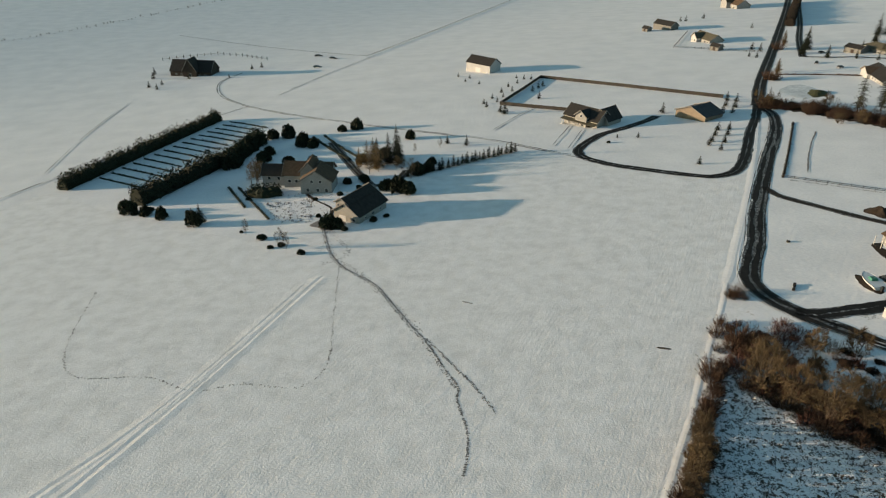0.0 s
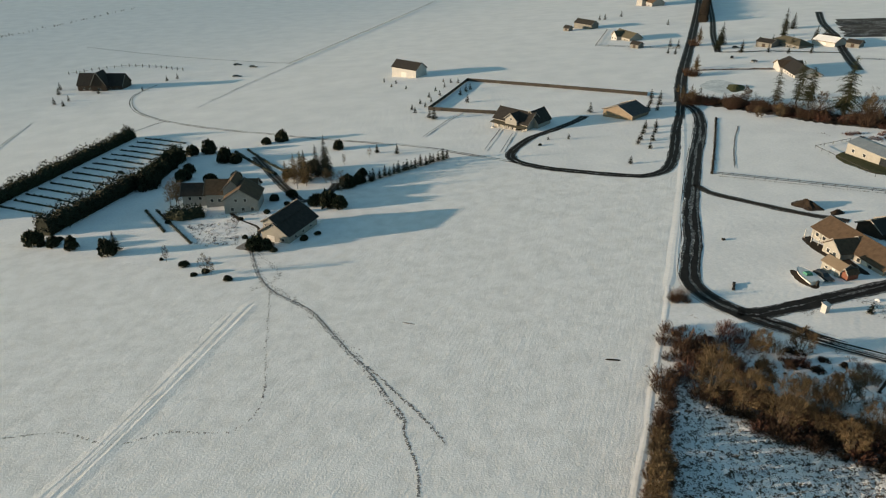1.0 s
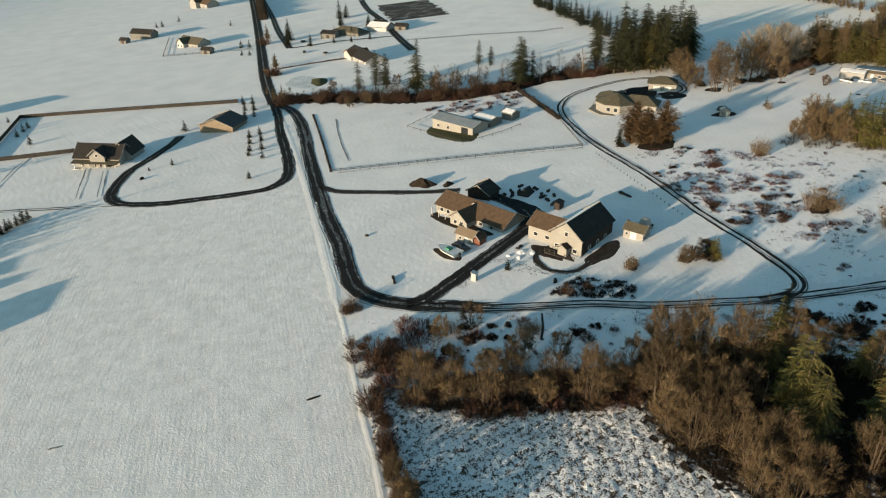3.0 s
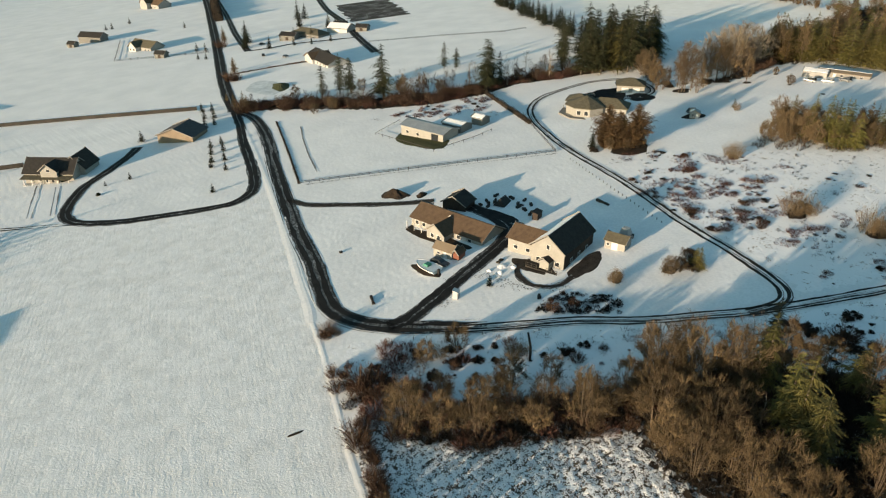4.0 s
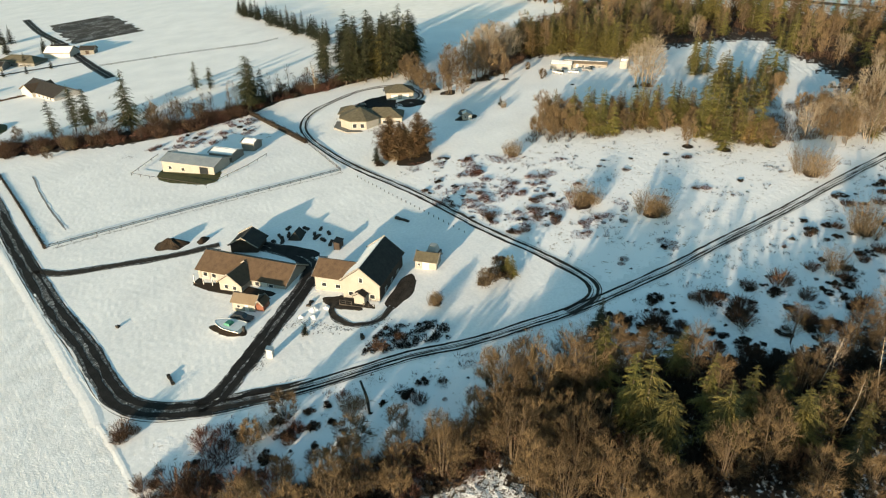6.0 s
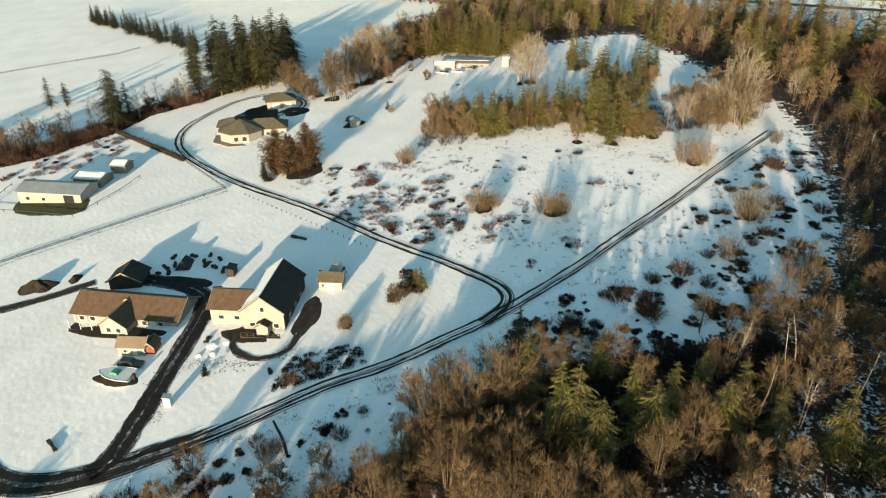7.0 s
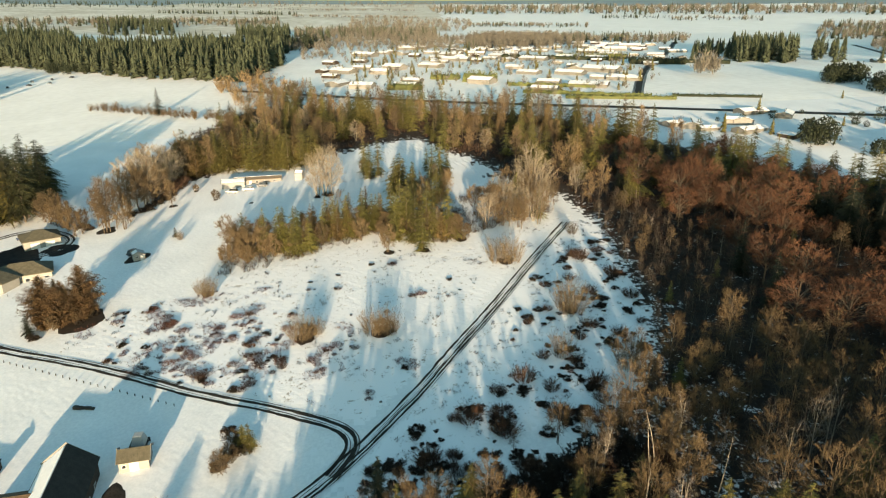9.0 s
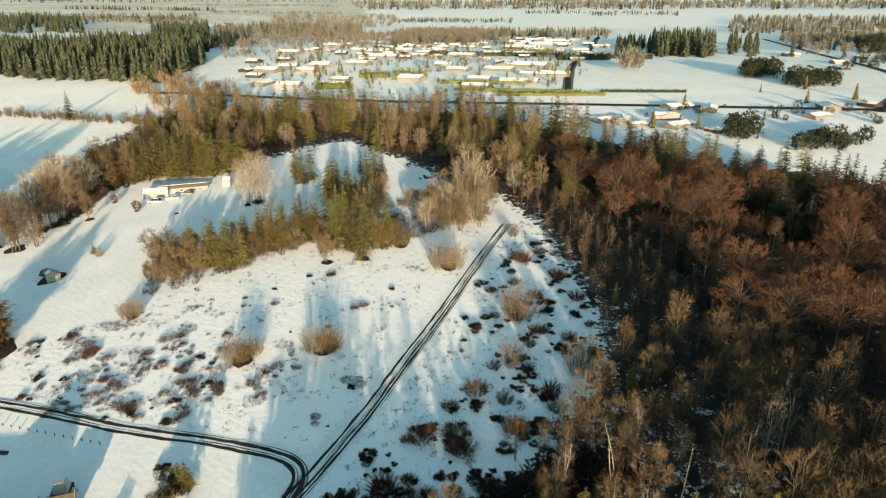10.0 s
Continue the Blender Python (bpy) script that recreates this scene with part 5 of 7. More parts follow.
# hedgerow north of the paddock
pts, rng = scatter([(150, 306), (166, 283), (180, 256), (196, 238), (219, 227), (240, 224), (256, 212), (285, 196), (290, 204), (258, 222), (236, 234), (205, 246), (186, 268), (170, 294), (156, 316)], 190, 1.8, 7)
for x, y in pts:
    k = rng.random()
    q = RED_SHRUB if k < 0.32 else GREY_SHRUB if k < 0.62 else DARK_SHRUB if k < 0.78 else STEMS
    q.add(x, y, rng.uniform(0.5, 0.95) if q is STEMS else rng.uniform(1.1, 2.1))
put(PINES, 15.5, (179, 289.5, 12), (188, 288, 14.5), (190.5, 283, 13), (192, 261.5, 19), (244, 275, 10.5), (246.5, 269, 8.5), (224.5, 228.5, 17.5), (228, 230, 16), (232, 228, 12), (265.5, 218, 16), (264, 206.5, 15), (268, 203, 12))
put(ALDER, 10, (170, 298, 8), (194, 279, 7.5), (199.5, 256, 10), (206.5, 251, 9.5), (202, 260, 7), (196, 268, 7), (244, 226.5, 6.5), (254, 216, 6), (147, 305, 6), (162, 272.5, 5), (170, 270, 6), (211, 244, 7))
put(GREY_SHRUB, 2.6, (147, 306, 6.5), (149, 303, 5), (175, 367, 6), (220, 460, 6), (176, 364, 4.5), (159, 289, 4), (164, 281, 4))
for k in range(44):
    f = k / 43
    SPRUCES.add(410 - 96 * f + random.uniform(-3, 3), 385 - 157 * f + random.uniform(-3, 3), random.uniform(0.6, 1.0))
for k in range(34):
    (PINES if k % 3 else OLIVES).add(302 + random.uniform(-26, 18), 208 + random.uniform(-16, 26), random.uniform(0.9, 1.35) * (1 if k % 3 else 1.1))
put(SPRUCES, 14, (465, 197, 17),  (227, 441, 10), (288, 470, 7), (245, 412, 6), (253, 403.5, 5.5), (264, 398, 5.5), (193, 440, 4.5), (195.5, 434, 4.8))
put(PINES, 20, (278.3, 194.7, 27), (277.6, 190.7, 26), (270, 199.8, 20), (275.8, 211, 24), (283, 192, 28), (282, 199, 25), (288, 188, 22))
put(SPRUCES, 14, (236, 455, 15), (234, 452, 12), (306, 498, 15), (310, 494, 12), (258, 431, 8), (266, 422, 8), (298, 447, 9), (300, 441, 8), (304, 444, 7))
put(CEDARS, 13, (233, 481, 10), (230, 474, 9), (184, 379, 9), (186, 384, 8), (150, 311, 8), (149, 306, 7))
pts, rng = scatter([(194, 264), (204, 262), (226, 242), (262, 224), (256, 214), (236, 226), (212, 240), (198, 252)], 30, 3.0, 27)
for x, y in pts:
    (STEMS if rng.random() < 0.7 else BIRCH).add(x, y, rng.uniform(0.75, 1.15))
pts, rng = scatter([(172, 240), (190, 236), (212, 231), (220, 222), (204, 206), (194, 212), (182, 224)], 26, 3.0, 28)
for x, y in pts:
    (RED_SHRUB if rng.random() < 0.85 else DARK_SHRUB).add(x, y, rng.uniform(0.5, 1.3), rng.uniform(0.4, 0.9))
# bronzed trees by the hipped house
put(RUSSET, 12, (193, 146.5, 14.0), (195, 142.5, 11.5), (198, 138.5, 14.0), (197.5, 145, 11), (192, 142.5, 10.5), (194.5, 138.5, 9.5), (190.8, 146, 9))
put(ALDER, 10, (194, 139, 5), (198, 137, 4.5), (190, 143.5, 4.5))
put(SPRUCES, 14, (188.5, 149, 6.5), (201, 139.5, 8))
put(CEDARS, 13, (192, 146, 9.5), (195, 141.5, 10.5), (197.5, 143.5, 10), (199, 141, 9))
put(DARK_SHRUB, 1.4, (187, 147, 1.8), (193, 138, 1.8), (197, 136, 1.8), (201, 137.5, 1.6))
# shrubs on the scrub
put(TAN_SHRUB, 3.0, (175, 79.5, 5.5), (177, 75.5, 4), (175, 61.7, 5.6), (174.5, 58, 5.4), (203.5, 107.5, 4.5), (205, 110, 3.5), (177, 11.8, 7.5), (178.5, 13, 5.5), (158, 19, 5), (151.5, 6, 7))
put(BUSHY, 5, (130.4, 88.6, 5.0), (132.4, 87.6, 4.0), (119.8, 96.2, 3.4), (137, 88, 4.2), (174.2, 77.6, 4.4), (175.6, 76.6, 3.6), (174, 60, 4.6), (173.6, 57.6, 3.8))
put(OLIVES, 14, (135.6, 84.6, 6.0), (136.8, 86, 5.0))
put(DARK_SHRUB, 1.4, (136, 86.8, 2.2), (138, 87.2, 1.8), (131.5, 90, 1.6), (175, 78, 2.2), (174.5, 60, 2.2), (204, 108.5, 1.8), (177.5, 12.4, 2.0), (210, 23, 2.4), (142.5, 90, 1.4))


# ---- fences ----
def fence(label, points, height, gap, rails, mat, boards=0.0, thick=0.06):
    """Posts along a line with rails or close boards between them."""
    ob = thing("fence", label, "fence", pose(*points[0], ground(*points[0])))
    x0, y0, z0 = points[0][0], points[0][1], ground(*points[0])
    post = Shape().box(-thick, -thick, -0.4, thick, thick, height).mesh("post", mat)
    last = None
    for (ax, ay), (bx, by) in zip(points, points[1:]):
        n = max(1, round(math.hypot(bx - ax, by - ay) / gap))
        turn = math.atan2(by - ay, bx - ax)
        for k in range(n + 1):
            x, y = ax + (bx - ax) * k / n, ay + (by - ay) * k / n
            if k or last is None:
                p = part("post", post, mat, ob)
                p.matrix_basis = pose(x - x0, y - y0, ground(x, y) - z0, 0, 0, math.degrees(turn))
            if k:
                c = Vector((last[0] - x0, last[1] - y0, ground(*last) - z0))
                d = Vector((x - x0, y - y0, ground(x, y) - z0))
                side = Vector((-math.sin(turn), math.cos(turn), 0)) * 0.03
                for r in rails:
                    lo, hi = (r, r + 0.14) if not boards else (0.05, boards)
                    s = Shape().solid([c - side + Vector((0, 0, lo)), d - side + Vector((0, 0, lo)), d + side + Vector((0, 0, lo)), c + side + Vector((0, 0, lo)), c - side + Vector((0, 0, hi)), d - side + Vector((0, 0, hi)), d + side + Vector((0, 0, hi)), c + side + Vector((0, 0, hi))],
                                      [(3, 2, 1, 0), (4, 5, 6, 7), (0, 1, 5, 4), (1, 2, 6, 5), (2, 3, 7, 6), (3, 0, 4, 7)])
                    part("panel" if boards else "rail", s, mat, ob)
            last = (x, y)
    return ob


fence("tall close-boarded grey fence round the farmhouse yard", [(59, 320), (43, 331), (28, 342), (43, 375), (57, 408), (97, 369), (136, 329)], 1.9, 4.0, (0.3,), WOOD, 1.8)
fence("wire paddock fence with weathered posts", [(112, 210), (143, 186), (179, 157), (200, 186)], 1.2, 3.2, (0.35, 0.8), WOOD)
fence("row of short dark posts along the track", [(176, 149), (164, 126), (152, 103)], 0.6, 2.2, (), WOOD, thick=0.07)
fence("light rail fence round the barn", [(158, 226), (174, 230)], 1.1, 4.0, (0.8,), WOOD)
fence("light rail fence round the barn", [(158, 226), (157, 193), (174, 190), (184, 190)], 1.1, 4.0, (0.8,), WOOD)
fence("pale yard fence of the roadside farmhouse", [(196, 570), (162, 494), (206, 451)], 1.4, 5.0, (0.4, 1.0), WOOD)
fence("curved post fence behind the log house", [(-225, 545), (-208, 560), (-188, 568), (-165, 558), (-140, 538)], 2.4, 6.0, (1.2,), WOOD, thick=0.2)
fence("long field fence on thin posts", [(-253, 664), (-61, 534)], 1.2, 14.0, (0.8,), WOOD)
fence("field fence along the snow-covered ditch", [(-61, 534), (-16, 659), (89, 945)], 1.3, 12.0, (0.4, 0.9), WOOD)
fence("field fence beyond the lane", [(272, 369), (300, 340), (327, 306), (340, 300)], 1.2, 6.0, (0.4, 0.8), WOOD)


# ---- hedges ----
def hedge(label, line, width, height, mat, seed, dense=26, rough=0.25, name="hedge"):
    """A clipped or grown hedge: a lumpy body of many small leaf tufts along a line."""
    rng = random.Random(seed)
    leaf = 0.25 + 0.06 * height
    pts = curve(line, 1.0)
    s = Shape()
    x0, y0 = line[0]
    z0 = ground(x0, y0)
    core = []
    for (x, y), (dx, dy) in zip(pts, np.gradient(pts, axis=0)):
        n = math.hypot(dx, dy) + 1e-9
        nx, ny = -dy / n, dx / n
        hh = height * (1 + rng.uniform(-rough, rough))
        gz = ground(x, y) - z0
        core.append([(x - x0 + nx * q * width, y - y0 + ny * q * width, gz + p * hh) for q, p in ((-0.4, -0.1), (-0.38, 0.45), (-0.16, 0.66), (0.16, 0.66), (0.38, 0.45), (0.4, -0.1))])
        if len(core) > 1:
            for k in range(5):
                s.face([core[-2][k], core[-2][k + 1], core[-1][k + 1], core[-1][k]])
        for _ in range(dense):
            a = rng.uniform(0, math.pi)
            c = Vector((nx * math.cos(a) * width / 2, ny * math.cos(a) * width / 2, 0)) * rng.uniform(0.75, 1.1)
            c += Vector((x - x0 + dx * rng.uniform(-0.6, 0.6), y - y0 + dy * rng.uniform(-0.6, 0.6), gz + max(0.05, hh * (math.sin(a) ** 0.5) * rng.uniform(0.15, 1.0))))
            e = unit(rng) * leaf
            f = unit(rng) * leaf * 0.8
            s.face([c - e * 0.6, c + e, c + f + Vector((0, 0, 0.12))])
    for end in (core[0], core[-1]):
        s.face(end)
    return whole(name, s, mat, label, "hedge", pose(x0, y0, z0))


hedge("tall dark clipped conifer hedge on the orchard's far side", [(-145, 238), (-132, 288), (-118, 342)], 5.0, 6.0, HEDGE, 1, 95, 0.3)
hedge("tall dark conifer hedge on the orchard's near side", [(-107, 216), (-99, 238), (-91, 260)], 6.0, 7.0, HEDGE, 2, 110, 0.3)
hedge("rounded dark hedge by the farmhouse", [(-87, 256), (-86, 270), (-84, 296)], 7.0, 6.5, HEDGE, 3, 120, 0.3)
hedge("round dark clipped garden hedge", [(-68, 222), (-63, 219), (-58, 221)], 6.5, 4.0, HEDGE, 4, 110)
hedge("low clipped garden border", [(-79, 230), (-67, 208)], 0.9, 0.7, HEDGE, 5, 14)
hedge("low clipped garden border", [(-75, 229), (-56, 196)], 0.8, 0.6, HEDGE, 6, 14)
hedge("low dark hedge beside the farm drive", [(-60, 296), (-48, 274), (-38, 257)], 1.2, 1.0, HEDGE, 7, 18)
hedge("low dark hedge beside the farm drive", [(-55, 298), (-44, 276), (-34, 259)], 1.0, 0.8, HEDGE, 8, 16)
hedge("low dark brushy hedge on the paddock's road side", [(146, 277), (129, 243), (112, 210)], 0.8, 0.35, TWIG_DARK, 10, 12)
hedge("dense dark row of leafless bushes between road and lane", [(362, 739), (330, 676), (302, 620), (276, 567)], 7.0, 8.0, TWIG_DARK, 11, 60, 0.3)
hedge("low brown bank of dead weeds beside the pond", [(184, 378), (207, 370), (225, 361)], 1.2, 0.6, TWIG_BROWN, 12, 16, 0.5)
hedge("straight brown beech hedge along the paddock corner", [(223, 230), (198, 183)], 1.6, 1.8, TWIG_DARK, 9, 40)
for k in range(15):
    f = k / 14
    ax, ay = -140 + 27 * f, 253 + 86 * f
    hedge("low row of berry bushes in the orchard", [(ax + 3, ay - 2), (ax + 12, ay - 8), (ax + 24 + 2 * f, ay - 16 - 3 * f)], 0.8, 0.7, HEDGE, 20 + k, 9, 0.5, "berry_hedge")["group"] = "berry rows in the orchard"


# ---- loose ground ----
def mound(name, label, x, y, rx, ry, h, mat, seed, category="mound", kind="", turn=0.0, rings=5, sides=26):
    """A low uneven heap or patch with a ragged rim."""
    rng = random.Random(seed)
    pts, faces = [(0, 0, h)], []
    wob = [rng.uniform(0.7, 1.25) for _ in range(sides)]
    wob = [(wob[k - 1] + 1.4 * wob[k] + wob[(k + 1) % sides]) / 3.4 for k in range(sides)]
    for r in range(1, rings + 1):
        for k in range(sides):
            a = 2 * math.pi * k / sides
            q = r / rings
            px, py = rx * q * wob[k] * math.cos(a), ry * q * wob[k] * math.sin(a)
            slope = 0.0691 * (px * math.cos(radians(turn)) - py * math.sin(radians(turn))) - 0.0514 * (px * math.sin(radians(turn)) + py * math.cos(radians(turn)))
            pts.append((px, py, slope + h * (math.cos(q * math.pi) + 1) / 2 * rng.uniform(0.75, 1.15) + (0.07 if r < rings else -0.05)))
    for k in range(sides):
        faces.append((0, 1 + k, 1 + (k + 1) % sides))
        for r in range(rings - 1):
            a, b = 1 + r * sides, 1 + (r + 1) * sides
            faces.append((a + k, b + k, b + (k + 1) % sides, a + (k + 1) % sides))
    return whole(name, Shape().solid(pts, faces), mat, label, category, pose(x, y, ground(x, y), 0, 0, turn), kind=kind)


mound("earth_mound", "dark heap of bare earth in the snowy paddock", 124, 176, 5.0, 3.2, 2.0, EARTH, 1, turn=-70)
mound("earth_mound", "small dark heap of earth by the side lane", 128.5, 169, 2.0, 1.6, 1.1, EARTH, 2)
mound("grass_patch", "bare green grass round the paddock barn", 164.2, 206.5, 8.0, 14.5, 0.02, GRASS, 3, "grass", "structure", -6)
mound("yard", "bare wet gravel yard by the hipped house", 243, 179, 12.0, 9.0, 0.02, ASPHALT, 4, "yard", "structure", 30)
mound("yard", "bare wet gravel round the hipped garage", 246.5, 165.5, 5.6, 6.5, 0.02, ASPHALT, 62, "yard", "structure", -30)
mound("yard", "bare wet ground beside the two-storey house", 122.5, 105.8, 8.0, 2.6, 0.02, MUD, 5, "yard", "structure", 6)
mound("yard", "bare wet ground before the two-storey house", 114.4, 116.5, 2.6, 6.0, 0.02, MUD, 8, "yard", "structure", -6)
mound("yard", "bare brown soil along the ranch house porch", 111.5, 145, 2.4, 12.0, 0.02, EARTH, 6, "yard", "structure", 4)
mound("yard", "bare wet gravel behind the houses", 131, 142, 3.0, 9.0, 0.02, ASPHALT, 7, "yard", "structure", 2)
mound("yard", "trampled muddy snow in the farmyard", -44, 206, 12, 9, 0.02, SNOW_ROUGH, 12, "yard", "structure", -20)
mound("yard", "trampled muddy snow beside the workshop", -36, 190, 6, 5, 0.02, TRODDEN, 13, "yard", "structure", 0)
whole("field", strip(curve([(379, 512), (356, 470), (333, 430)], 4.0), 0, 44, 0.08, 44, 2.5), PLOUGHED, "dark ploughed field with patches of snow", "field", kind="structure")
mound("pond", "frozen pond beside the hedgerow", 176, 335, 10.0, 18.0, 0.02, POND, 9, "pond", "structure", -20)
# brown earth that also paints the shadow patch beneath the cedars
mound("grass_patch", "dark bare ground and shadow patch under the bronzed cedars", 194, 138.5, 6.5, 6.5, 0.08, EARTH, 10, "earth", "structure", 0)
mound("grass_patch", "bare grass under the roadside verge", 181, 328, 5.0, 10.0, 1.4, GRASS, 11, "earth", "structure", -20)
mound("grass_patch", "small dark patch of bare grass in the field", 44.8, 112.4, 1.7, 0.35, 0.02, EARTH, 14, "earth", "structure", -20)
mound("grass_patch", "small faint patch of bare grass in the field", 5.8, 135.2, 1.8, 0.2, 0.02, TRODDEN, 15, "earth", "structure", -28)
for k, (x, y, r) in enumerate(((262, 156, 5.5), (272, 160, 3.0), (284, 139, 2.8), (301, 134.5, 1.8), (288, 124, 1.5), (223.5, 57, 3.0), (223, 46, 2.8), (210, 23, 3.6), (230, 34, 4.0), (281, 109, 1.6), (175, 60, 4.2), (175, 78, 4.0), (204, 108, 3.0), (177.5, 12, 2.6), (132, 89.5, 3.0), (137, 86, 3.0), (121, 96.5, 2.0))):
    mound("earth_patch", "ragged ring of bare brown earth under a tree", x, y, r * 0.7, r * 0.6, 0.05, EARTH, 30 + k, "earth", "structure")


def prints(label, line, width, n, seed):
    """Trodden footprints strewn along a trail: flat dark marks that paint the shaded hollows and mud."""
    rng = random.Random(seed)
    pts = curve(line, 0.5)
    s = Shape()
    for _ in range(n):
        x, y = pts[rng.randrange(len(pts))]
        x, y = x + rng.gauss(0, width), y + rng.gauss(0, width)
        a, r = rng.uniform(0, 6.28), rng.uniform(0.07, 0.15)
        z = ground(x, y) + 0.05
        s.face([(x + r * math.cos(a + q) * (1.6 if k % 3 == 0 else 1), y + r * math.sin(a + q) * (1.6 if k % 3 == 0 else 1), z) for k, q in enumerate(np.arange(6) * math.pi / 3)])
    return whole("footprints", s, TRODDEN, label, "footprints", kind="stuff")


TRAIL = [(-37, 188), (-34, 176), (-30.4, 164.8), (-26, 157), (-21, 151.6), (-16, 145), (-11, 134.4), (-6, 123.8), (-4, 120.2), (0.3, 109.2), (3, 102.4), (2.9, 98), (4.4, 90), (4.4, 84.3), (3.6, 79)]
prints("trodden trail of dark footprints across the snowy field", TRAIL, 0.11, 1300, 1)
prints("second line of footprints beside the trail", [(x - 0.55, y - 0.3) for x, y in TRAIL[:11]], 0.14, 380, 5)
prints("wide trampled start of the trail below the workshop", [(-37, 188), (-31, 167), (-21, 152), (-13, 138), (-5, 123)], 0.55, 420, 2)
prints("side trail of footprints in the snow", [(-3.4, 120), (2, 110), (4.5, 105.5), (6.2, 102.2), (8, 98), (9.8, 94)], 0.16, 240, 3)
prints("loose footprints round the workshop corner", [(-36, 186), (-28, 172), (-27, 165), (-33, 160)], 0.5, 160, 6)
prints("single winding line of footprints over the field", [(-28, 160), (-25.3, 131.8), (-23.6, 113), (-27.8, 104.6), (-39.4, 106.4), (-49, 104.9), (-60.3, 110.2), (-73.5, 110.8), (-80, 115.4), (-85, 127), (-90, 150)], 0.14, 420, 4)


prints("trodden line beside the paddock fence", [(113, 207.6), (143, 184.6), (178, 156)], 0.25, 520, 7)
prints("trampled snow before the two-storey house", [(103, 124), (106, 120), (105, 115), (107, 110), (112, 104)], 0.9, 260, 8)
prints("trampled snow between boat and driveway", [(99, 128), (96, 124), (90, 121)], 0.8, 160, 9)


BANK = ((-0.5, -0.02), (-0.12, 1.0), (0.12, 0.85), (0.5, -0.02))
RUT = ((-0.5, -0.02), (-0.16, 0.9), (0.0, 0.08), (0.14, 1.0), (0.5, -0.02))


def ridge(label, line, width, height, seed, profile=BANK, mat=None):
    """A low bank of pushed-up snow, or a wheel rut between two such banks, along a line."""
    rng = random.Random(seed)
    pts = curve(line, 1.0)
    s, rows = Shape(), []
    for (x, y), (dx, dy) in zip(pts, np.gradient(pts, axis=0)):
        n = math.hypot(dx, dy) + 1e-9
        nx, ny = dy / n, -dx / n
        h = height * rng.uniform(0.7, 1.15)
        x, y = x + nx * rng.uniform(-0.08, 0.08), y + ny * rng.uniform(-0.08, 0.08)
        rows.append([(x + nx * q * width, y + ny * q * width, ground(x + nx * q * width, y + ny * q * width) + (z * h if z > 0 else z)) for q, z in profile])
    for p, q in zip(rows, rows[1:]):
        for k in range(len(profile) - 1):
            s.face([p[k], p[k + 1], q[k + 1], q[k]])
    return whole("snow_bank", s, mat or FIELD, label, "snow bank", kind="structure")


ridge("old snowed-in wheel rut across the field", [(-70, 68), (-65.2, 77.5), (-52.1, 101), (-35.1, 148.4)], 5.6, 0.075, 5, RUT)
ridge("old snowed-in wheel rut across the field", [(-65.5, 68), (-60.5, 77.3), (-49.7, 103.5), (-31.5, 152.8)], 5.8, 0.09, 6, RUT)
ridge("low bank of snow along the roadside ditch", [(133, 281), (117, 244), (98.9, 204.3), (86.2, 177.7), (76, 156.9), (70.4, 145.1), (67, 139)], 3.4, 0.09, 7, mat=SNOW)
ridge("low bank of snow pushed off the lane", [(112, 226), (100.5, 203.5), (92, 187), (82, 167), (75.5, 153.5), (71.5, 143)], 1.8, 0.06, 8, mat=SNOW)
ridge("low bank of snow along the field's edge", [(67, 139), (63, 130), (55, 114.5), (47.5, 99.9), (43.7, 91.7), (37.2, 79.6), (31, 67)], 1.8, 0.06, 9, mat=SNOW)


def tufts(label, poly, n, seed, height, mat, blades=9, clump=0.0, thick=0.16):
    """Dead grass and weeds poking out of the snow."""
    rng = random.Random(seed)
    lo, hi = np.min(poly, 0), np.max(poly, 0)
    s = Shape()
    P = np.random.default_rng(seed).uniform(lo, hi, (n * 4, 2))
    P = P[inside(poly, P[:, 0], P[:, 1])]
    near = np.full(len(P), 1e9)
    for r in (TRACK, LOOP_ROAD, EAST_TRACK, DRIVEWAY):
        near = np.minimum(near, away(curve(r, 6), P[:, 0], P[:, 1]))
    P = P[near > 2.6]
    if clump:
        keep = [noise.noise((x / clump, y / clump, seed)) > 0.08 + 0.25 * rng.random() for x, y in P]
        P = P[keep]
    for x, y in P[:n]:
        h = height * rng.uniform(0.5, 1.3)
        c = Vector((x, y, ground(x, y) - 0.1))
        for _ in range(blades):
            e = unit(rng)
            b = c + Vector((e.x, e.y, 0)) * h * 0.5
            s.blade(b, b + Vector((e.x * 0.7, e.y * 0.7, rng.uniform(0.5, 1.0))) * h, max(0.06, h * thick), (-e.y, e.x, 0))
    return whole("dead_grass", s, mat, label, "grass", kind="stuff")


tufts("thin line of dead grass along the roadside ditch", [(139, 287), (141, 286), (70, 138), (68, 139)], 150, 21, 0.3, TWIG_GREY, 8)
tufts("dark dead weeds in clumps on the scrubby snow", SCRUB, 1900, 1, 0.55, TWIG_BROWN, 12, 7.0, 0.25)
tufts("reddish weeds on the scrubby snow", [(152, 84), (165, 110), (178, 136), (190, 138), (208, 108), (204, 84), (184, 66), (160, 68)], 2600, 15, 0.5, TWIG_RED, 12, 7.0, 0.22)
tufts("thin dead grass across the scrubby snow", SCRUB, 700, 2, 0.35, TWIG_GREY, 8, 0.0)
tufts("tussocks of dead grass on the rough clearing", TUSSOCKS, 2600, 3, 0.45, TWIG_BROWN, 8, 0.0, 0.3)
tufts("dark weeds beside the track", [(78, 116), (108, 86), (124, 68), (116, 62), (100, 78), (84, 94), (70, 118)], 260, 4, 0.9, TWIG_BROWN, 12, 6.0)
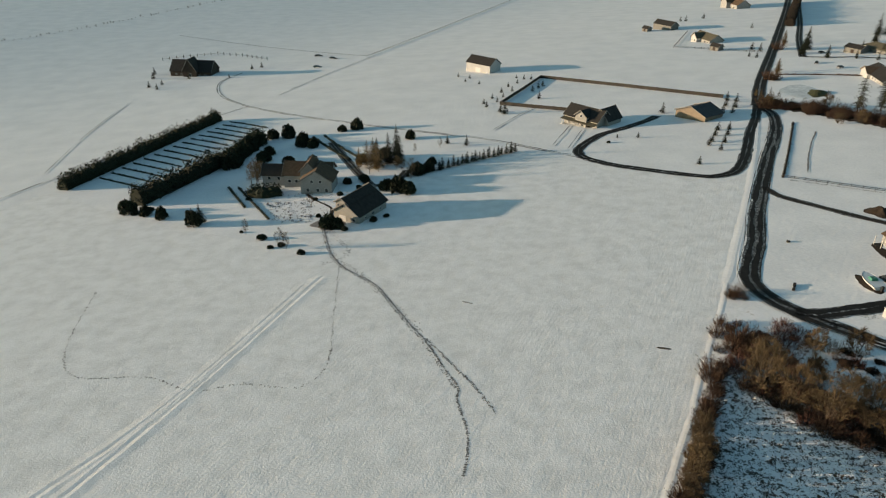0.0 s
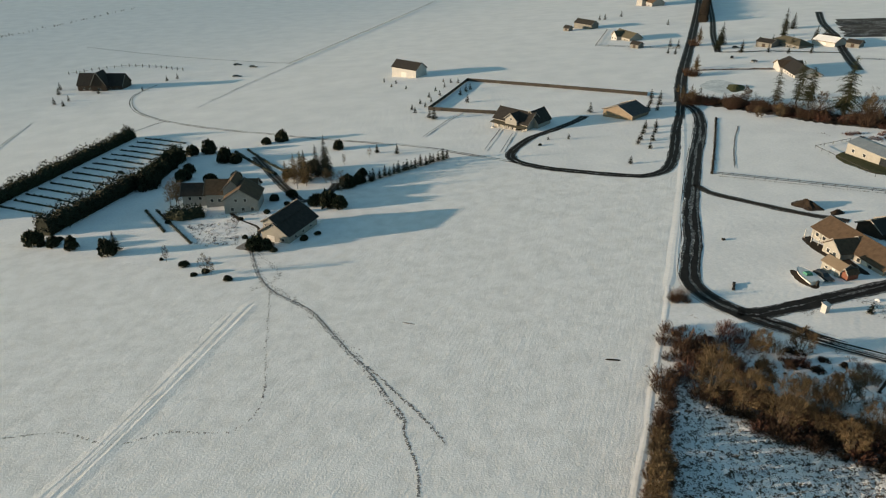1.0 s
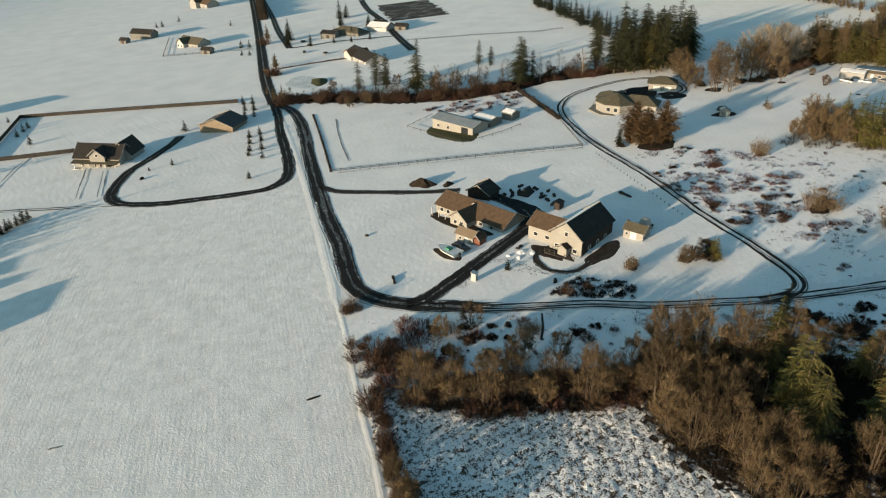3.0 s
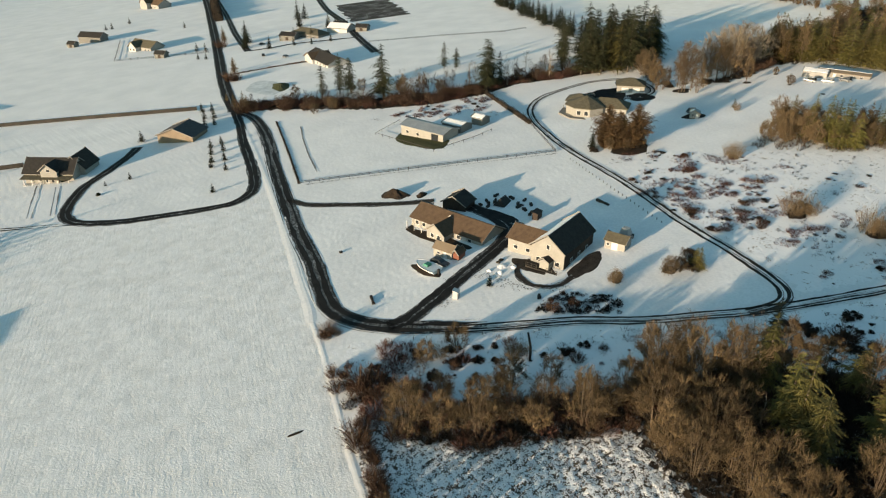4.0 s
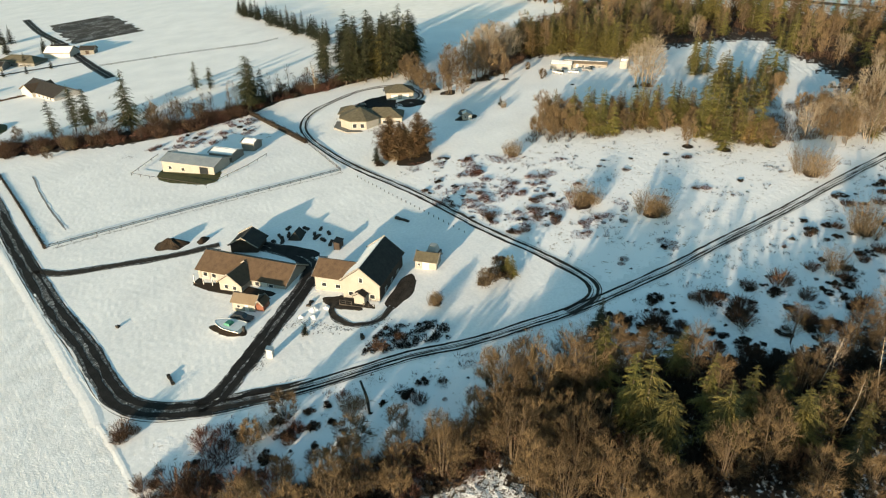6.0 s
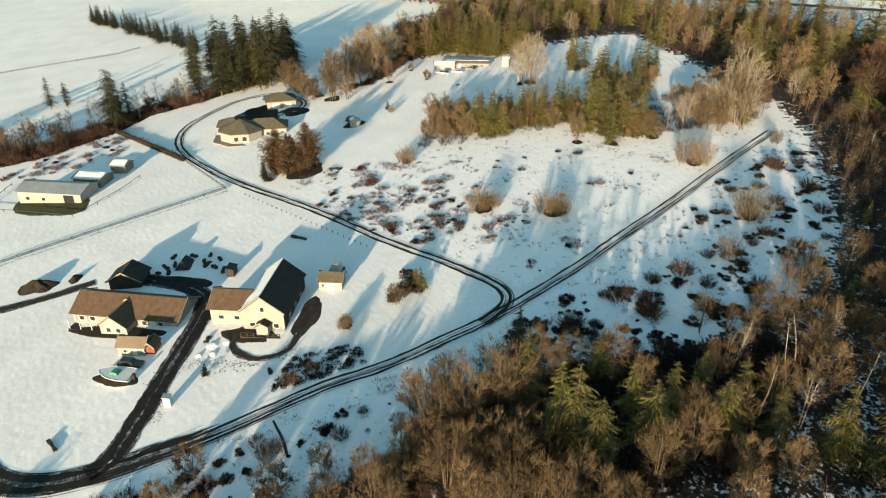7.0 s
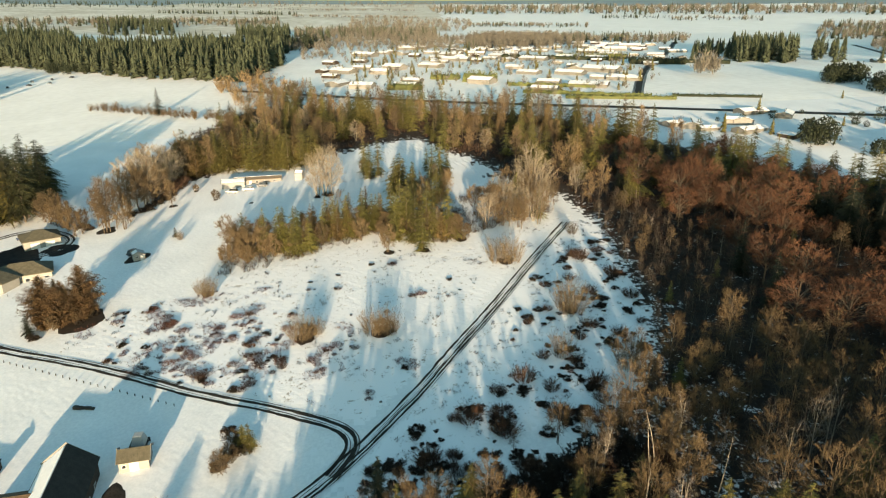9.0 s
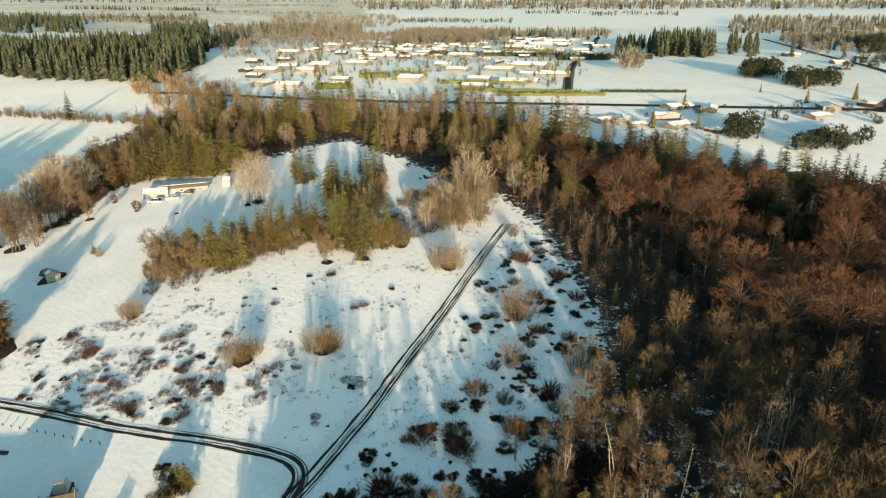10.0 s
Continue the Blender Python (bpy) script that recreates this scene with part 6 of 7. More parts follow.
tufts("dark low shrubs in the garden bed", [(100, 103), (103, 96), (110, 88), (115, 92), (113, 99), (108, 104)], 170, 5, 0.62, TWIG_DARK, 34, 0.0, 0.4)
tufts("undergrowth of the thicket, darkened for the shade between its trees", [(54, 100), (62, 101), (72, 93), (80, 85), (90, 76), (105, 71), (95, 62), (84, 68), (74, 76), (62, 86)], 2000, 6, 1.3, TWIG_DARK, 18, 0.0, 0.09)
tufts("undergrowth at the thicket's western corner, darkened for the shade there", [(70, 34), (77, 48), (76.5, 58), (79, 63), (83, 69.5), (92, 66), (92, 56), (86, 42), (76, 28)], 950, 18, 1.3, TWIG_DARK, 20, 0.0, 0.09)
tufts("dark weeds scattered on the snow below the track", [(110, 74), (128, 45), (138, 28), (150, 6), (172, -6), (234, -12), (243, -4), (215, 8), (185, 26), (150, 48), (128, 62)], 900, 19, 0.5, TWIG_DARK, 14, 4.0, 0.3)
tufts("brown weeds between thicket and track", VERGE, 260, 14, 0.7, TWIG_BROWN, 16, 5.0, 0.14)
tufts("undergrowth of the fir wood, darkened for the shade beneath it", [(90, 60), (98, 66), (106, 66), (113, 57), (117, 45), (122, 32), (130, 16), (120, 8), (98, 20), (84, 44)], 2400, 7, 1.8, TWIG_DARK, 22, 0.0, 0.09)
tufts("dark undergrowth of the southern wood", [(131, 16), (150, 0), (174, -8), (236, -12), (262, -10), (250, -60), (200, -110), (120, -120), (60, -80), (60, -10), (98, 18), (120, 10)], 4200, 8, 1.6, TWIG_BROWN, 18, 0.0, 0.09)
tufts("brown undergrowth of the eastern wood", [(250, -14), (285, -10), (315, 12), (335, 30), (378, 40), (355, 75), (345, 95), (343, 122), (318, 147), (330, 175), (400, 165), (470, 130), (430, 40), (395, -28), (345, -56), (312, -74), (278, -95), (236, -128), (215, -118), (250, -60)], 2600, 9, 2.4, TWIG_BROWN, 18, 0.0, 0.09)

tufts("brown brush under the belt of trees", [(214, 108), (220, 94), (228, 78), (238, 60), (228, 48), (228, 34), (238, 22), (246, 2), (268, -6), (285, 10), (270, 30), (252, 46), (252, 66), (242, 88), (232, 108)], 900, 10, 1.8, TWIG_TAN, 18, 0.0, 0.09)
tufts("reddish weeds on the snowy bank behind the barn", [(165, 246), (173, 241), (190, 237), (212, 233), (222, 223), (200, 200), (192, 212), (181, 224)], 620, 17, 0.5, TWIG_RED, 12, 5.0, 0.22)
tufts("dark brush along the northern hedgerow", [(150, 306), (166, 283), (180, 256), (196, 238), (219, 227), (240, 224), (256, 212), (285, 196), (292, 206), (260, 224), (238, 238), (208, 250), (188, 272), (172, 298), (156, 318)], 1100, 11, 1.5, TWIG_DARK, 18, 0.0, 0.1)
tufts("bare garden beds beside the farmhouse", [(-61, 212), (-45, 210), (-41, 191), (-54, 193)], 170, 12, 0.6, TWIG_BROWN, 14, 0.0, 0.2)
tufts("dead weeds round the farmyard", [(-62, 228), (-36, 226), (-20, 214), (-18, 196), (-36, 186), (-58, 206)], 130, 13, 0.5, TWIG_GREY, 10, 0.0, 0.2)


def snag(x, y, h, lean, seed):
    """A dead pale trunk, leaning, with a few broken stubs."""
    rng = random.Random(seed)
    s = Shape()
    a = rng.uniform(0, 2 * math.pi)
    p, d = Vector((0, 0, -0.4)), Vector((math.cos(a) * lean, math.sin(a) * lean, 1)).normalized()
    for k in range(6):
        d = (d + unit(rng) * 0.07).normalized()
        q = p + d * (h / 6)
        s.tube(p, q, 0.15 - 0.021 * k, 0.15 - 0.021 * (k + 1), 6, cap=False)
        for _ in range(k // 2 + (k > 1)):
            e = unit(rng)
            b = p.lerp(q, rng.random())
            s.tube(b, b + Vector((e.x, e.y, 0.25 + abs(e.z) * 0.6)) * rng.uniform(0.4, 1.3), 0.035, 0.012, 4, cap=False)
        p = q
    whole("dead_tree", s, PALE_BARK, "bare pale dead trunk leaning among the alders", "tree", spot(x, y, 0))


for k, (x, y, h, lean) in enumerate(((104, 58, 10, 0.05), (96.5, 54, 7, 0.1), (118, 23, 11, 0.3), (116, 14, 14, 0.25), (121, 12, 11, 0.12), (100, 66, 9, 0.15), (93, 60, 6, 0.2), (107, 20, 12, 0.08), (88, 69, 8, 0.2), (112, 5, 12, 0.1))):
    snag(x, y, h, lean, 400 + k)


# ---- vehicles and clutter ----
def car(label, x, y, turn, paint, long=4.6, van=False):
    """A parked car: body, glasshouse, four wheels, lamps."""
    ob = thing("car", label, "car", spot(x, y, turn))
    w, l = 0.92, long / 2
    b = Shape()
    prof = [(-l, 0.45), (-l, 0.85), (-l * 0.55, 0.95), (l * 0.45, 0.95), (l * 0.95, 0.82), (l, 0.45)]
    n = len(prof)
    b.solid([(px, -w, pz) for px, pz in prof] + [(px, w, pz) for px, pz in prof], [tuple(reversed(range(n))), tuple(range(n, 2 * n))] + [(k, (k + 1) % n, n + (k + 1) % n, n + k) for k in range(n)])
    body = part("body", b, paint, ob)
    top = 1.9 if van else 1.48
    g = Shape().solid([(-l * 0.9, -w * 0.94, 0.93), (l * 0.42, -w * 0.94, 0.93), (l * 0.12, -w * 0.78, top), (-l * 0.7, -w * 0.78, top), (-l * 0.9, w * 0.94, 0.93), (l * 0.42, w * 0.94, 0.93), (l * 0.12, w * 0.78, top), (-l * 0.7, w * 0.78, top)],
                      [(0, 1, 2, 3), (7, 6, 5, 4), (1, 5, 6, 2), (4, 0, 3, 7)])
    part("glasshouse", g, GLASS, ob)
    part("roof", Shape().box(-l * 0.7, -w * 0.78, top, l * 0.12, w * 0.78, top + 0.06), paint, ob)
    for sx in (-0.62, 0.62):
        for sy in (-1, 1):
            wheel = part("wheel", Shape().tube((l * sx, sy * (w - 0.18), 0.34), (l * sx, sy * (w + 0.02), 0.34), 0.34, 0.34, 12), TYRE, ob)
            part("rim", Shape().tube((l * sx, sy * (w + 0.02), 0.34), (l * sx, sy * (w + 0.04), 0.34), 0.2, 0.2, 10), CHROME, wheel)
    for sy in (-0.6, 0.6):
        part("headlight", Shape().box(l - 0.03, sy * w - 0.15, 0.62, l + 0.02, sy * w + 0.15, 0.76), TRIM, body)
    return ob


car("dark pickup-sized car parked by the little cabin", 102.2, 134.5, -84, PAINT["black"], 5.0)
for k, (x, y, r) in enumerate(((110.5, 121.5, 1.6), (108.0, 119.8, 1.1), (111.8, 119.0, 0.9), (107.0, 122.5, 0.8))):
    mound("snow_mound", "lump of snow-covered clutter by the garden railing", x, y, r, r * 0.8, 0.32, SNOW, 70 + k, "snow mound", "", k * 40)
c = thing("shed", "small dark wooden hutch behind the two-storey house", "shed", spot(136.0, 131.0, 10))
part("body", Shape().box(-1.3, -0.8, -0.3, 1.3, 0.8, 1.9), DARK_WALL, c)
part("roof", Shape().slab((-1.5, -1.0, 1.9), (1.5, -1.0, 1.9), (1.5, 1.0, 2.3), (-1.5, 1.0, 2.3), 0.1), ROOF_DARK, c)
car("dark truck standing on the snowy lawn", 237.6, 138.6, -30, PAINT["black"], 5.0, True)
o = thing("hut", "little cream play hut with a dark roof on the lawn", "hut", spot(233.6, 136.0, -62))
gable(o, 0, 0, 3.0, 3.4, 1.9, 0.8, FARM_WHITE, ROOF_METAL, "y", 0.3, snow=(1,))
window(o, -0.7, -1.7, 0.8, 0.7, 0.8, -1), door(o, 0.7, -1.7, 0, 0.8, 1.6, -1)
mound("earth_patch", "dark trodden earth round the play hut", 234.6, 136.8, 4.6, 3.4, 0.02, EARTH, 61, "earth", "structure", -30)
car("white van parked in the snow before the mobile home", 295.5, 119, 80, PAINT["white"], 5.2, True)
car("white car parked in the snow before the mobile home", 297.5, 113, 100, PAINT["white"])
car("grey car parked beside the mobile home", 301.5, 108, 85, PAINT["grey"])
car("dark car standing on the far field", -101, 547, 10, PAINT["black"], 6.5)
car("dark car standing on the far field", -87, 532, -20, PAINT["black"], 6.5)
car("dark car standing on the far field", -93, 496, 0, PAINT["grey"], 6.5)
car("dark car on the garage forecourt", 258, 183, 50, PAINT["blue"])
car("dark car on the gravel by the hipped house", 238, 184, 120, PAINT["black"])


def boat(x, y, turn):
    """A motor boat on the snow: hull with a raised bow, gunwale, cabin under a tarp."""
    ob = thing("boat", "white motor boat with a green tarp lying on the snow", "boat", spot(x, y, turn))
    prof = [(-3.4, 1.9, 1.2), (-2.2, 2.05, 1.2), (0.0, 2.0, 1.22), (1.6, 1.6, 1.28), (2.7, 0.95, 1.35), (3.5, 0.1, 1.42)]
    hull, deck = Shape(), Shape()
    rows = [[(px, -pw, pz), (px, -pw * 0.65, 0.3), (px, 0, 0.02 + 0.25 * (px > 2)), (px, pw * 0.65, 0.3), (px, pw, pz)] for px, pw, pz in prof]
    for p, q in zip(rows, rows[1:]):
        for k in range(4):
            hull.face([p[k], q[k], q[k + 1], p[k + 1]])
        deck.face([(p[0][0], p[0][1] * 0.9, p[0][2] - 0.03), (q[0][0], q[0][1] * 0.9, q[0][2] - 0.03), (q[4][0], q[4][1] * 0.9, q[4][2] - 0.03), (p[4][0], p[4][1] * 0.9, p[4][2] - 0.03)])
    hull.face(rows[0])
    part("hull", hull, HULL, ob)
    part("deck", deck, HULL, ob)
    part("cabin", Shape().solid([(-0.9, -0.9, 0.9), (1.2, -0.8, 0.95), (0.5, -0.65, 1.7), (-0.7, -0.7, 1.7), (-0.9, 0.9, 0.9), (1.2, 0.8, 0.95), (0.5, 0.65, 1.7), (-0.7, 0.7, 1.7)], [(0, 1, 2, 3), (7, 6, 5, 4), (1, 5, 6, 2), (4, 0, 3, 7), (3, 2, 6, 7)]), TARP, ob, "green tarp cover")
    part("outboard_motor", Shape().box(-4.1, -0.25, 0.3, -3.6, 0.25, 1.5), TYRE, ob)
    return ob


boat(98.6, 135.2, 92)
mound("earth_patch", "bare brown patch under the boat", 98.0, 134.8, 2.2, 5.0, 0.02, EARTH, 60, "earth", "structure", 0)
c = thing("coop", "small white box-shaped coop standing in the snow", "coop", spot(93.6, 120.6, 20))
part("body", Shape().box(-0.6, -0.6, -0.1, 0.6, 0.6, 1.9), WHITE, c)
part("roof", Shape().slab((-0.75, -0.75, 1.9), (0.75, -0.75, 1.9), (0.75, 0.75, 2.15), (-0.75, 0.75, 2.15), 0.1), TRIM, c)
c = thing("tent", "dark ridge tent of tarpaulin behind the houses", "tent", spot(138, 145, 15))
part("canvas", Shape().solid([(-2.5, -1.9, -0.1), (2.5, -1.9, -0.1), (2.5, 1.9, -0.1), (-2.5, 1.9, -0.1), (-1.9, 0, 2.3), (1.6, 0, 2.1)], [(0, 1, 5, 4), (2, 3, 4, 5), (1, 2, 5), (3, 0, 4)]), TYRE, c)
part("pole", Shape().tube((-1.9, 0, 2.1), (-1.9, 0, 2.6), 0.05, 0.04), WOOD, c)
c = thing("playhouse", "white-topped playhouse on stilts behind the shed", "playhouse", spot(139.5, 106, 5))
part("platform", Shape().box(-1.6, -1.6, 0.9, 1.6, 1.6, 1.1), WOOD, c)
part("cover", Shape().solid([(-1.3, -1.3, 1.1), (1.3, -1.3, 1.1), (1.3, 1.3, 1.1), (-1.3, 1.3, 1.1), (-0.8, -0.8, 2.9), (0.8, -0.8, 2.9), (0.8, 0.8, 2.9), (-0.8, 0.8, 2.9)], [(0, 1, 5, 4), (1, 2, 6, 5), (2, 3, 7, 6), (3, 0, 4, 7), (4, 5, 6, 7)]), WHITE, c, "white canvas cover")
for u in (-1.5, 1.5):
    for v in (-1.5, 1.5):
        part("leg", Shape().box(u - 0.1, v - 0.1, -0.4, u + 0.1, v + 0.1, 0.9), WOOD, c)
for k, (x, y, a, l) in enumerate(((154, 122, 80, 4.5), (141, 150, 10, 2.2), (136, 149, 60, 3.0), (134, 147, 20, 1.8), (140, 141, 35, 2.4), (138, 137, 70, 2.0), (105, 106, 40, 1.6), (91, 160, 0, 0.8), (112, 123.5, 10, 2.2), (81, 135, 60, 3.2), (137.5, 147.5, 30, 2.6), (142, 145, 75, 2.0), (139, 139.5, 0, 2.8), (141.5, 137.5, 50, 1.6), (137, 134, 20, 2.4), (133.5, 149.5, 80, 1.5), (143, 141, 15, 1.5))):
    rng = random.Random(k)
    pile = thing("timber_pile", "dark pile of timber and scrap on the snow", "timber pile", spot(x, y, a))
    for q in range(5):
        u = (q - 2) * l / 5
        part("timber", Shape().box(u - l * 0.11, rng.uniform(-0.5, -0.2), -0.2, u + l * 0.11, rng.uniform(0.2, 0.5), rng.uniform(0.25, 0.7)), WOOD, pile)
for x, y, a, c, name in ((237, 437, 20, "black", "dark car parked by the far house"), (218, 404.5, 60, "black", "dark car parked on the snowy lane"), (222.5, 387, 30, "grey", "grey car parked on the snowy lane")):
    car(name, x, y, a, PAINT[c])


# ---- single trees and shrubs ----
def ring_of(q, spots_):
    for x, y, s in spots_:
        q.add(x, y, s)


# young conifers: farm lane row, roadside rows, by the white barn
for k in range(24):
    f = k / 23
    YOUNG.add(-13 + 41 * f + random.uniform(-0.4, 0.4), 232 + 25 * f + random.uniform(-0.4, 0.4), 1.0 + 0.5 * ((k * 7) % 5) / 5)
ring_of(YOUNG, [(136, 324, 1.3), (131, 312, 1.3), (126, 302, 1.2), (139, 320, 1.3), (134, 309, 1.3), (129, 299, 1.2), (113, 272, 1.1), (109, 264, 1.2), (105, 256, 1.0), (102, 251, 1.1), (118, 273, 1.0), (114, 264, 1.2), (109, 254, 1.1), (104, 244, 1.0), (91, 229, 0.9), (79, 267, 0.8), (71, 269, 0.5), (100, 306, 1.5)])
ring_of(YOUNG, [(20, 346, 0.9), (21, 338, 1.0), (25, 358, 0.9), (27, 349, 0.9), (31, 372, 0.9), (31, 360, 0.8), (36, 387, 0.8), (37, 374, 0.9), (42, 396, 0.8), (51, 405, 0.9), (43, 412, 0.7), (47, 407, 0.9), (48, 371, 1.1), (52, 378, 1.2), (55, 383, 1.1), (49, 351, 1.3), (29, 322, 1.7), (27, 325, 1.4), (15, 420, 0.8), (8, 428, 0.8), (12, 410, 0.7), (20, 400, 0.8)])
ring_of(YOUNG, [(205, 465, 1.6), (208, 459, 1.6), (185, 483, 1.2), (247, 569, 1.4), (190, 515, 1.6), (212, 640, 1.4), (217, 640, 1.5), (236, 650, 1.6), (102, 118, 0.8), (250, 129, 1.1), (203, 300, 0.9)])
ring_of(YOUNG, [(-196, 445, 1.4), (-188, 438, 1.2), (-190, 452, 1.2), (-142, 500, 1.2), (-136, 505, 1.3), (-150, 470, 0.9), (-178, 470, 1.5), (-205, 475, 1.5), (-210, 490, 1.6)])
# farmstead trees
ring_of(SPRUCES, [(-19, 254, 1.05), (-26, 247, 0.85), (-22, 250, 0.9), (-18, 249, 0.8), (-62, 284, 0.5), (-72, 300, 0.45), (-41.6, 308.7, 0.42), (-78, 196, 0.5), (286, 465, 0.8), (225, 437, 0.75), (232, 420, 0.6), (292, 440, 0.5), (430, 146, 0.9), (1, 274, 0.3), (9, 270, 0.35)])
ring_of(CEDARS, [(-30, 248, 0.8), (-26, 243, 0.85), (-28, 252, 0.8), (-33, 246, 0.65), (148, 316, 0.5), (152, 330, 0.35)])
ring_of(BROWN, [(-69.6, 234, 0.65), (-71, 232, 0.58), (-67.5, 235, 0.6), (-70, 236, 0.55), (-68.5, 232.5, 0.6), (-18, 241, 0.42), (-16, 239, 0.38)])
ring_of(POPLAR, [(-25, 240, 0.65), (-28, 238, 0.6), (-12, 230, 0.5), (-60, 184, 0.36), (-47, 173, 0.42), (-45, 172, 0.36), (-44, 205, 0.35), (-12, 262, 0.3), (-2, 268, 0.3)])
ring_of(SPRUCES, [(196 + 6 * (k % 6) + random.uniform(-2, 2), -112 + 8 * (k // 6) + random.uniform(-3, 3), random.uniform(1.0, 1.45)) for k in range(30)])
def bush(seed):
    """A dense evergreen bush: several lumpy domes of small leaf sprays."""
    r = random.Random(seed)
    s = Shape()
    domes = [(Vector((0, 0, 0)), 0.85)] + [(Vector((r.uniform(-0.5, 0.5), r.uniform(-0.5, 0.5), r.uniform(0, 0.35))), r.uniform(0.4, 0.6)) for _ in range(5)]
    for o, q in domes:
        for _ in range(int(380 * q)):
            d = unit(r)
            c = o + Vector((d.x, d.y, abs(d.z) * 1.1)) * q * r.uniform(0.75, 1.1)
            e, f = unit(r) * 0.22, unit(r) * 0.2 + Vector((0, 0, 0.12))
            s.face([c - e * 0.5, c + e, c + f])
    return whole("garden_bush", s, HEDGE, "round dark evergreen garden bush in the snow", "bush")


BUSHES = Planting("round dark garden bushes", *[bush(5 + k) for k in range(4)])
for x, y, w, h in ((-93, 202, 2.2, 4.2), (-79.5, 194, 2.6, 5.5), (-79, 299, 3.0, 4.6), (-72, 299, 3.2, 6.0), (-62, 283, 3.4, 6.2), (-86, 256, 4.5, 6.0), (-87, 263, 4.5, 6.5), (-86, 271, 4.0, 6.5), (-85, 281, 4.5, 6.6), (-82, 288, 3.5, 5.5), (-16, 217, 3.6, 5.8), (-12, 214, 2.6, 4.5), (-20, 219, 2.6, 4.0), (-10, 235, 3.4, 4.6), (-6, 238, 2.6, 3.8), (-41, 308, 3.0, 5.4), (-48, 305.6, 2.4, 2.9), (-15, 285.6, 2.6, 4.2), (-35.5, 187, 3.0, 4.6), (-32.5, 186, 2.0, 3.2), (-57, 280, 2.6, 4.0), (-107, 209, 3.2, 5.0), (-52, 248, 2.4, 3.0), (-62, 256, 2.6, 3.6), (-74, 262, 3.0, 4.6), (-74, 272, 2.6, 4.0), (-35, 228, 1.8, 2.4), (-29, 230, 2.0, 2.6), (-24, 258, 3.0, 4.4), (-33, 254, 2.4, 3.4), (-5, 246, 2.2, 3.0), (-22, 190, 1.2, 1.6), (-100, 206, 2.2, 3.4), (-53, 258, 2.2, 3.0)):
    BUSHES.add(x, y, w, h / 1.1)
ring_of(BUSHES, [(-104, 207, 1.5), (-100, 210, 1.2), (-40, 196, 1.0), (-42, 222, 1.3), (-36, 216, 1.2), (-56, 230, 1.3), (-52, 236, 1.2), (-30, 222, 1.2), (-24, 214, 1.3), (-54, 180, 1.5), (-40, 168, 1.2), (-84, 199, 0.7), (-62, 186, 0.7), (-47, 174, 1.1), (-50, 173, 0.9), (-68, 216, 1.0), (-34, 185, 1.0), (-22, 190, 0.9), (-18, 193, 1.0), (-30, 184, 1.2), (-44, 212, 1.0), (-86, 206, 0.8), (66, 262, 0.8), (63, 288, 0.8), (70, 290, 1.0)])
# low brambles and bushes of the snow scrub, in ragged clumps
ring_of(TAN_SHRUB, [(121, 96.5, 0.85), (120, 97.5, 0.6), (85, 97, 1.0), (87, 96, 0.8), (76, 108, 0.9)])
ring_of(GREY_SHRUB, [(66, 132, 0.7), (68, 131, 0.6), (103, 101, 0.9), (107, 98, 0.7)])
ring_of(RED_SHRUB, [(71, 118, 1.3), (69, 115, 1.4), (73, 115, 1.2), (78, 104, 1.1), (88, 100, 0.9)])
rng = random.Random(41)
track_line = curve(TRACK, 6)
for cx, cy, rad, n, red in ((198, 122, 3.5, 9, 0.7), (193, 127, 2.5, 6, 0.3), (189, 115, 3.0, 10, 0.9), (202, 107, 2.5, 7, 0.8), (184, 95, 3.8, 16, 0.8), (166, 107, 3.5, 15, 1.0), (170, 113, 4.0, 13, 0.5), (178, 100, 3.5, 11, 0.7), (167, 90, 4.0, 13, 0.2), (165, 86, 2.5, 7, 0.3), (164, 74, 3.0, 8, 0.9), (170, 70, 3.0, 6, 0.3), (149, 61, 1.5, 4, 0.9), (160, 53, 2.0, 6, 0.6), (162, 98, 4.0, 14, 0.5), (157, 89, 3.0, 7, 0.2), (182, 110, 4.0, 11, 0.7), (174, 122, 3.0, 8, 0.4), (190, 80, 4.5, 7, 0.3), (176, 88, 5.0, 12, 0.3),
                            (186, 60, 5.0, 5, 0.2), (196, 46, 5.0, 5, 0.2), (205, 76, 5.0, 6, 0.2), (213, 60, 4.0, 4, 0.2)):
    for _ in range(n):
        x, y, q = rng.gauss(cx, rad * 0.75), rng.gauss(cy, rad * 0.75), 0.2 + 0.8 * rng.random() ** 1.6
        (RED_SHRUB if rng.random() < red else DARK_SHRUB if rng.random() < 0.6 else GREY_SHRUB).add(x, y, q, q * rng.uniform(0.4, 0.8))
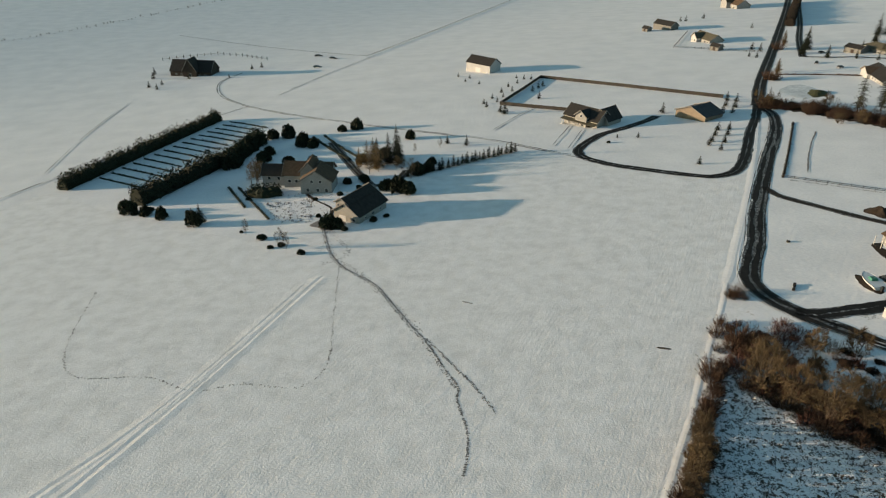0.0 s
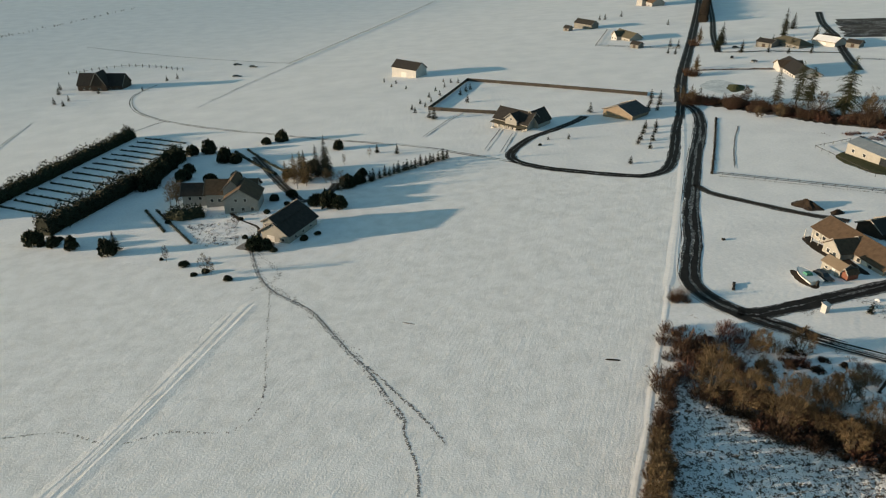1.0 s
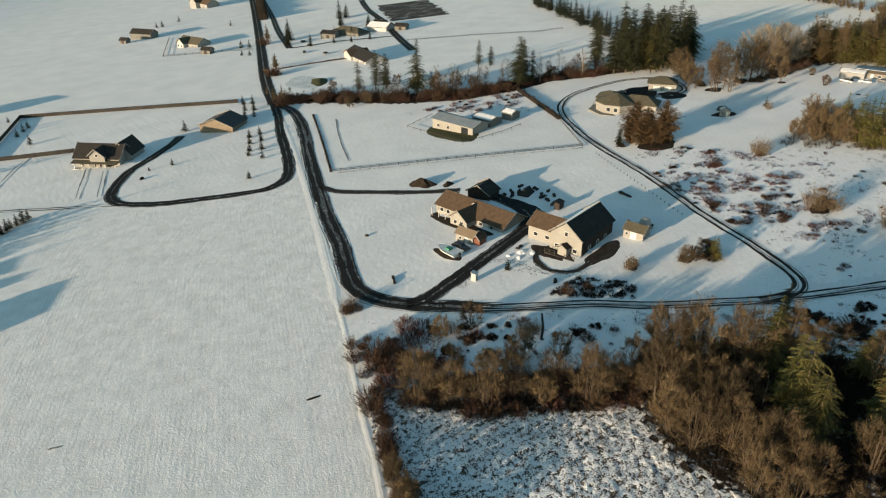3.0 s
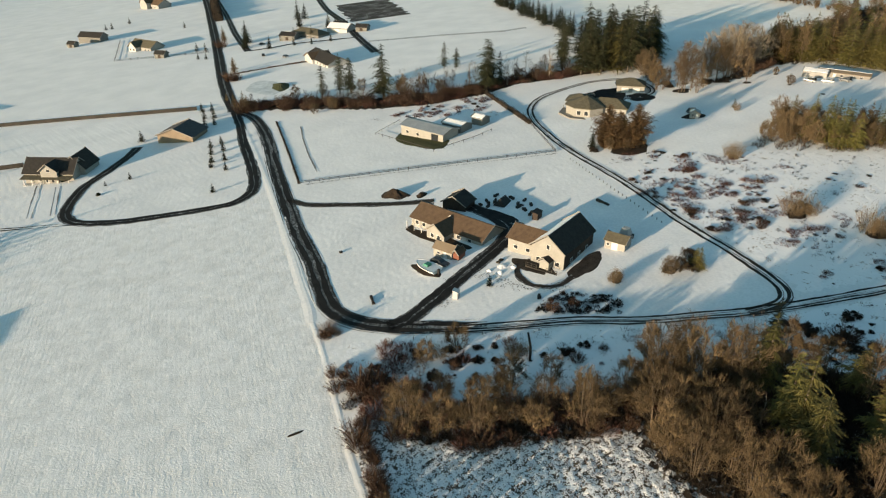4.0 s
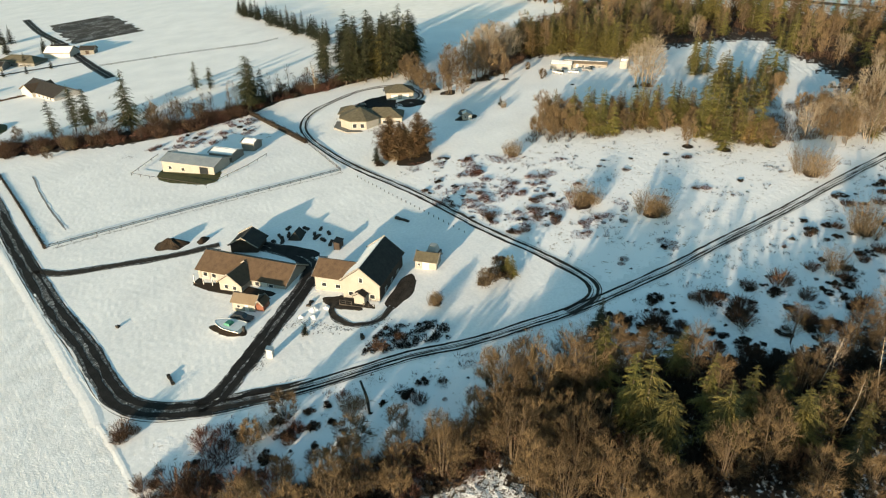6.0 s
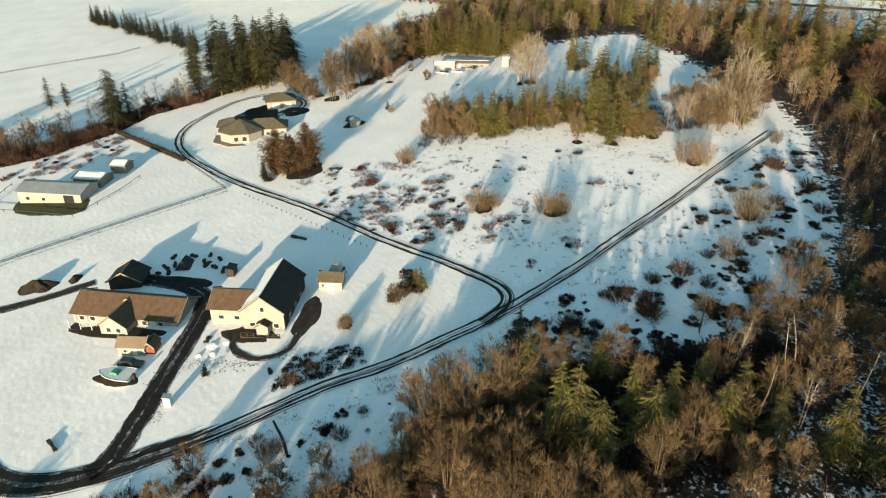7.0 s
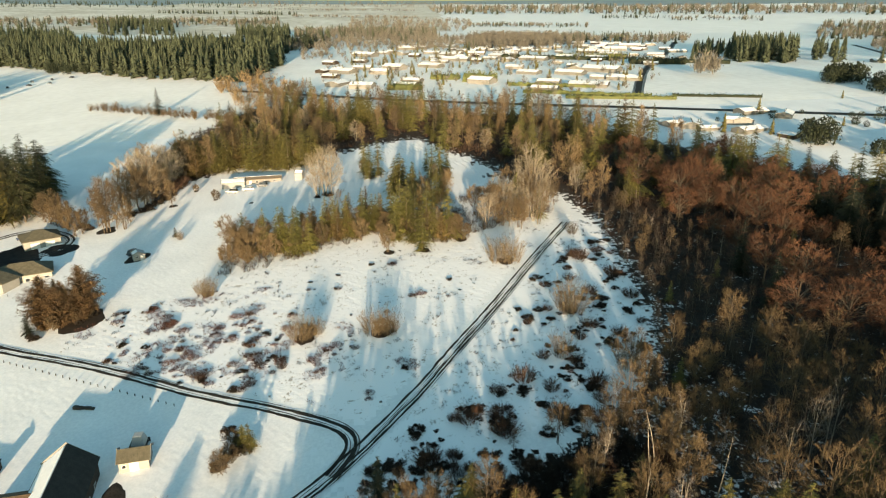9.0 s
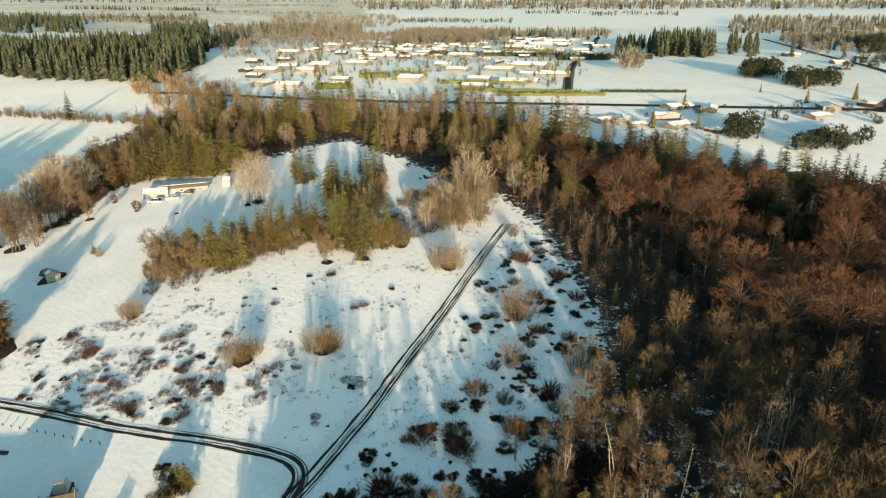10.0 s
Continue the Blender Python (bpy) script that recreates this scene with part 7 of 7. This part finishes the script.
for cx, cy, rad, n in ((140, 35, 3.0, 9), (157, 19, 4.5, 16), (167, 9, 4.0, 13), (185, 3, 4.0, 11), (150, 18, 3.0, 9), (144, 15, 3.5, 12), (135, 52, 1.6, 6), (141, 42, 2.0, 7), (197, 12, 3.0, 8), (130, 46, 3.0, 10), (128, 36, 3.5, 18), (126, 52, 3.0, 12), (136, 24, 4.0, 17), (150, 30, 4.0, 7), (176, 18, 3.5, 8), (206, 3, 4.0, 8), (170, 26, 4.0, 4), (160, 2, 4.0, 9), (178, -3, 4.0, 7), (196, -5, 4.0, 7), (215, -6, 5.0, 8), (122, 60, 2.5, 9), (120, 50, 3.0, 12), (124, 44, 4.0, 14), (118, 56, 3.0, 8)):
    for _ in range(n):
        x, y, q = rng.gauss(cx, rad), rng.gauss(cy, rad * 0.8), 0.35 + 1.15 * rng.random() ** 1.5
        if away(track_line, np.array([x]), np.array([y]))[0] > 3.0:
            (DARK_SHRUB if rng.random() < 0.75 else GREY_SHRUB).add(x, y, q, q * rng.uniform(0.5, 1.1))
pts, rng = scatter([(54, 100), (62, 100), (72, 92), (80, 84), (90, 75), (104, 70), (94, 62), (84, 68), (74, 76), (62, 86)], 70, 2.4, 11)
for x, y in pts:
    (DARK_SHRUB if rng.random() < 0.35 else GREY_SHRUB if rng.random() < 0.35 else RED_SHRUB).add(x, y, rng.uniform(0.6, 1.4))
pts, rng = scatter([(90, 60), (98, 66), (106, 66), (113, 57), (117, 45), (122, 32), (130, 16), (120, 8), (98, 20), (84, 44)], 60, 3.2, 15)
for x, y in pts:
    (DARK_SHRUB if rng.random() < 0.6 else GREY_SHRUB).add(x, y, rng.uniform(0.8, 1.8))
pts, rng = scatter([(60, 112), (68, 118), (84, 104), (104, 80), (96, 76), (80, 92), (66, 102)], 44, 2.2, 16, 4.0)
for x, y in pts:
    q = 0.2 + 0.9 * rng.random() ** 1.5
    (DARK_SHRUB if rng.random() < 0.6 else GREY_SHRUB if rng.random() < 0.6 else RED_SHRUB).add(x, y, q)
rng = random.Random(31)
for k in range(46):
    f = rng.random()
    x, y = 35 + 25 * f + rng.uniform(0.3, 3.2), 72 + 50 * f + rng.uniform(-1.5, 1.0)
    q = rng.uniform(0.35, 0.8) + 0.75 * max(0.0, 0.45 - f)
    (GREY_SHRUB if rng.random() < 0.75 else RED_SHRUB).add(x, y, q, q * rng.uniform(0.6, 1.2))
for k, q in enumerate((ALDER, BUSHY, RUSSET, STEMS, MAPLE, PALE, POPLAR, BROWN, BIRCH, FIRS, OLIVES, SPRUCES, CEDARS, PINES, YOUNG, TAN_SHRUB, RED_SHRUB, GREY_SHRUB, DARK_SHRUB, BUSHES)):
    q.plant(300 + k)


# ---- the town and the far country ----
def small_house(label, wall, roof, L, W, eave, rise, snow, ell=0.0):
    """A low town house with a porch wing."""
    ob = thing("town_house", label, "house")
    gable(ob, 0, 0, L, W, eave, rise, wall, roof, "x", 0.5, snow, 1.0, False)
    if ell:
        gable(ob, L * 0.25, -W * 0.45, W * 0.8, L * 0.42, eave, rise * 0.8, wall, roof, "y", 0.4, snow, 1.0, False)
    return ob


TOWN = Planting("houses of the town", small_house("low grey town house with snow on its roof", GREY_WALL, ROOF_BROWN, 19, 11, 2.3, 1.9, (-1, 1)), small_house("grey-white town house with a snowy roof and a wing", FASCIA, ROOF_GREEN, 15, 10, 2.5, 2.0, (-1, 1), 1.0),
                small_house("grey town house with a brown roof", GREY_WALL, ROOF_BROWN, 16, 10, 2.4, 2.0, (1,)), small_house("long grey town house with a snow-covered gable roof", GREY_WALL, ROOF_DARK, 24, 12, 2.6, 2.2, (-1, 1)),
                small_house("small brown town house with a snowy roof", DARK_WALL, ROOF_DARK, 11, 8, 2.2, 1.7, (-1, 1)))
rng = random.Random(77)
BLOCKS = [(545, 110), (470, 20), (432, -80), (500, -140), (600, -180), (700, -260), (900, -300), (1100, -200), (1080, 60), (740, 130), (640, 128)]
for i in range(24):
    for j in range(26):
        x = 572 + i * 28 * 0.9 - j * 25 * 0.44 + rng.uniform(-6, 6)
        y = 156 - i * 28 * 0.44 - j * 25 * 0.9 + rng.uniform(-6, 6)
        if inside(BLOCKS, np.array([x]), np.array([y]))[0] and rng.random() < 0.54:
            q = rng.uniform(0.7, 1.2)
            TOWN.add(x, y, q, q * rng.uniform(0.65, 0.9), 64 + rng.choice((0, 0, 90, 8, -12)))
for x, y, q in ((356, -88, 0.68), (343, -100, 0.61), (335, -117, 0.68), (320, -128, 0.75), (372, -137, 0.82), (354, -122, 0.95), (345, -208, 0.88), (302, -172, 0.82), (344, -232, 0.88), (353, -96, 0.82), (690, -334, 0.88), (598, -375, 0.88), (362, -150, 0.68), (480, -330, 0.82), (330, -190, 0.68), (520, -360, 0.82), (640, -300, 0.82), (760, -260, 0.88), (820, -330, 0.82), (560, -420, 0.82)):
    TOWN.add(x, y, q, q * 0.8)
TOWN.plant(400)


def far_trees(label, kind, spots_, mat, seed):
    """A far wood: many small ragged trees joined into one object."""
    r = random.Random(seed)
    s = Shape()
    for x, y, h in spots_:
        z = ground(x, y) - 0.5
        if kind == "fir":
            wide = r.uniform(0.14, 0.2)
            for k in range(80):
                f = (k + r.random()) / 80
                rad = (h * wide * (1 - f) ** 0.75 + 0.25) * r.uniform(0.65, 1.2)
                a = k * 2.4 + r.uniform(-0.5, 0.5)
                c = Vector((x, y, z + h * (0.04 + 0.9 * f)))
                out = Vector((math.cos(a), math.sin(a), r.uniform(-0.5, 0.1)))
                side = Vector((-out.y, out.x, r.uniform(-0.3, 0.3))) * rad * 0.5
                s.face([c + Vector((0, 0, h * r.uniform(0.05, 0.12))), c + out * rad + side, c + out * rad * r.uniform(0.7, 1.0) - side])
        elif kind == "round":
            wide = r.uniform(0.36, 0.5)
            for k in range(230):
                e = unit(r)
                c = Vector((x, y, z + h * 0.48)) + Vector((e.x * wide, e.y * wide, e.z * 0.46)) * h * r.uniform(0.6, 1.0)
                s.face([c + unit(r) * h * 0.08, c + unit(r) * h * 0.08, c + Vector((0, 0, h * 0.07))])
        else:
            for k in range(40):
                e = unit(r) * r.uniform(0.5, 1.0)
                b = Vector((x, y, z + h * r.uniform(0.0, 0.35)))
                t = Vector((x + e.x * h * 0.33, y + e.y * h * 0.33, z + h * (0.6 + 0.36 * e.z)))
                s.blade(b.lerp(t, 0.3), t, h * 0.03, unit(r))
                s.blade(t - Vector((0, 0, h * 0.1)), t + unit(r) * h * 0.14, h * 0.05, unit(r))
    return whole("far_woods", s, mat, label, "woods", kind="stuff")


def fill(poly, n, h0, h1, seed):
    r = np.random.default_rng(seed)
    lo, hi = np.min(poly, 0), np.max(poly, 0)
    P = r.uniform(lo, hi, (n * 5, 2))
    P = P[inside(poly, P[:, 0], P[:, 1])][:n]
    return [(float(x), float(y), float(r.uniform(h0, h1))) for x, y in P]


def patch(kind, n, h0, h1, seed, *poly):
    """Trees of one patch of far wood; a mixed patch gives some to each kind."""
    for k, q in enumerate(fill(list(poly), n, h0, h1, seed)):
        BANDS[kind if kind != "mixed" else ("fir" if k % 3 == 0 else "bare")].append(q)


BANDS = {"bare": [], "fir": []}
patch("fir", 160, 16, 24, 51, (996, 251), (977, 179), (1441, 235), (1466, 342))
patch("mixed", 420, 12, 20, 52, (1106, 187), (1056, -22), (1481, -57), (1549, 237))
patch("bare", 260, 12, 18, 53, (1523, 124), (1465, -125), (1964, -189), (2046, 145))
patch("bare", 260, 10, 17, 54, (822, -41), (799, -134), (1187, -232), (1219, -93))
patch("mixed", 180, 10, 16, 55, (950, -180), (913, -342), (1139, -444), (1185, -241))
patch("fir", 150, 15, 24, 56, (607, -243), (800, -343), (784, -412), (593, -294))
patch("fir", 40, 12, 20, 57, (591, -307), (806, -445), (797, -479), (584, -331))
patch("fir", 40, 10, 17, 69, (653, -229), (809, -301), (801, -341), (644, -260))
patch("mixed", 420, 12, 20, 70, (1056, -608), (1606, -961), (1449, -1260), (1010, -857))
patch("mixed", 130, 8, 16, 71, (750, -475), (964, -632), (935, -787), (724, -592))
patch("bare", 220, 10, 16, 72, (863, -60), (1257, -117), (1224, -292), (834, -177))
patch("mixed", 520, 10, 18, 74, (1574, 943), (1852, 1098), (2050, 337), (1703, 290))
patch("mixed", 80, 8, 14, 73, (789, 47), (1188, 39), (1158, -103), (763, -46))
patch("mixed", 130, 9, 18, 58, (586, -366), (566, -447), (926, -780), (956, -645))
patch("fir", 130, 18, 26, 61, (1376, 572), (1340, 427), (1795, 552), (1841, 747))
patch("fir", 50, 8, 12, 62, (2096, -592), (2049, -781), (2172, -832), (2222, -632))
patch("mixed", 90, 8, 14, 63, (1906, -722), (1846, -964), (2022, -1062), (2088, -797))
patch("mixed", 130, 8, 14, 64, (1700, -150), (1640, -420), (1720, -460), (1800, -160))
patch("mixed", 90, 8, 14, 65, (1900, 560), (1860, 330), (1890, 330), (1935, 560))
patch("fir", 110, 10, 16, 66, (2500, 800), (2440, 330), (2490, 330), (2560, 800))
patch("bare", 120, 9, 14, 67, (2250, 330), (2150, -60), (2190, -60), (2300, 330))
patch("bare", 120, 8, 14, 68, (2900, 500), (2800, -80), (2860, -80), (2960, 500))
_r = random.Random(9)
for k in range(1500):
    a = _r.uniform(-0.85, -0.05)
    far = _r.uniform(2500, 3300)
    BANDS["bare" if _r.random() < 0.75 else "fir"].append((far * math.cos(a), far * math.sin(a), _r.uniform(16, 30)))
for k in range(700):
    a = _r.uniform(-0.1, 0.6)
    far = _r.uniform(3300, 4300)
    BANDS["fir" if a > 0.2 else "bare"].append((far * math.cos(a), far * math.sin(a), _r.uniform(8, 20)))
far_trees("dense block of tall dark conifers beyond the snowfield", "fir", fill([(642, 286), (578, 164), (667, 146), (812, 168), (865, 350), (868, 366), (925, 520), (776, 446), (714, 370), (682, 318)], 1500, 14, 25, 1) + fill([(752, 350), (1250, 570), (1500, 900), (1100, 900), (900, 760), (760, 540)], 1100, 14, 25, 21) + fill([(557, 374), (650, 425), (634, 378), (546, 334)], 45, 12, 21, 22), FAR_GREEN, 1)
far_trees("dark rounded evergreens in the snow by the town road", "round", fill([(451, -228), (482, -248), (475, -269), (445, -248)], 26, 8, 15, 2) + fill([(410, -230), (440, -251), (430, -283), (400, -258)], 34, 6, 12, 3) + fill([(688, 360), (747, 386), (728, 333), (671, 311)], 40, 6, 11, 16) + fill([(615, -461), (751, -580), (747, -613), (609, -486)], 70, 10, 16, 4) + fill([(306, -127), (324, -138), (319, -149), (301, -137)], 14, 6, 12, 12) + fill([(281, -142), (295, -152), (285, -181), (272, -170)], 24, 5, 9, 13) + fill([(352, -105), (382, -120), (366, -164), (318, -166), (305, -204), (342, -237), (356, -194), (336, -145)], 26, 2, 6, 14) + fill([(448, -298), (592, -418), (584, -463), (439, -329)], 30, 3, 8, 15), HEDGE, 12)
far_trees("dark conifers at the town's edge", "fir", fill([(800, 150), (980, 130), (1000, 330), (860, 300)], 160, 14, 22, 5), SPRUCE, 2)
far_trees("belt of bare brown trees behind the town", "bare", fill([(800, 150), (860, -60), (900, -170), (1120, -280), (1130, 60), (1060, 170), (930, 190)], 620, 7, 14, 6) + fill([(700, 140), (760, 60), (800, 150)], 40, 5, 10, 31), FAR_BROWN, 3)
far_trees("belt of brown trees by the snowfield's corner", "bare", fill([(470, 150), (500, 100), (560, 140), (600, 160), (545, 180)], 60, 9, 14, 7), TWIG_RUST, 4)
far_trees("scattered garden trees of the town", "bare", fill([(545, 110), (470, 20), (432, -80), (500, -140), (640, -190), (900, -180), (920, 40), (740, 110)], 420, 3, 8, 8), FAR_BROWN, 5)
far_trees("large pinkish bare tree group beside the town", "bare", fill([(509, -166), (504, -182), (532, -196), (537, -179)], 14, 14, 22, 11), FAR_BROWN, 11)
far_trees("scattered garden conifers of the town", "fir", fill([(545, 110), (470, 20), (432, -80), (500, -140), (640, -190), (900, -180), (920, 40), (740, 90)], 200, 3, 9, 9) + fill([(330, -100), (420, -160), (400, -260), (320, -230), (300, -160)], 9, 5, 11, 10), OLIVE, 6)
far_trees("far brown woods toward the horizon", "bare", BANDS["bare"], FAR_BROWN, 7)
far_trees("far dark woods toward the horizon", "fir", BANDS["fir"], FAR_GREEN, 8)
far_trees("low brush along the field boundary", "bare", [(494 - 70 * k / 40 + rng.uniform(-3, 3), 248 - 113 * k / 40 + rng.uniform(-3, 3), rng.uniform(4, 9)) for k in range(41) for _ in range(2)], TWIG_TAN, 9)
far_trees("brush along the far ditch", "bare", [(-406 + 116 * k / 60 + rng.uniform(-3, 3), 630 + 308 * (k / 60) ** 1.3 + rng.uniform(-3, 3), rng.uniform(1.5, 4)) for k in range(61)], TWIG_GREY, 10)
hedge("long clipped green hedge at the town's edge", [(468, -34), (430, -105)], 3.0, 3.0, HEDGE_LIGHT, 61, 20)
hedge("clipped green hedge among the town houses", [(500, -30), (474, -84)], 3.0, 3.2, HEDGE_LIGHT, 62, 20)
hedge("long dark hedge behind the town houses", [(700, -60), (650, -160)], 6.0, 5.0, HEDGE, 63, 24)
hedge("long dark hedge behind the town houses", [(640, -165), (600, -240)], 6.0, 5.0, HEDGE, 64, 24)
hedge("round olive hedge among the houses", [(548, 20), (540, 0)], 8.0, 5.0, HEDGE_LIGHT, 65, 40)
road("road", "straight town-edge road beyond the woods", [(540, 170), (531, 152), (459, 34), (400, -90), (333, -232), (270, -370)], 7.0, SLUSH, [(0.0, 4.5)], ASPHALT, 21, 12)
road("road", "town street crossing the snowy blocks", [(440, -100), (560, -150), (760, -250), (1000, -360)], 7.0, SLUSH, [(0.0, 4.0)], ASPHALT, 22, 12)
road("road", "country road running out of town", [(330, -225), (430, -330), (620, -420), (900, -560)], 7.0, SLUSH, [(0.0, 4.5)], ASPHALT, 23, 14)
hedge("long dark green hedge between town gardens", [(687, -112), (670, -174)], 7.0, 6.0, HEDGE_LIGHT, 66, 40)
hedge("dark green hedge between town gardens", [(615, -157), (602, -201)], 7.0, 7.0, HEDGE, 67, 40)
hedge("long clipped hedge along the town-edge road", [(441, -55), (419, -116)], 3.0, 3.0, HEDGE_LIGHT, 68, 20)
hedge("bulky olive hedge among the town gardens", [(509, 53), (500, 31)], 7.0, 5.0, HEDGE_LIGHT, 69, 60)
hedge("bulky olive hedge among the town gardens", [(530, -3), (520, -24)], 12.0, 7.0, HEDGE_LIGHT, 70, 80)
hedge("dark hedge beside the open snowfield", [(430, -118), (412, -165)], 2.0, 2.2, HEDGE, 71, 16)

for k, c in enumerate(("black", "grey", "black", "black", "grey", "black")):
    car("car parked in the snow before the far conifers", 618 + 4 * (k % 2) * 6 + 3 * k, 362 - 7 * k, 20 + 25 * (k % 3), PAINT[c])
